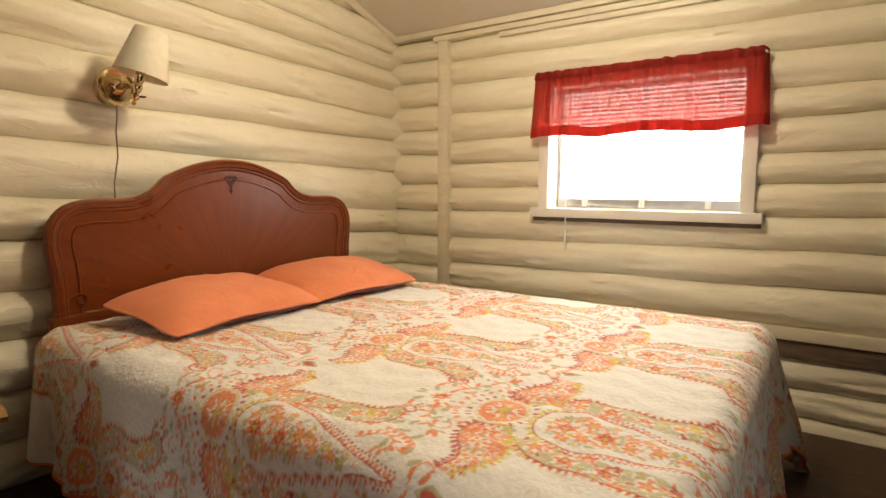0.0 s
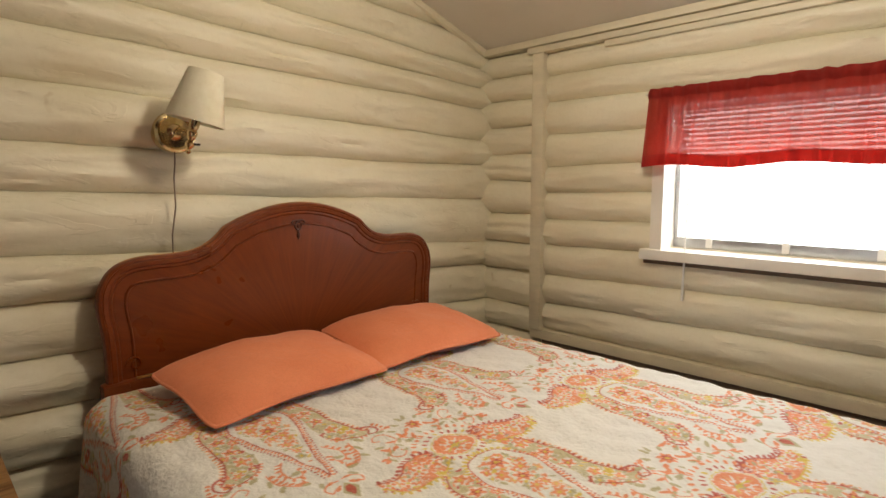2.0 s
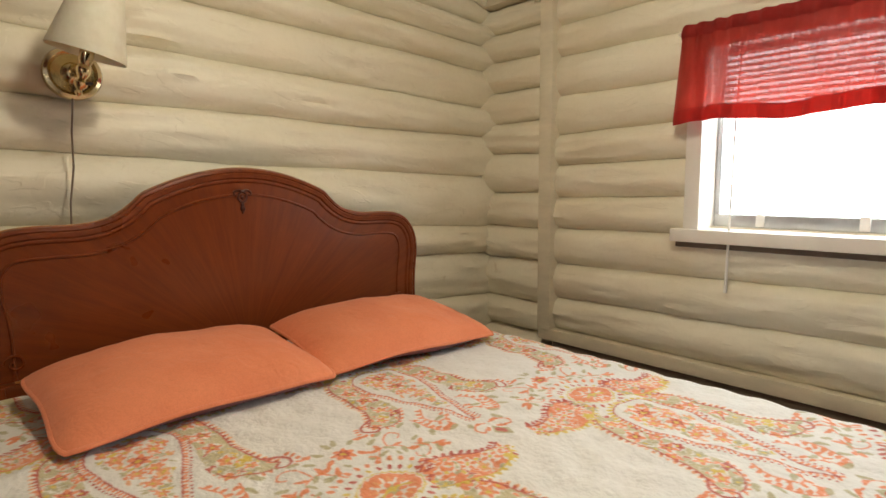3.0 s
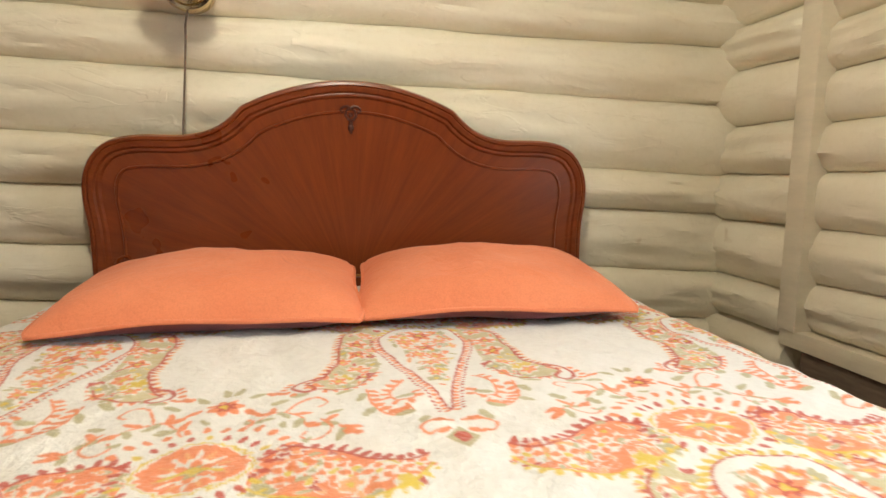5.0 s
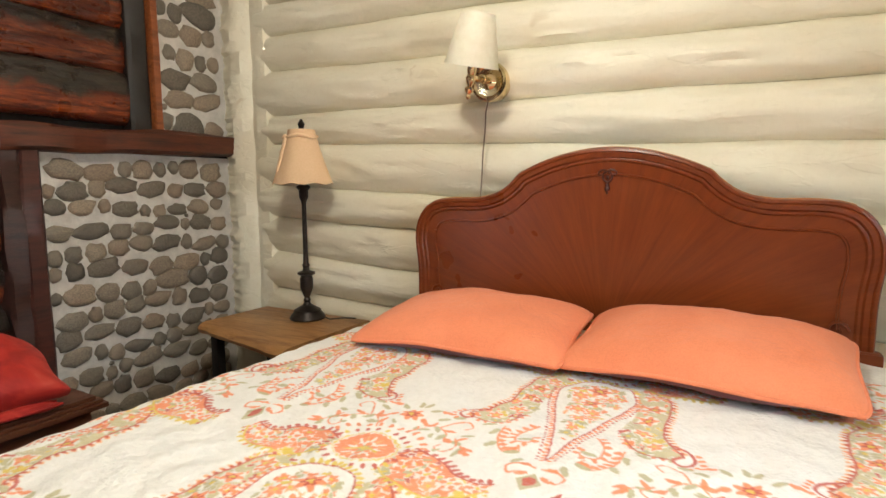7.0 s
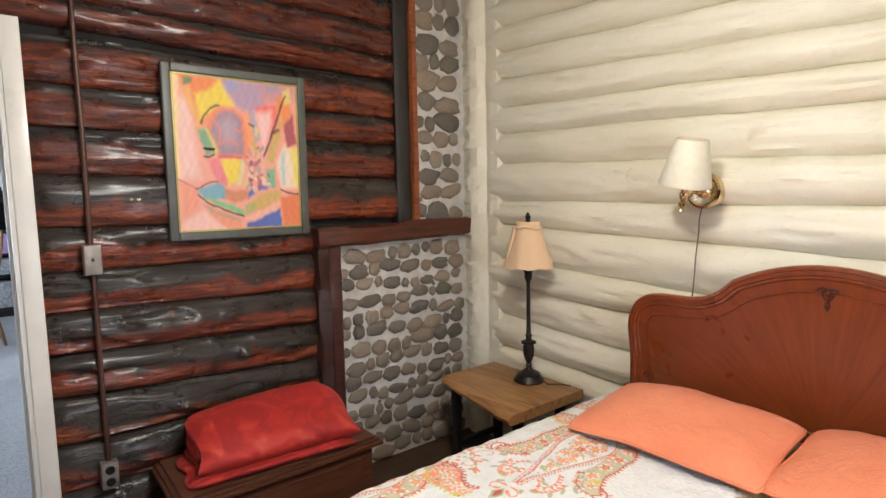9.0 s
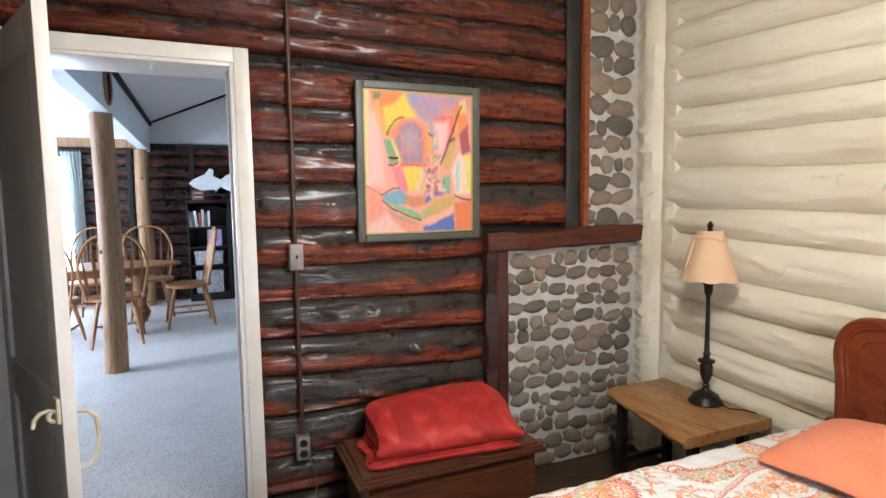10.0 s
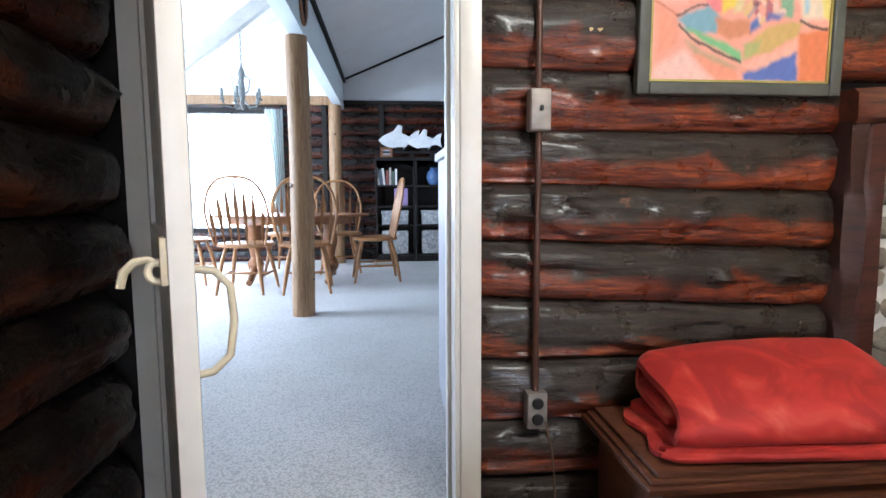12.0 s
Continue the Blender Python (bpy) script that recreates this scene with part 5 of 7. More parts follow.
class Oil:
    """A painted sheet: x and y in hundredths of the canvas from its left and top edges, as seen from the room."""

    def __init__(self, nx, ny, ground):
        self.x, self.y = np.meshgrid(np.linspace(0, 100, nx), np.linspace(0, 100, ny), indexing="ij")
        self.rgb = np.ones((nx, ny, 3)) * np.array(ground)
        self.turn = 0

    def warped(self, amount):
        self.turn += 1
        k = self.turn * 1.7
        x = self.x + amount * (np.sin(self.y * 0.33 + k) + 0.6 * np.sin(self.x * 0.61 + self.y * 0.9 + 2 * k) + 0.35 * np.sin(self.y * 2.1 - self.x * 1.3 + k))
        y = self.y + amount * (np.sin(self.x * 0.37 + 2 * k) + 0.6 * np.sin(self.y * 0.57 - self.x * 0.8 + k) + 0.35 * np.sin(self.x * 2.3 + self.y * 1.1 + k))
        return x, y

    def lay(self, cover, color):
        k = self.turn
        streak = 1 + 0.05 * np.sin(self.x * 0.9 + self.y * 0.4 * (k % 3 - 1) + k) * np.sin(self.y * 0.35 + k) + 0.02 * np.sin(self.x * 1.3 + self.y * 0.8 + k)
        c = np.clip(cover, 0, 1)[..., None] * 0.93
        self.rgb = self.rgb * (1 - c) + np.clip(np.array(color) * streak[..., None], 0, 1) * c

    def field(self, color, *xy, soft=1.0, wob=0.35):
        """A polygon with brushed edges."""
        x, y = self.warped(wob)
        p = [(xy[i], xy[i + 1]) for i in range(0, len(xy), 2)]
        inside, near = np.zeros(x.shape, bool), np.full(x.shape, 99.0)
        for (x0, y0), (x1, y1) in zip(p, p[1:] + p[:1]):
            if y0 != y1:
                inside ^= ((y0 > y) != (y1 > y)) & (x < (x1 - x0) * (y - y0) / (y1 - y0) + x0)
            t = np.clip(((x - x0) * (x1 - x0) + (y - y0) * (y1 - y0)) / ((x1 - x0) ** 2 + (y1 - y0) ** 2 + 1e-9), 0, 1)
            near = np.minimum(near, np.hypot(x - x0 - t * (x1 - x0), y - y0 - t * (y1 - y0)))
        self.lay(0.5 + np.where(inside, near, -near) / (2 * soft), color)

    def stroke(self, color, width, *xy, soft=0.5, wob=0.3):
        x, y = self.warped(wob)
        near = np.full(x.shape, 99.0)
        for i in range(0, len(xy) - 2, 2):
            x0, y0, x1, y1 = xy[i:i + 4]
            t = np.clip(((x - x0) * (x1 - x0) + (y - y0) * (y1 - y0)) / ((x1 - x0) ** 2 + (y1 - y0) ** 2 + 1e-9), 0, 1)
            near = np.minimum(near, np.hypot(x - x0 - t * (x1 - x0), y - y0 - t * (y1 - y0)))
        self.lay(0.5 - (near - width / 2) / (2 * soft), color)


PINK, SALMON, YEL, ORA, LILAC, BLU, GRN, OCH, WIN, CRE, DRK, SKY = ((0.82, 0.46, 0.40), (0.80, 0.31, 0.20), (0.82, 0.62, 0.06), (0.80, 0.22, 0.05), (0.34, 0.22, 0.30), (0.06, 0.15, 0.48), (0.15, 0.42, 0.22),
                                                              (0.60, 0.40, 0.12), (0.36, 0.07, 0.09), (0.82, 0.68, 0.52), (0.05, 0.035, 0.04), (0.17, 0.40, 0.52))
oil = Oil(150, 184, (0.80, 0.36, 0.27))
oil.field((0.82, 0.52, 0.46), 2, 14, 12, 16, 17, 66, 2, 66, soft=3)
oil.field((0.84, 0.62, 0.30), 0, 0, 5, 0, 3, 40, 2.5, 66, 0, 66)
oil.field(ORA, 5, 0, 36, 0, 42, 12, 30, 24, 20, 32, 14, 24, soft=2)
oil.field(YEL, 16, 12, 27, 8, 36, 1, 40, 4, 47, 17, 36, 19, 24, 26, 19, 30, soft=1.6)
oil.field((0.80, 0.40, 0.12), 7, 8, 12, 6, 21, 32, 17, 34, soft=1.6)
oil.field((0.12, 0.22, 0.10), 8, 1, 15, 2, 14, 5, 8, 6)
oil.field((0.42, 0.30, 0.42), 37, 0, 72, 0, 72, 14, 62, 24, 48, 17, 41, 9, soft=2.5)
oil.field((0.30, 0.32, 0.52), 40, 1, 50, 0, 50, 6, 42, 7, soft=2.5)
oil.field((0.60, 0.28, 0.30), 68, 0, 100, 0, 96, 12, 70, 14, soft=3)
oil.field((0.30, 0.32, 0.45), 72, 3, 84, 1, 84, 5, 74, 6, soft=2.5)
oil.field((0.82, 0.16, 0.12), 63, 17, 82, 14, 86, 22, 78, 46, 70, 48, soft=1.6)
oil.field((0.84, 0.56, 0.52), 63, 21, 78, 19, 74, 40, 69, 48, soft=2.5)
oil.field((0.80, 0.26, 0.06), 82, 10, 92, 6, 96, 20, 84, 33, soft=1.5)
oil.field((0.78, 0.60, 0.18), 88, 4, 94, 2, 96, 12, 90, 14)
oil.field((0.80, 0.25, 0.12), 22, 36, 26, 24, 34, 18.5, 46, 18.5, 54, 24, 58, 40, 56, 52, 32, 52, soft=1.5)
oil.field((0.36, 0.24, 0.31), 27, 36, 29, 27, 36, 21, 45, 21, 51, 26, 53, 36, 52, 50, 34, 51, soft=1.5)
oil.field((0.46, 0.33, 0.40), 33, 30, 42, 25, 48, 30, 46, 42, 38, 44, soft=3)
oil.stroke((0.78, 0.26, 0.16), 1.2, 29, 26, 34, 33, 33, 42)
oil.stroke((0.78, 0.26, 0.16), 1.2, 46, 33, 50, 34, 53, 31)
oil.stroke((0.72, 0.24, 0.18), 1.2, 31, 44, 40, 40, 48, 43)
oil.stroke(DRK, 1.4, 20, 30, 23, 24, 28, 19.5, 34, 18)
oil.stroke((0.72, 0.12, 0.10), 1.6, 32, 51.5, 55, 51.5)
oil.field((0.16, 0.36, 0.20), 17, 34, 23, 33, 30, 49, 22, 50.5)
oil.field((0.62, 0.62, 0.20), 23, 33, 25.5, 34, 32, 48, 30, 50)
oil.stroke(DRK, 1.2, 21, 51, 25, 52, 29, 50)
oil.field((0.78, 0.22, 0.24), 23, 53, 32, 52, 40, 70, 32, 72)
oil.field(YEL, 34, 53, 51, 53, 47, 68, 39, 71)
oil.field((0.70, 0.58, 0.30), 50, 54, 54, 53, 50, 70, 45, 71)
oil.field((0.42, 0.36, 0.46), 58, 21, 62, 20, 67, 38, 62, 42)
oil.field((0.80, 0.34, 0.10), 55, 20, 58, 20, 62, 42, 58, 44)
oil.field((0.76, 0.66, 0.20), 63, 30, 66, 32, 65, 37, 63, 36)
oil.stroke(DRK, 1.1, 58, 28, 62, 30)
oil.field(OCH, 78, 34, 86, 32, 77, 56, 71, 54)
oil.field((0.70, 0.36, 0.16), 82, 24, 88, 20, 86, 31, 80, 33)
oil.stroke(DRK, 1.6, 69, 51, 76, 38, 82, 24, 90, 8)
oil.field(DRK, 77, 33, 84, 31, 84, 33, 78, 35)
oil.field(CRE, 80, 54, 88, 42, 96, 46, 98, 72, 84, 74, soft=1.5)
oil.field((0.40, 0.58, 0.66), 85, 48, 88, 46, 87, 70, 84.5, 70)
oil.field(WIN, 88, 28, 96, 20, 99, 40, 90, 44)
oil.field((0.80, 0.66, 0.16), 93, 44, 100, 44, 100, 74, 96, 72)
oil.field((0.20, 0.44, 0.26), 71, 60, 79, 58, 78, 72, 71, 72)
daub = random.Random(4)
for k in range(46):
    a, b = daub.gauss(62, 4.6), daub.gauss(57, 8)
    if 42 < b < 74:
        tone = daub.choice(((0.78, 0.38, 0.32), (0.72, 0.48, 0.22), (0.46, 0.14, 0.16), (0.82, 0.56, 0.46), (0.62, 0.30, 0.26), (0.40, 0.32, 0.34)))
        oil.stroke(tone, daub.uniform(1.6, 3.4), a, b, a + daub.uniform(-4, 4), b + daub.uniform(1, 5))
oil.stroke(OCH, 3, 61, 42, 63, 48)
for k in range(9):
    a, b = daub.gauss(62, 4), daub.gauss(60, 7)
    oil.stroke((0.16, 0.07, 0.09), 0.8, a, b, a + daub.uniform(-3, 3), b + daub.uniform(-1, 3))
oil.field(SALMON, 1, 68, 14, 72, 15, 84, 3, 92, soft=2)
oil.stroke((0.60, 0.18, 0.10), 1.0, 1, 66, 14, 73)
oil.field(SKY, 14, 74, 30, 68, 38, 74, 36, 80, 20, 79)
oil.stroke(DRK, 0.9, 14, 73, 22, 69, 30, 68)
oil.field((0.62, 0.24, 0.12), 35, 73, 44, 74, 54, 74, 55, 80, 44, 82, 36, 80)
oil.field(BLU, 54, 75, 58, 73, 60, 77, 55, 79)
oil.field((0.14, 0.16, 0.44), 64, 71, 73, 71, 70, 74, 63, 74)
oil.field(OCH, 54, 84, 66, 76, 84, 74, 82, 80, 64, 88, 54, 90)
oil.field((0.42, 0.44, 0.16), 52, 84, 62, 82, 60, 87, 52, 91)
oil.field((0.16, 0.52, 0.22), 17, 78, 26, 79, 50, 87, 50, 92)
oil.stroke(DRK, 1.1, 15, 77, 26, 84, 50, 92)
oil.field((0.52, 0.34, 0.20), 18, 83, 26, 86, 49, 94, 44, 96, 24, 89)
oil.field(SALMON, 22, 88, 46, 95, 50, 100, 36, 100)
oil.field((0.84, 0.52, 0.46), 1, 100, 3, 94, 18, 87, 36, 100, soft=1.5)
oil.field((0.84, 0.44, 0.34), 51, 93, 66, 88, 82, 82, 80, 89, 60, 96)
oil.field(BLU, 52, 97, 66, 93, 82, 87, 83, 100, 52, 100)
oil.field((0.74, 0.20, 0.07), 83, 79, 100, 77, 100, 100, 84, 100)
oil.stroke(DRK, 1.2, 83, 74, 90, 76, 99, 77)
nx, ny = oil.x.shape
w, h = 2 * (W2 - 0.043) + 0.004, 2 * (H2 - 0.043) + 0.004
spots = np.stack([w / 2 - oil.x / 100 * w, 0.006 + 0.0002 * np.sin(oil.x * 0.9) * np.sin(oil.y * 0.7), h / 2 - oil.y / 100 * h], -1).reshape(-1, 3)
oi = np.arange(nx * ny).reshape(nx, ny)
oq = np.stack([oi[:-1, :-1], oi[:-1, 1:], oi[1:, 1:], oi[1:, :-1]], -1).reshape(-1, 4)
me = bpy.data.meshes.new("canvas")
me.from_pydata(spots.tolist(), [], oq.tolist())
layer = me.color_attributes.new("paint", "FLOAT_COLOR", "POINT")
layer.data.foreach_set("color", np.concatenate([oil.rgb, np.ones((nx, ny, 1))], -1).astype(np.float32).ravel())
me.materials.append(M_OIL)
canvas = new("canvas", me)
canvas.parent = painting
tagged(canvas, "canvas in salmon, yellow and blue")
part("backing", boxes(((-W2 + 0.03, -0.010, -H2 + 0.03), (W2 - 0.03, 0.004, H2 - 0.03))), M_FRAME, painting, "", False)

# ---- conduit, light switch and socket on the dark wall ----
M_CONDUIT = plain("red_brown_painted_steel", (0.085, 0.036, 0.024), 0.4, 0.2, 0.25, 20, 0.2)
M_STEEL = plain("galvanised_steel", (0.30, 0.265, 0.24), 0.5, 0.45, 0.2, 30, 0.15)
conduit = thing("conduit", "brown surface conduit with switch and socket boxes", "electrical conduit", (-0.350, -0.328, 0))
for z0, z1 in ((0.43, 1.163), (1.277, 3.0)):
    bm = bmesh.new()
    tube(bm, [(0.004 * noise.noise(Vector((z0 + (z1 - z0) * k / 8 * 3, 1, 1))), 0, z0 + (z1 - z0) * k / 8) for k in range(9)], 0.0095, 10)
    part("pipe", bm, M_CONDUIT, conduit)
sw = part("switch_box", boxes(((-0.030, -0.02, 1.163), (0.030, 0.026, 1.277), 0.006)), M_STEEL, conduit, "steel box with toggle switch")
part("plate", boxes(((-0.027, 0.027, 1.167), (0.027, 0.030, 1.273), 0.003)), M_STEEL, sw)
part("toggle", boxes(((-0.004, 0.030, 1.216), (0.004, 0.041, 1.230), 0.0015)), M_IRON, sw)
so = part("socket_box", boxes(((-0.030, -0.02, 0.325), (0.030, 0.026, 0.43), 0.006)), M_STEEL, conduit, "steel box with a double socket")
part("plate", boxes(((-0.028, 0.027, 0.327), (0.028, 0.030, 0.428), 0.003)), M_STEEL, so)
for z in (0.355, 0.402):
    bm = bmesh.new()
    lathe(bm, [(0.0165, -0.004), (0.0165, 0.004), (0.014, 0.006)], 18, pose(0, 0.031, z, -90, 0, 0))
    part("outlet", bm, M_IRON, so)
bm = bmesh.new()
tube(bm, [(-0.022, 0.03, 0.35), (-0.04, 0.034, 0.27), (-0.05, 0.03, 0.20), (-0.055, 0.03, 0.10), (-0.07, 0.034, 0.02)], 0.0028, 6)
part("cord", bm, plain("brown_flex", (0.14, 0.085, 0.05), 0.6), conduit)

# ---- chest and blanket ----
M_CHEST = wood("mahogany_chest", (0.055, 0.018, 0.010), (0.17, 0.062, 0.030), 0.35, (1, 9, 9), 5, 0.15)
chest = thing("chest", "low dark mahogany chest with stepped moulded lid", "chest", (-0.925, -0.130, 0))
part("body", boxes(((-0.385, -0.19, 0.03), (0.385, 0.19, 0.33), 0.006)), M_CHEST, chest)
lid = part("lid", boxes(((-0.40, -0.195, 0.3605), (0.40, 0.195, 0.374), 0.004)), M_CHEST, chest, "stepped lid")
part("moulding", boxes(((-0.43, -0.215, 0.330), (0.43, 0.215, 0.348), 0.005)), M_CHEST, lid)
part("moulding", boxes(((-0.418, -0.205, 0.3485), (0.418, 0.205, 0.360), 0.004)), M_CHEST, lid)
part("plinth", boxes(((-0.40, -0.20, 0.0), (0.40, 0.20, 0.06), 0.006)), M_CHEST, chest)
part("front_panel", boxes(((-0.33, 0.188, 0.10), (0.33, 0.198, 0.29), 0.006)), M_CHEST, chest)

M_VELVET, vnt, vb = nodes_of("red_velvet")
vv = coords(vnt, (1, 1, 1), False)
vn = grain(vnt, vv, 6.5, 3, 0.5, 1.5)
vf = grain(vnt, vv, 300, 2)
# lighter patches of the ramp put the velvet's sheen into its colour
vnt.links.new(ramp(vnt, vn, [(0.42, (0.34, 0.010, 0.007)), (0.55, (0.47, 0.020, 0.012)), (0.62, (0.52, 0.036, 0.021)), (0.75, (0.62, 0.10, 0.06))]), vb.inputs["Base Color"])
vb.inputs["Roughness"].default_value = 0.7
vb.inputs["Sheen Weight"].default_value = 0.16
vb.inputs["Sheen Tint"].default_value = (1.0, 0.45, 0.35, 1)
bumped(vnt, vb, [(vf, 0.25, 0.002), (vn, 0.3, 0.006)])
blanket = thing("blanket", "red velvet blanket, folded and laid on the chest", "blanket", pose(-0.925, -0.110, 0.374, 0, 0, -4))


def rolled(x0, x1, path, thick, seed, peak=0.0):
    """A thick folded cloth: the path is the middle of its section (depth, height), run along x; peak lifts the middle of its length."""
    mid = [Vector(p) for p in curve(*path, n=64)]
    k_ = len(mid)
    tan = [(mid[min(i + 1, k_ - 1)] - mid[max(i - 1, 0)]).normalized() for i in range(k_)]
    ring = [mid[i] + Vector((-tan[i].y, tan[i].x)) * thick / 2 for i in range(k_)] + [mid[i] - Vector((-tan[i].y, tan[i].x)) * thick / 2 for i in reversed(range(k_))]
    bm = bmesh.new()
    n = 36
    cols = []
    for i in range(n + 1):
        s = i / n
        end = 1 - 0.10 * max(0, 1 - min(s, 1 - s) / 0.06) ** 2
        col = []
        for k, p in enumerate(ring):
            q = k if k < k_ else 2 * k_ - 1 - k
            x = x0 + (x1 - x0) * s + 0.010 * math.sin(q * 0.30 + seed) * (2 * s - 1)
            w = 0.009 * noise.noise(Vector((x * 5, q * 0.10, seed))) + 0.003 * noise.noise(Vector((x * 14, q * 0.25, seed)))
            lift = peak * math.sin(min(1, s * 1.15) * math.pi * 0.70) * p.y / 0.18
            drop = -1.1 * max(0, s - 0.86) * p.y / 0.18 * 0.35
            col.append(bm.verts.new((-x, p.x * end + w, max(0.002, p.y * end + w * 0.7 + lift + drop))))
        cols.append(col)
    m_ = 2 * k_
    for a, b in zip(cols, cols[1:]):
        for k in range(m_):
            bm.faces.new((a[k], a[(k + 1) % m_], b[(k + 1) % m_], b[k]))
    for col, flip in ((cols[0], 1), (cols[-1], 0)):
        for k in range(k_ - 1):
            f = (col[k], col[k + 1], col[m_ - 2 - k], col[m_ - 1 - k])
            bm.faces.new(f if flip else f[::-1])
    return bm


part("roll", rolled(-0.315, 0.325, [(-0.155, 0.026), (0.0, 0.028), (0.125, 0.034), (0.162, 0.066), (0.130, 0.104), (0.02, 0.150), (-0.09, 0.176), (-0.150, 0.150), (-0.140, 0.105), (-0.04, 0.090), (0.075, 0.068)], 0.022, 2, 0.035), M_VELVET, blanket)
part("flap", rolled(-0.355, 0.300, [(-0.140, 0.012), (0.0, 0.012), (0.150, 0.013), (0.178, 0.020), (0.150, 0.030)], 0.014, 5), M_VELVET, blanket, "loose under-layer")

# ---- bedroom door, standing open ----
door_1 = structure("door_1", boxes(((0.0, -0.035, 0.012), (0.095, 0.0, 1.985), 0.003), ((0.655, -0.035, 0.012), (0.748, 0.0, 1.985), 0.003), ((0.095, -0.035, 0.012), (0.655, 0.0, 0.20), 0.003),
                                   ((0.095, -0.035, 0.80), (0.655, 0.0, 0.93), 0.003), ((0.095, -0.035, 1.87), (0.655, 0.0, 1.985), 0.003)), M_DOORPAINT, "grey-white panelled door, standing open into the room", "door")
door_1.matrix_world = pose(0.683, -0.322, 0, 0, 0, 113.9) @ pose(0, 0.035, 0)
for z0, z1 in ((0.19, 0.81), (0.92, 1.88)):
    part("panel", boxes(((0.085, -0.024, z0), (0.665, -0.012, z1), 0.002)), M_DOORPAINT, door_1)
for z in (0.25, 1.79):
    hinge = part("hinge", boxes(((-0.004, -0.004, z - 0.05), (0.030, 0.003, z + 0.05), 0.001)), M_STEEL, door_1, "painted butt hinge")
    bm = bmesh.new()
    tube(bm, [(-0.006, 0.004, z - 0.052), (-0.006, 0.004, z + 0.052)], 0.007, 10)
    part("knuckle", bm, M_DOORPAINT, hinge)
M_LATCH = plain("cream_painted_iron", (0.66, 0.58, 0.42), 0.4, 0, 0.15, 30, 0.2)
latch = part("latch", boxes(((0.700, -0.045, 0.865), (0.744, -0.0352, 0.935), 0.003)), M_LATCH, door_1, "cream-painted thumb latch")
bm = bmesh.new()
tube(bm, [(0.722, -0.04, 0.893), (0.722, -0.060, 0.903), (0.722, -0.078, 0.900), (0.722, -0.092, 0.886), (0.722, -0.097, 0.864)], [0.006, 0.007, 0.008, 0.009, 0.008], 10, flat=0.7)
part("lever", bm, M_LATCH, latch)
bm = bmesh.new()
tube(bm, [(0.722, -0.046 + 0.015 * math.cos(k / 12 * 2 * math.pi), 0.884 + 0.015 * math.sin(k / 12 * 2 * math.pi)) for k in range(12)], 0.006, 8, True)
part("ring", bm, M_LATCH, latch)
bm = bmesh.new()
tube(bm, [(0.722, 0.0, 0.885), (0.722, 0.030, 0.880), (0.722, 0.052, 0.855), (0.722, 0.056, 0.80), (0.722, 0.048, 0.745), (0.722, 0.022, 0.722), (0.722, 0.0, 0.720)], 0.0065, 10)
part("pull", bm, M_LATCH, latch, "bowed pull handle")

# ---- oval mirror and hook on the east wall ----
M_MIRROR = plain("silvered_glass", (0.80, 0.82, 0.84), 0.03, 1.0, 0.01, 3, 0.0)
mirror = thing("mirror", "tall oval mirror in a cream-painted wooden frame", "mirror", pose(0.700, 0.875, 1.275, 0, 0, 0))
bm = bmesh.new()
prof = [(-0.006, 0.004), (0.0, -0.010), (0.012, -0.014), (0.016, -0.010), (0.024, -0.012), (0.050, -0.026), (0.066, -0.022), (0.072, -0.008), (0.072, 0.020)]
n = 96
lines = []
for off, x in prof:
    lines.append([bm.verts.new((x, (0.250 + off) * math.cos(2 * math.pi * i / n), (0.385 + off) * math.sin(2 * math.pi * i / n))) for i in range(n)])
for a, b in zip(lines, lines[1:]):
    for i in range(n):
        bm.faces.new((a[i], a[(i + 1) % n], b[(i + 1) % n], b[i]))
part("frame", bm, M_TRIM, mirror)
bm = bmesh.new()
for x in (0.0, 0.008):
    bm.faces.new([bm.verts.new((x, 0.252 * math.cos(2 * math.pi * i / n), 0.387 * math.sin(2 * math.pi * i / n))) for i in range(n)])
part("glass", bm, M_MIRROR, mirror, "", False)
hook = thing("wall_hook", "small bent steel hook screwed into a log", "hook", (0.720, 0.235, 1.53))
bm = bmesh.new()
tube(bm, [(0.02, 0, 0.012), (-0.02, 0, 0.012), (-0.034, 0, 0.004), (-0.036, 0, -0.012), (-0.026, 0, -0.020), (-0.014, 0, -0.016)], 0.0028, 8)
part("wire", bm, M_STEEL, hook)

# ---- ceiling lamp over the room ----
cl = thing("ceiling_lamp", "plain ceiling lamp holder fixed to the sloping boards", "ceiling lamp", (-0.80, 1.40, ceiling_height(1.40)))
bm = bmesh.new()
lathe(bm, [(0.075, 0.03), (0.075, -0.012), (0.065, -0.028), (0.035, -0.034), (0.024, -0.05), (0.024, -0.19)], 28)
part("holder", bm, M_BLIND, cl)

# ---- the far room ----
FY, FX0, FX1 = -7.25, -3.0, 4.4
shell("far_floor", (FX0 - 0.2, FY - 0.2, -0.12), (FX1 + 0.2, -0.475, 0.0), M_CARPET, "pale grey loop carpet of the dining room", "floor")
WA0, WA1, WB0, WB1 = 1.68, 3.55, 0.50, 2.17
wall_far = structure("wall_far", boxes(((FX0 - 0.2, FY - 0.2, 0), (WA0, FY, 2.40)), ((WA1, FY - 0.2, 0), (FX1 + 0.2, FY, 2.40)), ((WA0, FY - 0.2, 0), (WA1, FY, WB0)), ((WA0, FY - 0.2, WB1), (WA1, FY, 2.40))), M_GAP,
                     "far wall of dark logs with a wide bright window", "wall", False)
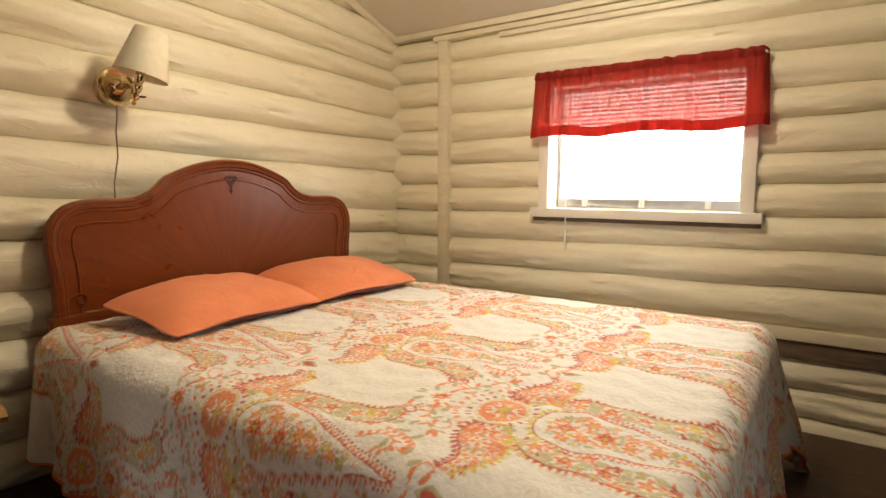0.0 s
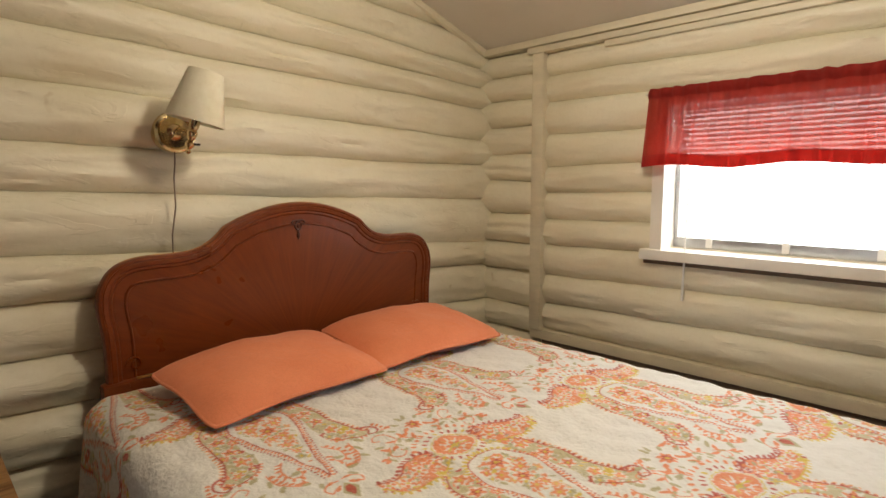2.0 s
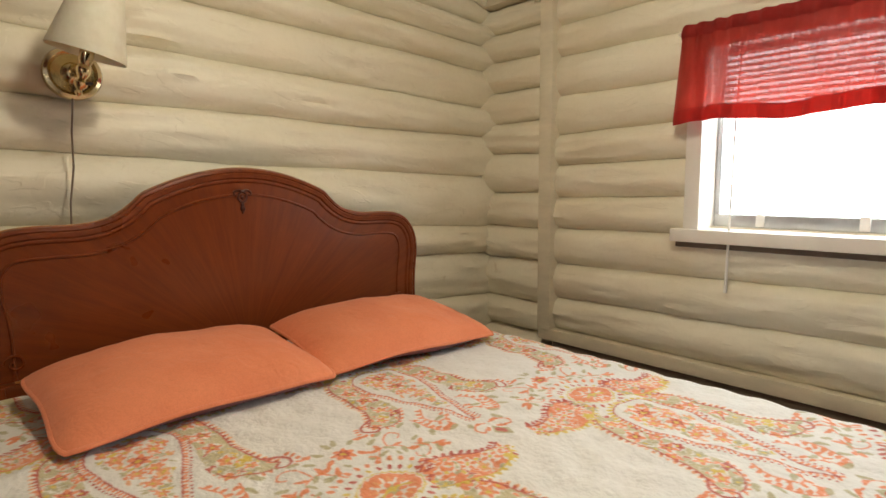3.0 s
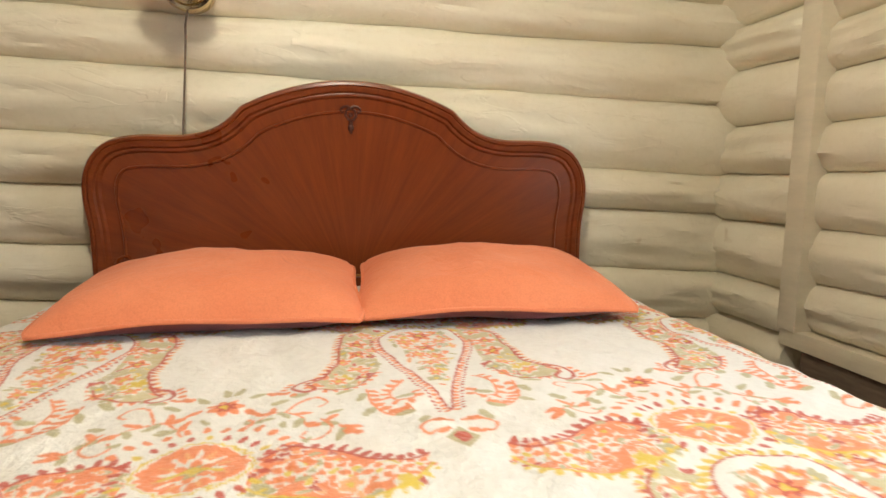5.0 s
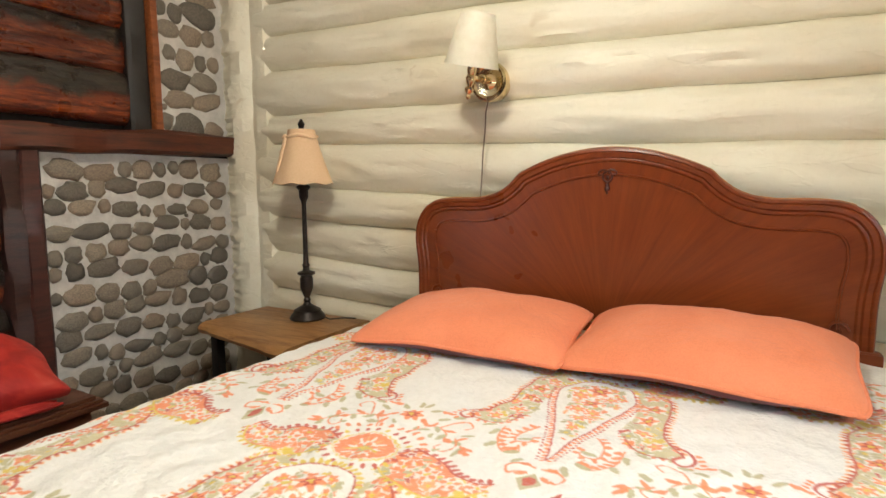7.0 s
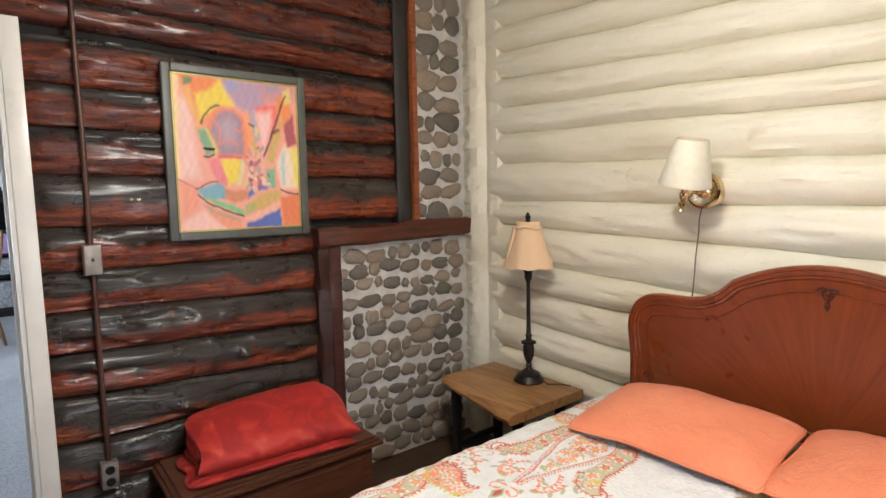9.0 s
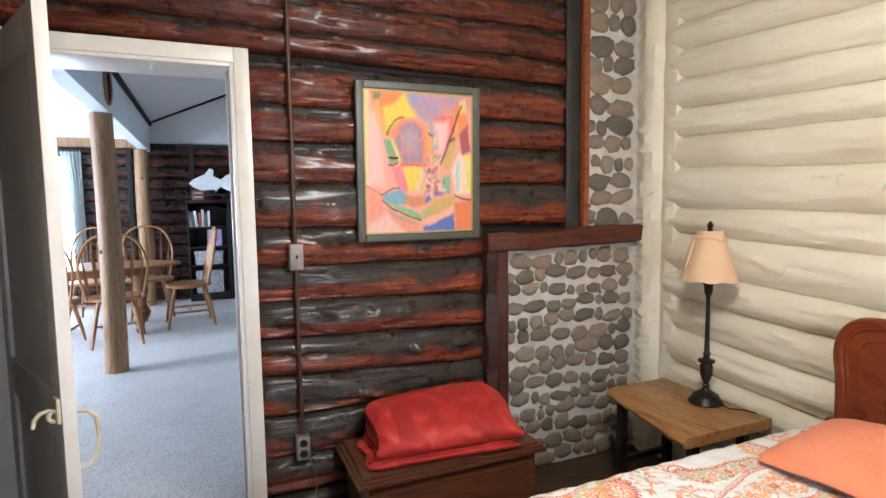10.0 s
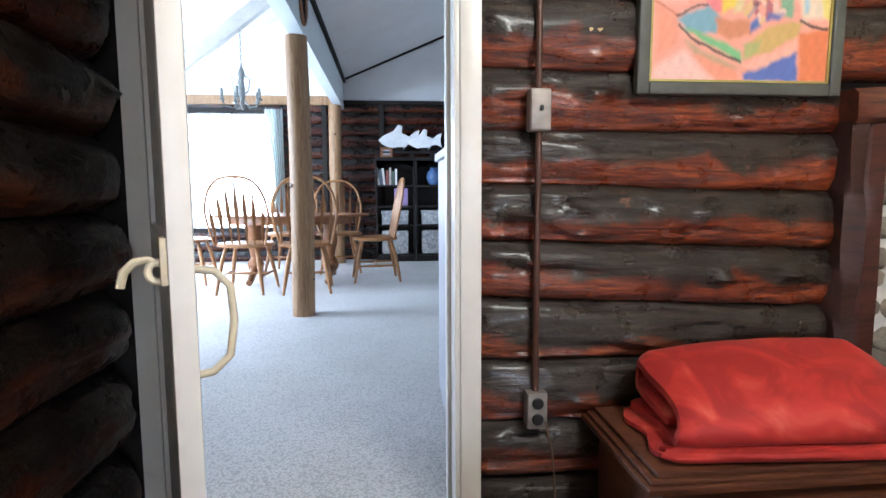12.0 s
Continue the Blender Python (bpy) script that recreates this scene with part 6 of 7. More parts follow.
for i in range(14):
    z0, z1 = i * 0.168, i * 0.168 + 0.168
    runs = [(FX0, WA0 - 0.05), (WA1 + 0.05, FX1)] if WB0 - 0.05 < (z0 + z1) / 2 < WB1 - 0.02 else [(FX0, FX1)]
    for x0, x1 in runs:
        log(wall_far, (x0, FY), 0, x1 - x0, (z0, z0), (z1, z1), 0.07, M_CHARCOAL_SHADED, 400 + i, 1.2, 0.12)
for x in (0.985, 0.15):
    part("trim_post", boxes(((x - 0.035, FY + 0.03, 0.0), (x + 0.035, FY + 0.10, 2.30), 0.006)), M_GAP, wall_far)
M_PINE = wood("peeled_pine_pole", (0.22, 0.11, 0.045), (0.46, 0.29, 0.15), 0.5, (9, 9, 1), 5, 0.3)
part("plate", boxes(((0.85, FY + 0.02, 2.27), (FX1, FY + 0.12, 2.40), 0.02)), M_PINE, wall_far, "brown wall plate")
shell("far_gable", (FX0 - 0.2, FY - 0.2, 2.345), (FX1 + 0.2, FY + 0.012, 4.6), M_FARCEIL, "white boarded gable above the logs", "wall")
part("gable_foot", boxes(((FX0, FY + 0.012, 2.30), (0.84, FY + 0.10, 2.345), 0.006)), M_GAP, wall_far)
window_2 = structure("window_2", boxes(((WA0 - 0.05, FY - 0.1, WB0 - 0.06), (WA0 + 0.03, FY + 0.09, WB1 + 0.06), 0.006), ((WA1 - 0.03, FY - 0.1, WB0 - 0.06), (WA1 + 0.05, FY + 0.09, WB1 + 0.06), 0.006),
                                       ((WA0 + 0.03, FY - 0.1, WB1 - 0.02), (WA1 - 0.03, FY + 0.09, WB1 + 0.06), 0.006)), M_GAP, "wide dark-framed window, bright with daylight", "window")
part("window_sill", boxes(((WA0 - 0.06, FY - 0.1, WB0 - 0.05), (WA1 + 0.06, FY + 0.12, WB0), 0.006)), M_GAP, window_2)
for x in (2.30, 2.93):
    part("mullion", boxes(((x - 0.02, FY - 0.08, WB0), (x + 0.02, FY + 0.02, WB1 - 0.02), 0.004)), M_WHITE, window_2)
for x0, x1 in ((WA0 + 0.03, 2.28), (2.32, 2.91), (2.95, WA1 - 0.03)):
    ob = part("pane", boxes(((x0, FY - 0.055, WB0), (x1, FY - 0.05, WB1 - 0.02))), M_GLASS, window_2, "", False)
    ob.visible_shadow = False
# side wall with the unseen window that lights the carpet
shell("wall_side", (FX1, FY - 0.2, 0), (FX1 + 0.2, -4.7, 3.0), M_FARCEIL, "plain white side wall of the dining room")
shell("wall_side_near", (FX1, -2.3, 0), (FX1 + 0.2, -0.3, 3.0), M_FARCEIL, "plain white side wall near the bedroom")
shell("wall_side_low", (FX1, -4.7, 0), (FX1 + 0.2, -2.3, 0.6), M_FARCEIL, "plain white wall under the side window")
shell("wall_side_high", (FX1, -4.7, 2.2), (FX1 + 0.2, -2.3, 3.0), M_FARCEIL, "plain white wall over the side window")
shell("wall_west_far", (FX0 - 0.2, FY - 0.2, 0), (FX0, -0.4, 4.6), M_FARCEIL, "plain white west wall of the dining room")
shell("wall_near_far", (XE + 0.24, -0.56, 0), (FX1 + 0.2, -0.36, 4.0), M_GAP, "dark wall beside the bedroom")
shell("wall_over_far", (FX0 - 0.2, -0.56, 3.35), (FX1 + 0.2, -0.44, 4.8), M_FARCEIL, "white wall above the log partition")
shell("wall_west_near", (FX0 - 0.2, -0.56, 0), (XH - 0.15, -0.42, 3.4), M_GAP, "dark log partition past the chimney")


def slab(name, x0, z0, x1, z1, label):
    bm = bmesh.new()
    vs = [bm.verts.new((x, y, z + d)) for d in (0, 0.1) for x, z in ((x0, z0), (x1, z1)) for y in (FY - 0.2, -0.44)]
    for f in ((0, 1, 3, 2), (4, 6, 7, 5), (0, 4, 5, 1), (1, 5, 7, 3), (3, 7, 6, 2), (2, 6, 4, 0)):
        bm.faces.new([vs[i] for i in f])
    return structure(name, bm, M_FARCEIL, label, "ceiling", False)


slab("far_ceiling", 0.74, 2.64, FX0 - 0.2, 4.36, "sloping white boarded ceiling over the dining room")
slab("far_ceiling_bay", FX1 + 0.2, 2.42, 0.76, 3.75, "sloping white ceiling over the dining bay")
M_BLUEWHITE = plain("pale_blue_white_paint", (0.70, 0.76, 0.78), 0.6, 0, 0.04, 4, 0.1)
shell("far_beam", (0.70, FY, 2.225), (0.82, -0.56, 3.75), M_BLUEWHITE, "pale painted boxed beam on log posts", "beam")
structure("trim_beam", boxes(((0.665, FY + 0.02, 2.605), (0.698, -0.58, 2.655), 0.004)), M_GAP, "dark strip along the beam", "trim")
bm = bmesh.new()
tube(bm, [(0.69, FY + 0.03, 2.665), (-1.1, FY + 0.03, 3.44), (FX0, FY + 0.03, 4.27)], 0.03, 6)
structure("trim_gable", bm, M_GAP, "dark strip along the sloping gable", "trim")
bm = bmesh.new()
box(bm, (-1.6, -0.05, -0.07), (1.1, 0.05, 0.07), 0.006, 2, pose(1.69, -4.95, 2.70, 0, 38, 0))
structure("far_rafter", bm, plain("white_rafter", (0.42, 0.40, 0.36), 0.6, 0, 0.1, 8, 0.2), "whitewashed rafter that carries the chandelier", "beam")

for x, y, h in ((0.770, -3.40, 2.225), (0.795, -6.85, 2.225)):
    ob = thing("log_post", "peeled pine log post standing on the carpet", "post", (x, y, 0), "log posts")
    bm = bmesh.new()
    lathe(bm, [(0.094 + 0.004 * noise.noise(Vector((k * 0.9, y, 0))) - 0.006 * k / 14, h * k / 14) for k in range(15)], 20)
    for v in bm.verts:
        v.co.x += 0.008 * math.sin(v.co.z * 1.6 + y)
    part("pole", bm, M_PINE, ob)
    for k in range(5):
        a, z = k * 2.1 + y, 0.3 + 0.38 * k
        bm = bmesh.new()
        lathe(bm, [(0.018, 0.0), (0.014, 0.006), (0.004, 0.008)], 10, pose(0.090 * math.cos(a), 0.090 * math.sin(a), z, 0, 90, math.degrees(a)))
        part("knot", bm, wood("knot", (0.07, 0.03, 0.012), (0.16, 0.07, 0.03)), ob)

# curtain beside the far window
far_curtain = thing("curtain", "pale gathered curtain beside the far window", "curtain", (1.66, FY + 0.14, 0))
bm = bmesh.new()
cols = []
for i in range(61):
    s = i / 60
    cols.append([bm.verts.new((-0.10 + 0.26 * s * (1 - 0.45 * math.sin(z / 2.2 * 3.14)), 0.025 * math.sin(s * 38) + 0.01, z)) for z in [0.42 + 0.12 * k for k in range(16)]])
for a, b in zip(cols, cols[1:]):
    for k in range(15):
        bm.faces.new((a[k], b[k], b[k + 1], a[k + 1]))
bmesh.ops.solidify(bm, geom=bm.faces[:], thickness=0.002)
part("panel", bm, plain("pale_green_white_cotton", (0.66, 0.70, 0.68), 0.8, 0, 0.08, 20, 0.2), far_curtain)
bm = bmesh.new()
tube(bm, [(-0.15, 0.02, 2.21), (0.25, 0.02, 2.21)], 0.01, 8)
part("rod", bm, M_IRON, far_curtain)

# ---- dining table and chairs ----
M_OAK = wood("golden_oak", (0.20, 0.082, 0.026), (0.46, 0.23, 0.085), 0.38, (9, 9, 1), 6, 0.1)
M_OAKDARK = wood("brown_oak_top", (0.15, 0.058, 0.022), (0.34, 0.15, 0.06), 0.3, (1, 9, 9), 5, 0.1)
dt = thing("dining_table", "oval brown oak pedestal dining table", "table", (1.16, -5.25, 0))
bm = bmesh.new()
lathe(bm, [(0.40, 0.735), (0.492, 0.740), (0.50, 0.752), (0.492, 0.764), (0.40, 0.768)], 48)
for v in bm.verts:
    v.co.x *= 1.74
part("tabletop", bm, M_OAKDARK, dt)
bm = bmesh.new()
lathe(bm, [(0.34, 0.66), (0.36, 0.66), (0.36, 0.735), (0.34, 0.735)], 40, cap=False)
for v in bm.verts:
    v.co.x *= 1.9
part("apron", bm, M_OAKDARK, dt)
for x in (-0.42, 0.42):
    bm = bmesh.new()
    lathe(bm, [(0.05, 0.10), (0.085, 0.14), (0.095, 0.20), (0.05, 0.28), (0.06, 0.34), (0.085, 0.46), (0.07, 0.60), (0.10, 0.67)], 20, pose(x, 0, 0))
    ped = part("pedestal", bm, M_OAKDARK, dt, "turned pedestal")
    for s in (-1, 1):
        bm = bmesh.new()
        tube(bm, [(x, 0, 0.17), (x, s * 0.14, 0.13), (x, s * 0.26, 0.06), (x, s * 0.34, 0.035)], [0.045, 0.045, 0.040, 0.034], 10)
        part("foot", bm, M_OAKDARK, ped)

chair = thing("dining_chair", "golden oak Windsor chair with arrow-back spindles", "chair", (0, 0, 0), "chairs round the dining table")
bm = bmesh.new()
lathe(bm, [(0.20, 0.438), (0.235, 0.445), (0.24, 0.462), (0.225, 0.476), (0.12, 0.470), (0.02, 0.466)], 28)
for v in bm.verts:
    v.co.x *= 1.14
part("seat", bm, M_OAK, chair)
for x, y in ((-0.15, 0.15), (0.15, 0.15), (-0.14, -0.15), (0.14, -0.15)):
    bm = bmesh.new()
    tube(bm, [(x, y, 0.445), (x * 1.22, y * 1.25, 0.30), (x * 1.40, y * 1.45, 0.14), (x * 1.55, y * 1.60, 0.0)], [0.015, 0.021, 0.018, 0.012], 10)
    part("leg", bm, M_OAK, chair)
for x in (-1, 1):
    bm = bmesh.new()
    tube(bm, [(x * 0.20, 0.21, 0.175), (x * 0.20, 0, 0.175), (x * 0.19, -0.21, 0.175)], [0.009, 0.014, 0.009], 8)
    part("stretcher", bm, M_OAK, chair)
bm = bmesh.new()
tube(bm, [(-0.20, 0, 0.175), (0, 0, 0.175), (0.20, 0, 0.175)], [0.009, 0.014, 0.009], 8)
part("stretcher", bm, M_OAK, chair)


def hoop(s):
    """The bent back: s from -1 to 1 round the arch; the chair faces local +y."""
    a = (s + 1) / 2 * math.pi
    x = -0.300 * math.copysign(abs(math.cos(a)) ** 0.72, math.cos(a))
    h = 0.63 * math.sin(a) ** 0.62
    return (x * (0.78 + 0.22 * min(1, h / 0.30)), -0.175 - 0.20 * h, 0.466 + h)


bm = bmesh.new()
tube(bm, [hoop(-1 + 2 * k / 36) for k in range(37)], 0.0125, 8)
part("hoop", bm, M_OAK, chair)
for k in range(7):
    x = (k - 3) * 0.070
    xt = (k - 3) * 0.083
    s = max(-1, min(1, xt / 0.300))
    top = 0.62 * (1 - abs(s) ** 2.6) ** 0.45
    bm = bmesh.new()
    n = 9
    pts = [(x + (xt - x) * t, -0.175 - 0.20 * top * t, 0.466 + top * t) for t in [j / n for j in range(n + 1)]]
    tube(bm, pts, [0.0075, 0.008, 0.010, 0.015, 0.020, 0.022, 0.018, 0.010, 0.007, 0.006], 6, flat=0.38)
    part("spindle", bm, M_OAK, chair)
chair.matrix_basis = pose(1.52, -4.62, 0, 0, 0, 176) @ Matrix.Diagonal((1.06, 1.06, 1.06, 1))
for x, y, turn in ((0.905, -4.58, 186), (0.70, -5.98, 8), (1.33, -6.02, -6), (0.22, -5.22, -84), (2.32, -5.25, 92)):
    copy_thing(chair, pose(x, y, 0, 0, 0, turn))

# ---- bookshelves ----
M_BLACK = plain("black_stained_wood", (0.016, 0.013, 0.012), 0.4, 0, 0.3, 15, 0.2)
M_DAMASK, dnt, db = nodes_of("grey_damask_paper")
dv = add(dnt, "ShaderNodeTexVoronoi", Scale=26.0)
dnt.links.new(coords(dnt, (1, 1, 1)), dv.inputs["Vector"])
dnt.links.new(ramp(dnt, dv.outputs["Distance"], [(0.25, (0.72, 0.72, 0.72)), (0.38, (0.30, 0.30, 0.31)), (0.5, (0.66, 0.66, 0.66)), (0.62, (0.36, 0.36, 0.37))]), db.inputs["Base Color"])
for n_, x in enumerate((-0.035, -0.615)):
    bc = thing("bookcase", "black arched bookcase holding books and patterned boxes", "bookcase", (x, -7.03, 0), "bookcases")
    for s in (-1, 1):
        part("side", boxes(((s * 0.275 - 0.012, -0.14, 0), (s * 0.275 + 0.012, 0.15, 1.48), 0.003)), M_BLACK, bc)
    for z in (0.10, 0.53, 0.80, 1.10, 1.475):
        part("shelf", boxes(((-0.262, -0.13, z - 0.012), (0.262, 0.145, z + 0.012), 0.002)), M_BLACK, bc)
    part("top", boxes(((-0.295, -0.145, 1.488), (0.295, 0.165, 1.512), 0.005)), M_BLACK, bc)
    part("back", boxes(((-0.262, -0.145, 0.0), (0.262, -0.135, 1.46))), M_BLACK, bc, "", False)
    part("plinth", boxes(((-0.262, 0.12, 0.0), (0.262, 0.145, 0.086), 0.002)), M_BLACK, bc)
    bm = bmesh.new()
    arch = [(-0.262, 1.46), (-0.262, 1.36)] + [(-0.262 + 0.524 * k / 14, 1.36 + 0.075 * math.sin(math.pi * k / 14)) for k in range(1, 14)] + [(0.262, 1.36), (0.262, 1.46)]
    f0 = bm.faces.new([bm.verts.new((a, 0.13, b)) for a, b in arch])
    bmesh.ops.solidify(bm, geom=[f0], thickness=0.015)
    part("arch", bm, M_BLACK, bc)
    for z0, z1 in ((0.114, 0.42), (0.543, 0.66), (0.66, 0.76)):
        if z0 < 0.66:
            bx = thing("storage_box", "grey and white patterned storage box on a shelf", "storage box", (x + 0.01, -7.02, z0), "storage boxes")
            part("body", boxes(((-0.19, -0.10, 0.0), (0.19, 0.115, (0.335 if z0 < 0.2 else 0.15)), 0.004)), M_DAMASK, bx)
            if z0 > 0.5:
                part("lid", boxes(((-0.20, -0.11, 0.152), (0.20, 0.125, 0.20), 0.004)), M_DAMASK, bx)
BOOKS = [((0.62, 0.60, 0.55), 0.25), ((0.10, 0.12, 0.16), 0.22), ((0.66, 0.64, 0.60), 0.24), ((0.30, 0.10, 0.08), 0.21), ((0.55, 0.52, 0.45), 0.25), ((0.13, 0.18, 0.14), 0.20), ((0.70, 0.69, 0.66), 0.23)]
for k, (c, h) in enumerate(BOOKS):
    bk = thing("book", "upright hardback book on the bookcase shelf", "book", pose(0.205 - 0.042 * k, -6.98, 1.113, 0, 6 if k < 3 else 0, 0), "books on the shelf")
    part("cover", boxes(((-0.016, -0.10, 0), (-0.0135, 0.08, h)), ((0.0135, -0.10, 0), (0.016, 0.08, h)), ((-0.0135, 0.077, 0), (0.0135, 0.08, h))), plain("book_cloth", c, 0.6), bk, "", False)
    part("pages", boxes(((-0.013, -0.095, 0.004), (0.013, 0.076, h - 0.004))), M_BLIND, bk, "", False)
ob = thing("picture_card", "small lilac picture card leaning on the shelf", "card", (-0.115, -6.96, 0.813))
part("card", boxes(((-0.10, 0, 0), (0.10, 0.012, 0.25), 0.002)), plain("lilac_card", (0.46, 0.34, 0.58), 0.5), ob)
ob = thing("blue_vase", "round blue glass vase in the bookcase", "vase", (-0.60, -6.99, 1.113))
bm = bmesh.new()
lathe(bm, [(0.05, 0.0), (0.09, 0.04), (0.11, 0.11), (0.095, 0.18), (0.05, 0.225), (0.06, 0.25)], 20)
part("body", bm, plain("blue_glaze", (0.10, 0.18, 0.36), 0.2), ob)


def white_fish(x, y, z, size, turn):
    ob = thing("fish_ornament", "flat white carved fish ornament on a stand", "ornament", pose(x, y, z, 0, 0, turn), "fish ornaments")
    half = [(-0.50, 0.0), (-0.40, 0.10), (-0.22, 0.19), (-0.14, 0.22), (-0.02, 0.38), (0.08, 0.34), (0.06, 0.18), (0.24, 0.10), (0.36, 0.20), (0.50, 0.26), (0.46, 0.04), (0.50, -0.16), (0.36, -0.08), (0.20, -0.10), (0.10, -0.24), (0.00, -0.16), (-0.22, -0.18), (-0.40, -0.10)]
    bm = bmesh.new()
    f = bm.faces.new([bm.verts.new((-a * size, 0, b * size + 0.26 * size)) for a, b in half])
    r = bmesh.ops.extrude_face_region(bm, geom=[f])
    bmesh.ops.translate(bm, vec=(0, 0.03, 0), verts=[v for v in r["geom"] if isinstance(v, bmesh.types.BMVert)])
    bmesh.ops.bevel(bm, geom=bm.edges[:], offset=0.006, segments=1, affect="EDGES")
    part("body", bm, plain("white_painted_wood", (0.80, 0.82, 0.82), 0.5, 0, 0.08, 15, 0.3), ob)
    part("foot", boxes(((-0.05, -0.02, 0.0), (0.05, 0.05, 0.10 * size), 0.003)), M_BLACK, ob)


white_fish(-0.10, -7.02, 1.60, 0.60, 4)
white_fish(-0.47, -6.98, 1.60, 0.50, -6)
part_stand = thing("display_plank", "dark narrow plank carrying the fish ornaments", "plank", (-0.28, -7.0, 1.512))
part("plank", boxes(((-0.42, -0.06, 0.058), (0.42, 0.08, 0.088), 0.004)), M_BLACK, part_stand)
for x in (-0.30, 0.0, 0.30):
    part("foot", boxes(((x - 0.03, -0.04, 0.0), (x + 0.03, 0.06, 0.058), 0.003)), M_BLACK, part_stand)
for x in (0.085, -0.82):
    pf = thing("framed_photo", "small brown wooden picture frame standing up", "picture frame", pose(x, -6.94, 1.512, -8, 0, 0), "small frames")
    part("frame", boxes(((-0.085, 0, 0), (-0.055, 0.015, 0.14), 0.003), ((0.055, 0, 0), (0.085, 0.015, 0.14), 0.003), ((-0.055, 0, 0), (0.055, 0.015, 0.03), 0.003), ((-0.055, 0, 0.11), (0.055, 0.015, 0.14), 0.003)), M_OAKDARK, pf)
    part("photo", boxes(((-0.056, 0.002, 0.028), (0.056, 0.008, 0.112))), plain("grey_print", (0.42, 0.43, 0.45), 0.4, 0, 0.4, 30), pf, "", False)

# ---- chandelier, oval plaque, cabinet by the door ----
ch = thing("chandelier", "small wrought-iron chandelier with candle arms", "chandelier", (1.58, -4.95, 1.88))
M_PALEIRON = plain("grey_green_iron", (0.16, 0.17, 0.16), 0.5, 0.4, 0.3, 25, 0.2)
bm = bmesh.new()
lathe(bm, [(0.010, 0.0), (0.028, 0.02), (0.012, 0.05), (0.026, 0.10), (0.034, 0.20), (0.020, 0.30), (0.036, 0.38), (0.012, 0.44), (0.006, 0.48)], 14)
part("stem", bm, M_PALEIRON, ch)
bm = bmesh.new()
for k in range(9):
    tube(bm, [(0.012 * math.cos(a), 0.012 * math.sin(a) * (k % 2), 0.50 + 0.036 * k + 0.022 * math.sin(a)) if k % 2 == 0 else (0, 0.012 * math.cos(a), 0.50 + 0.036 * k + 0.022 * math.sin(a)) for a in [2 * math.pi * j / 8 for j in range(8)]], 0.0035, 5, True)
part("chain", bm, M_PALEIRON, ch)
for k in range(5):
    a = k * 2 * math.pi / 5 + 0.3
    c, s = math.cos(a), math.sin(a)
    bm = bmesh.new()
    tube(bm, [(0.02 * c, 0.02 * s, 0.10), (0.09 * c, 0.09 * s, 0.02), (0.17 * c, 0.17 * s, 0.03), (0.20 * c, 0.20 * s, 0.09)], 0.007, 8)
    tube(bm, [(0.02 * c, 0.02 * s, 0.36), (0.10 * c, 0.10 * s, 0.32), (0.08 * c, 0.08 * s, 0.20), (0.03 * c, 0.03 * s, 0.16)], 0.005, 6)
    arm = part("arm", bm, M_PALEIRON, ch)
    bm = bmesh.new()
    lathe(bm, [(0.014, 0.085), (0.034, 0.095), (0.020, 0.105), (0.016, 0.115), (0.016, 0.20), (0.006, 0.215)], 12, pose(0.20 * c, 0.20 * s, 0))
    part("candle", bm, M_PALEIRON, arm)
pl = thing("oval_plaque", "oval dark-framed plaque hung on the beam", "wall plaque", (0.698, -3.28, 2.46))
bm = bmesh.new()
for off, x in ((0.0, 0.0),):
    tube(bm, [(-0.008, 0.15 * math.cos(2 * math.pi * i / 40), 0.17 * math.sin(2 * math.pi * i / 40)) for i in range(40)], 0.016, 8, True)
part("rim", bm, M_OAKDARK, pl)
bm = bmesh.new()
f = bm.faces.new([bm.verts.new((-0.006, 0.145 * math.cos(2 * math.pi * i / 40), 0.165 * math.sin(2 * math.pi * i / 40))) for i in range(40)])
bmesh.ops.solidify(bm, geom=[f], thickness=0.005)
part("face", bm, M_BLUEWHITE, pl, "", False)
cb = thing("cabinet", "grey-painted cabinet standing beside the doorway", "cabinet", (-0.45, -1.15, 0))
M_GREYPAINT = plain("lavender_grey_paint", (0.42, 0.42, 0.46), 0.45, 0, 0.06, 6, 0.1)
part("body", boxes(((-0.29, -0.27, 0.06), (0.28, 0.26, 1.14), 0.004)), M_GREYPAINT, cb)
part("top", boxes(((-0.305, -0.285, 1.141), (0.295, 0.275, 1.175), 0.005)), M_GREYPAINT, cb)
part("plinth", boxes(((-0.28, -0.25, 0.0), (0.27, 0.25, 0.06), 0.003)), M_GREYPAINT, cb)
for k, c in enumerate(((0.62, 0.60, 0.56), (0.20, 0.21, 0.24), (0.66, 0.63, 0.58), (0.28, 0.25, 0.22))):
    mg = thing("magazine", "magazine lying in a stack on the cabinet", "magazine", pose(-0.36 + 0.012 * k, -1.12, 1.1752 + 0.0122 * k, 0, 0, 8 - 5 * k), "magazine stack")
    part("cover", boxes(((-0.11, -0.14, 0.0), (0.11, 0.14, 0.0118), 0.001)), plain("magazine_paper", c, 0.35), mg)

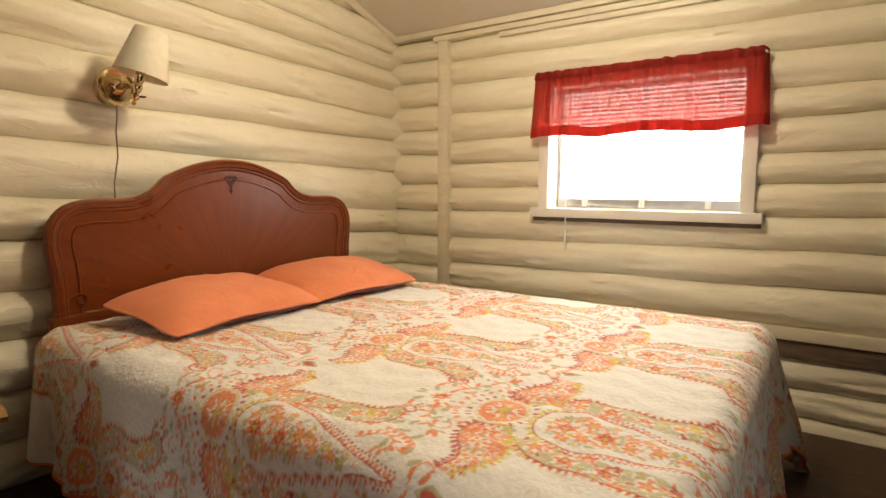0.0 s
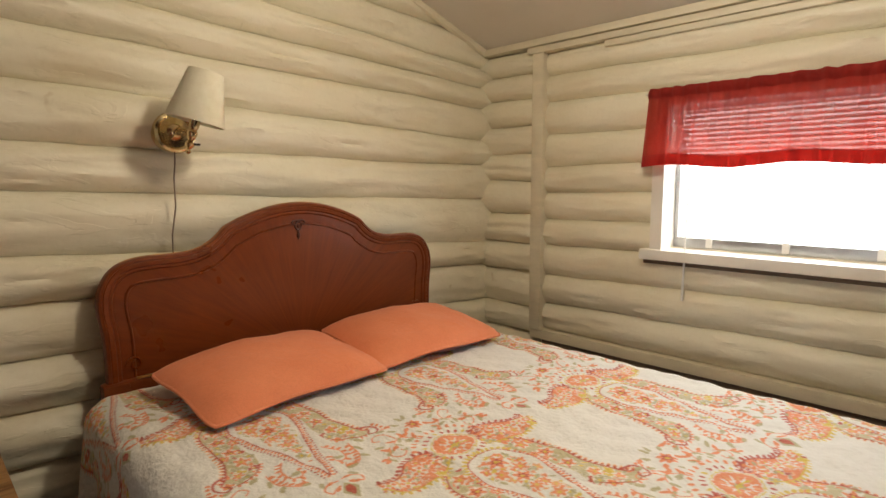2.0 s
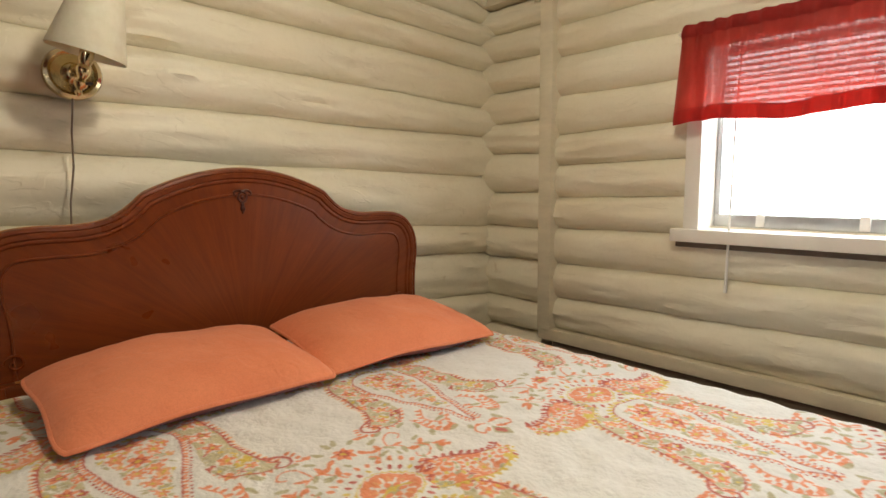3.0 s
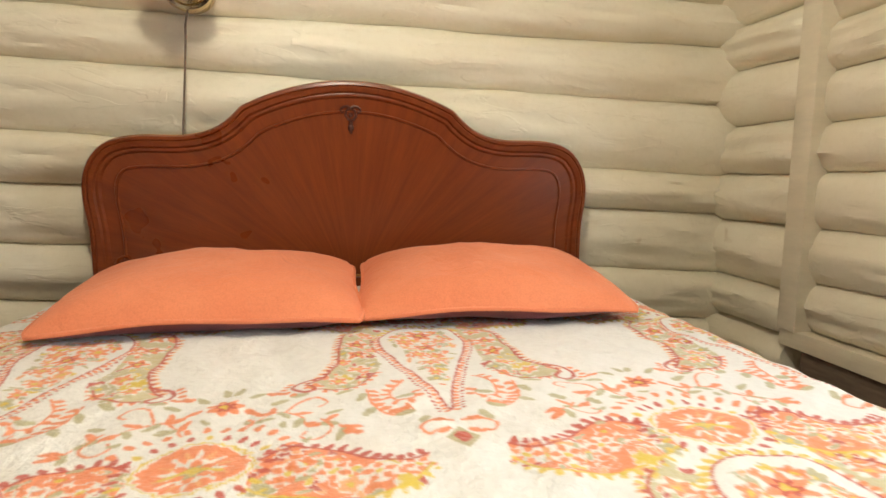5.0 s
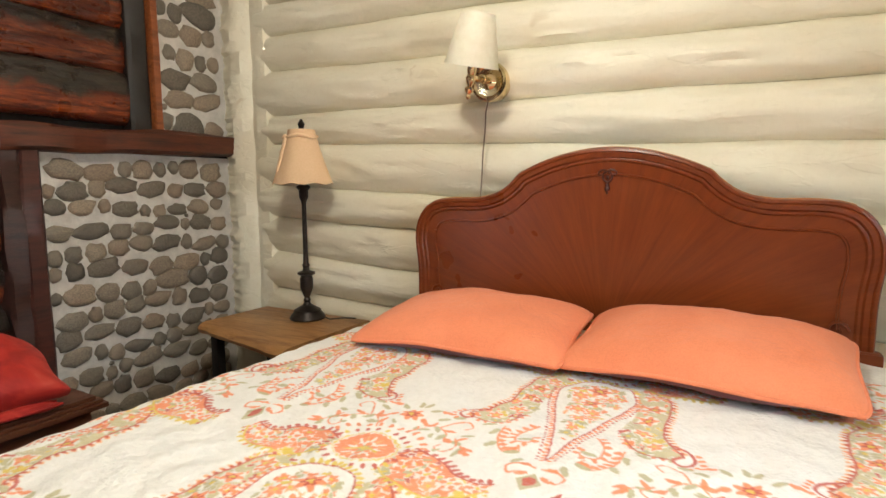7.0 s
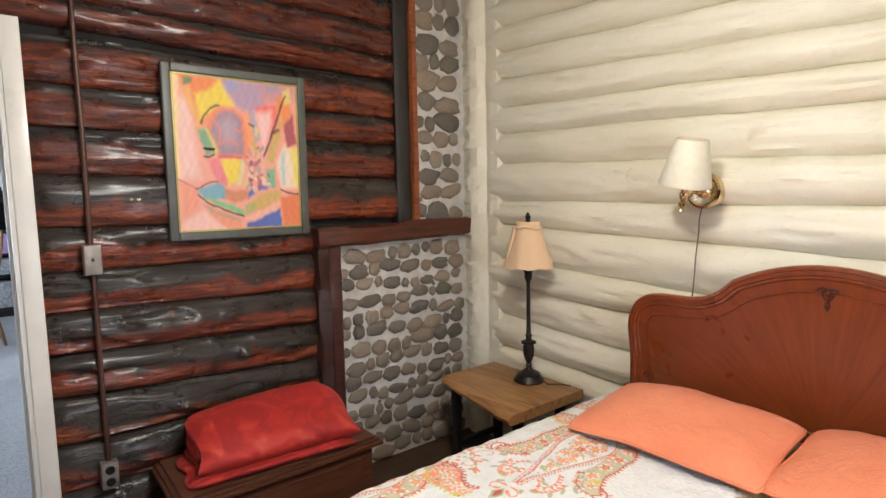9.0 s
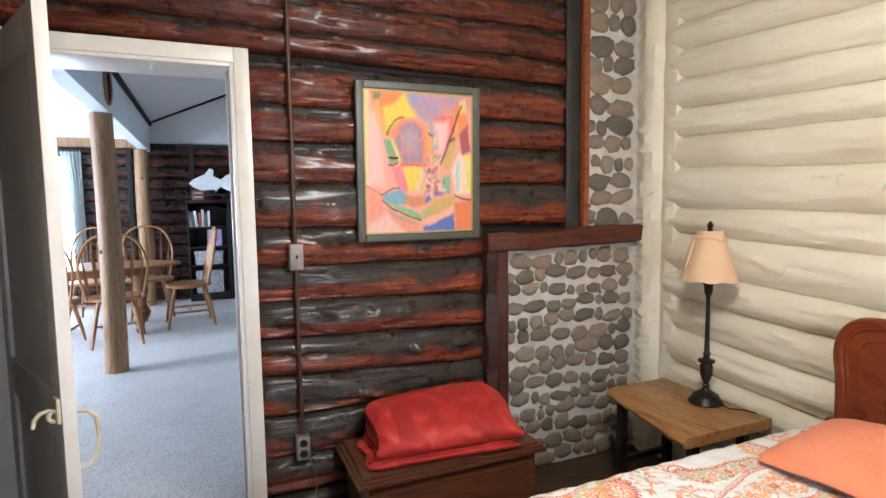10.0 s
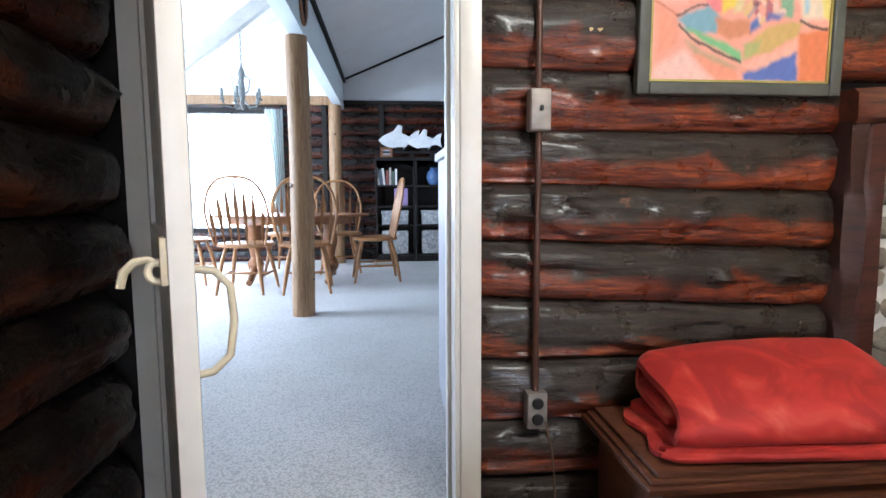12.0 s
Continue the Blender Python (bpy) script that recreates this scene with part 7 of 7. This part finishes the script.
# ---- river stones of the chimney breast ----
M_STONE, tnt, tb = nodes_of("river_stone")
tv = coords(tnt, (1, 1, 1))
t1, t2 = grain(tnt, tv, 9, 4), grain(tnt, tv, 60, 4)
tinfo = tnt.nodes.new("ShaderNodeObjectInfo")
tc_ = ramp(tnt, tinfo.outputs["Random"], [(0.0, (0.16, 0.14, 0.115)), (0.3, (0.25, 0.215, 0.17)), (0.55, (0.30, 0.26, 0.205)), (0.8, (0.34, 0.26, 0.19)), (1.0, (0.40, 0.33, 0.25))])
tc_ = mixed(tnt, "MULTIPLY", 0.9, tc_, ramp(tnt, t1, [(0.3, (0.48, 0.46, 0.45)), (0.7, (1.1, 1.08, 1.05))]))
tc_ = mixed(tnt, "MULTIPLY", 0.5, tc_, ramp(tnt, t2, [(0.3, (0.55, 0.55, 0.55)), (0.6, (1, 1, 1))]))
tnt.links.new(tc_, tb.inputs["Base Color"])
tb.inputs["Roughness"].default_value = 0.6
bumped(tnt, tb, [(t1, 0.3, 0.01), (t2, 0.4, 0.003)])
rnd = random.Random(11)
STONES = []
for k in range(12):
    bm = bmesh.new()
    lobes = [(rnd.uniform(0, 6.28), rnd.uniform(0.015, 0.075), m_) for m_ in (2, 3, 4, 5, 6)]
    rings = []
    n = 14
    for r, y in ((1.0, -0.30), (0.98, 0.20), (0.90, 0.55), (0.70, 0.84), (0.38, 0.97)):
        ring = []
        for i in range(n):
            a = 2 * math.pi * i / n
            q = r * (1 + sum(w * math.cos(m_ * a + p) for p, w, m_ in lobes))
            ca, sa = math.cos(a), math.sin(a)
            ring.append(bm.verts.new((q * math.copysign(abs(ca) ** 0.9, ca), y, q * math.copysign(abs(sa) ** 0.9, sa))))
        rings.append(ring)
    for a, b in zip(rings, rings[1:]):
        for i in range(n):
            bm.faces.new((a[i], a[(i + 1) % n], b[(i + 1) % n], b[i]))
    tip = bm.verts.new((0, 1.0, 0))
    for i in range(n):
        bm.faces.new((rings[-1][i], rings[-1][(i + 1) % n], tip))
    STONES.append(finish("stone", bm, M_STONE))


def lay_stones(x0, x1, z0, z1, course, seed):
    """Sets stones into the mortar in rough, wandering courses, wide ones among small."""
    r = random.Random(seed)
    z = z0 + course * 0.45
    row = 0
    while z < z1 - course * 0.3:
        x = x0 + 0.012 + r.uniform(0, 0.03)
        tall = course * r.uniform(0.85, 1.15)
        while x < x1 - 0.03:
            wide = tall * r.choice((0.65, 0.9, 1.15, 1.3, 1.5, 1.7)) * r.uniform(0.9, 1.1)
            wide = min(wide, x1 - 0.008 - x)
            high = min(tall * r.uniform(0.74, 1.02), wide * 1.2)
            if wide > 0.022:
                mid_x, mid_z = x + wide / 2, z + 0.010 * math.sin(x * 9 + row * 2) + r.uniform(-0.008, 0.008)
                ob = new("stone", STONES[r.randrange(12)])
                ob.parent = chimney
                ob.matrix_basis = pose(mid_x, -0.380, mid_z, 0, r.gauss(0, 7), 0) @ Matrix.Diagonal((wide * 0.58, 0.012 + 0.12 * high + 0.006 * r.random(), high * 0.59, 1))
                if high < tall * 0.72 and r.random() < 0.5:
                    ob = new("stone", STONES[r.randrange(12)])
                    ob.parent = chimney
                    ob.matrix_basis = pose(mid_x + r.uniform(-0.01, 0.01), -0.380, mid_z + tall * 0.55, 0, r.gauss(0, 10), 0) @ Matrix.Diagonal((wide * 0.26, 0.013, tall * 0.14, 1))
            x += wide + r.uniform(0.008, 0.018)
        z += tall * 0.5 + course * 0.5 + r.uniform(0.004, 0.010)
        row += 1


lay_stones(-2.250, -1.408, 0.01, 1.185, 0.078, 3)
lay_stones(-2.250, -1.905, 1.295, 2.95, 0.098, 8)
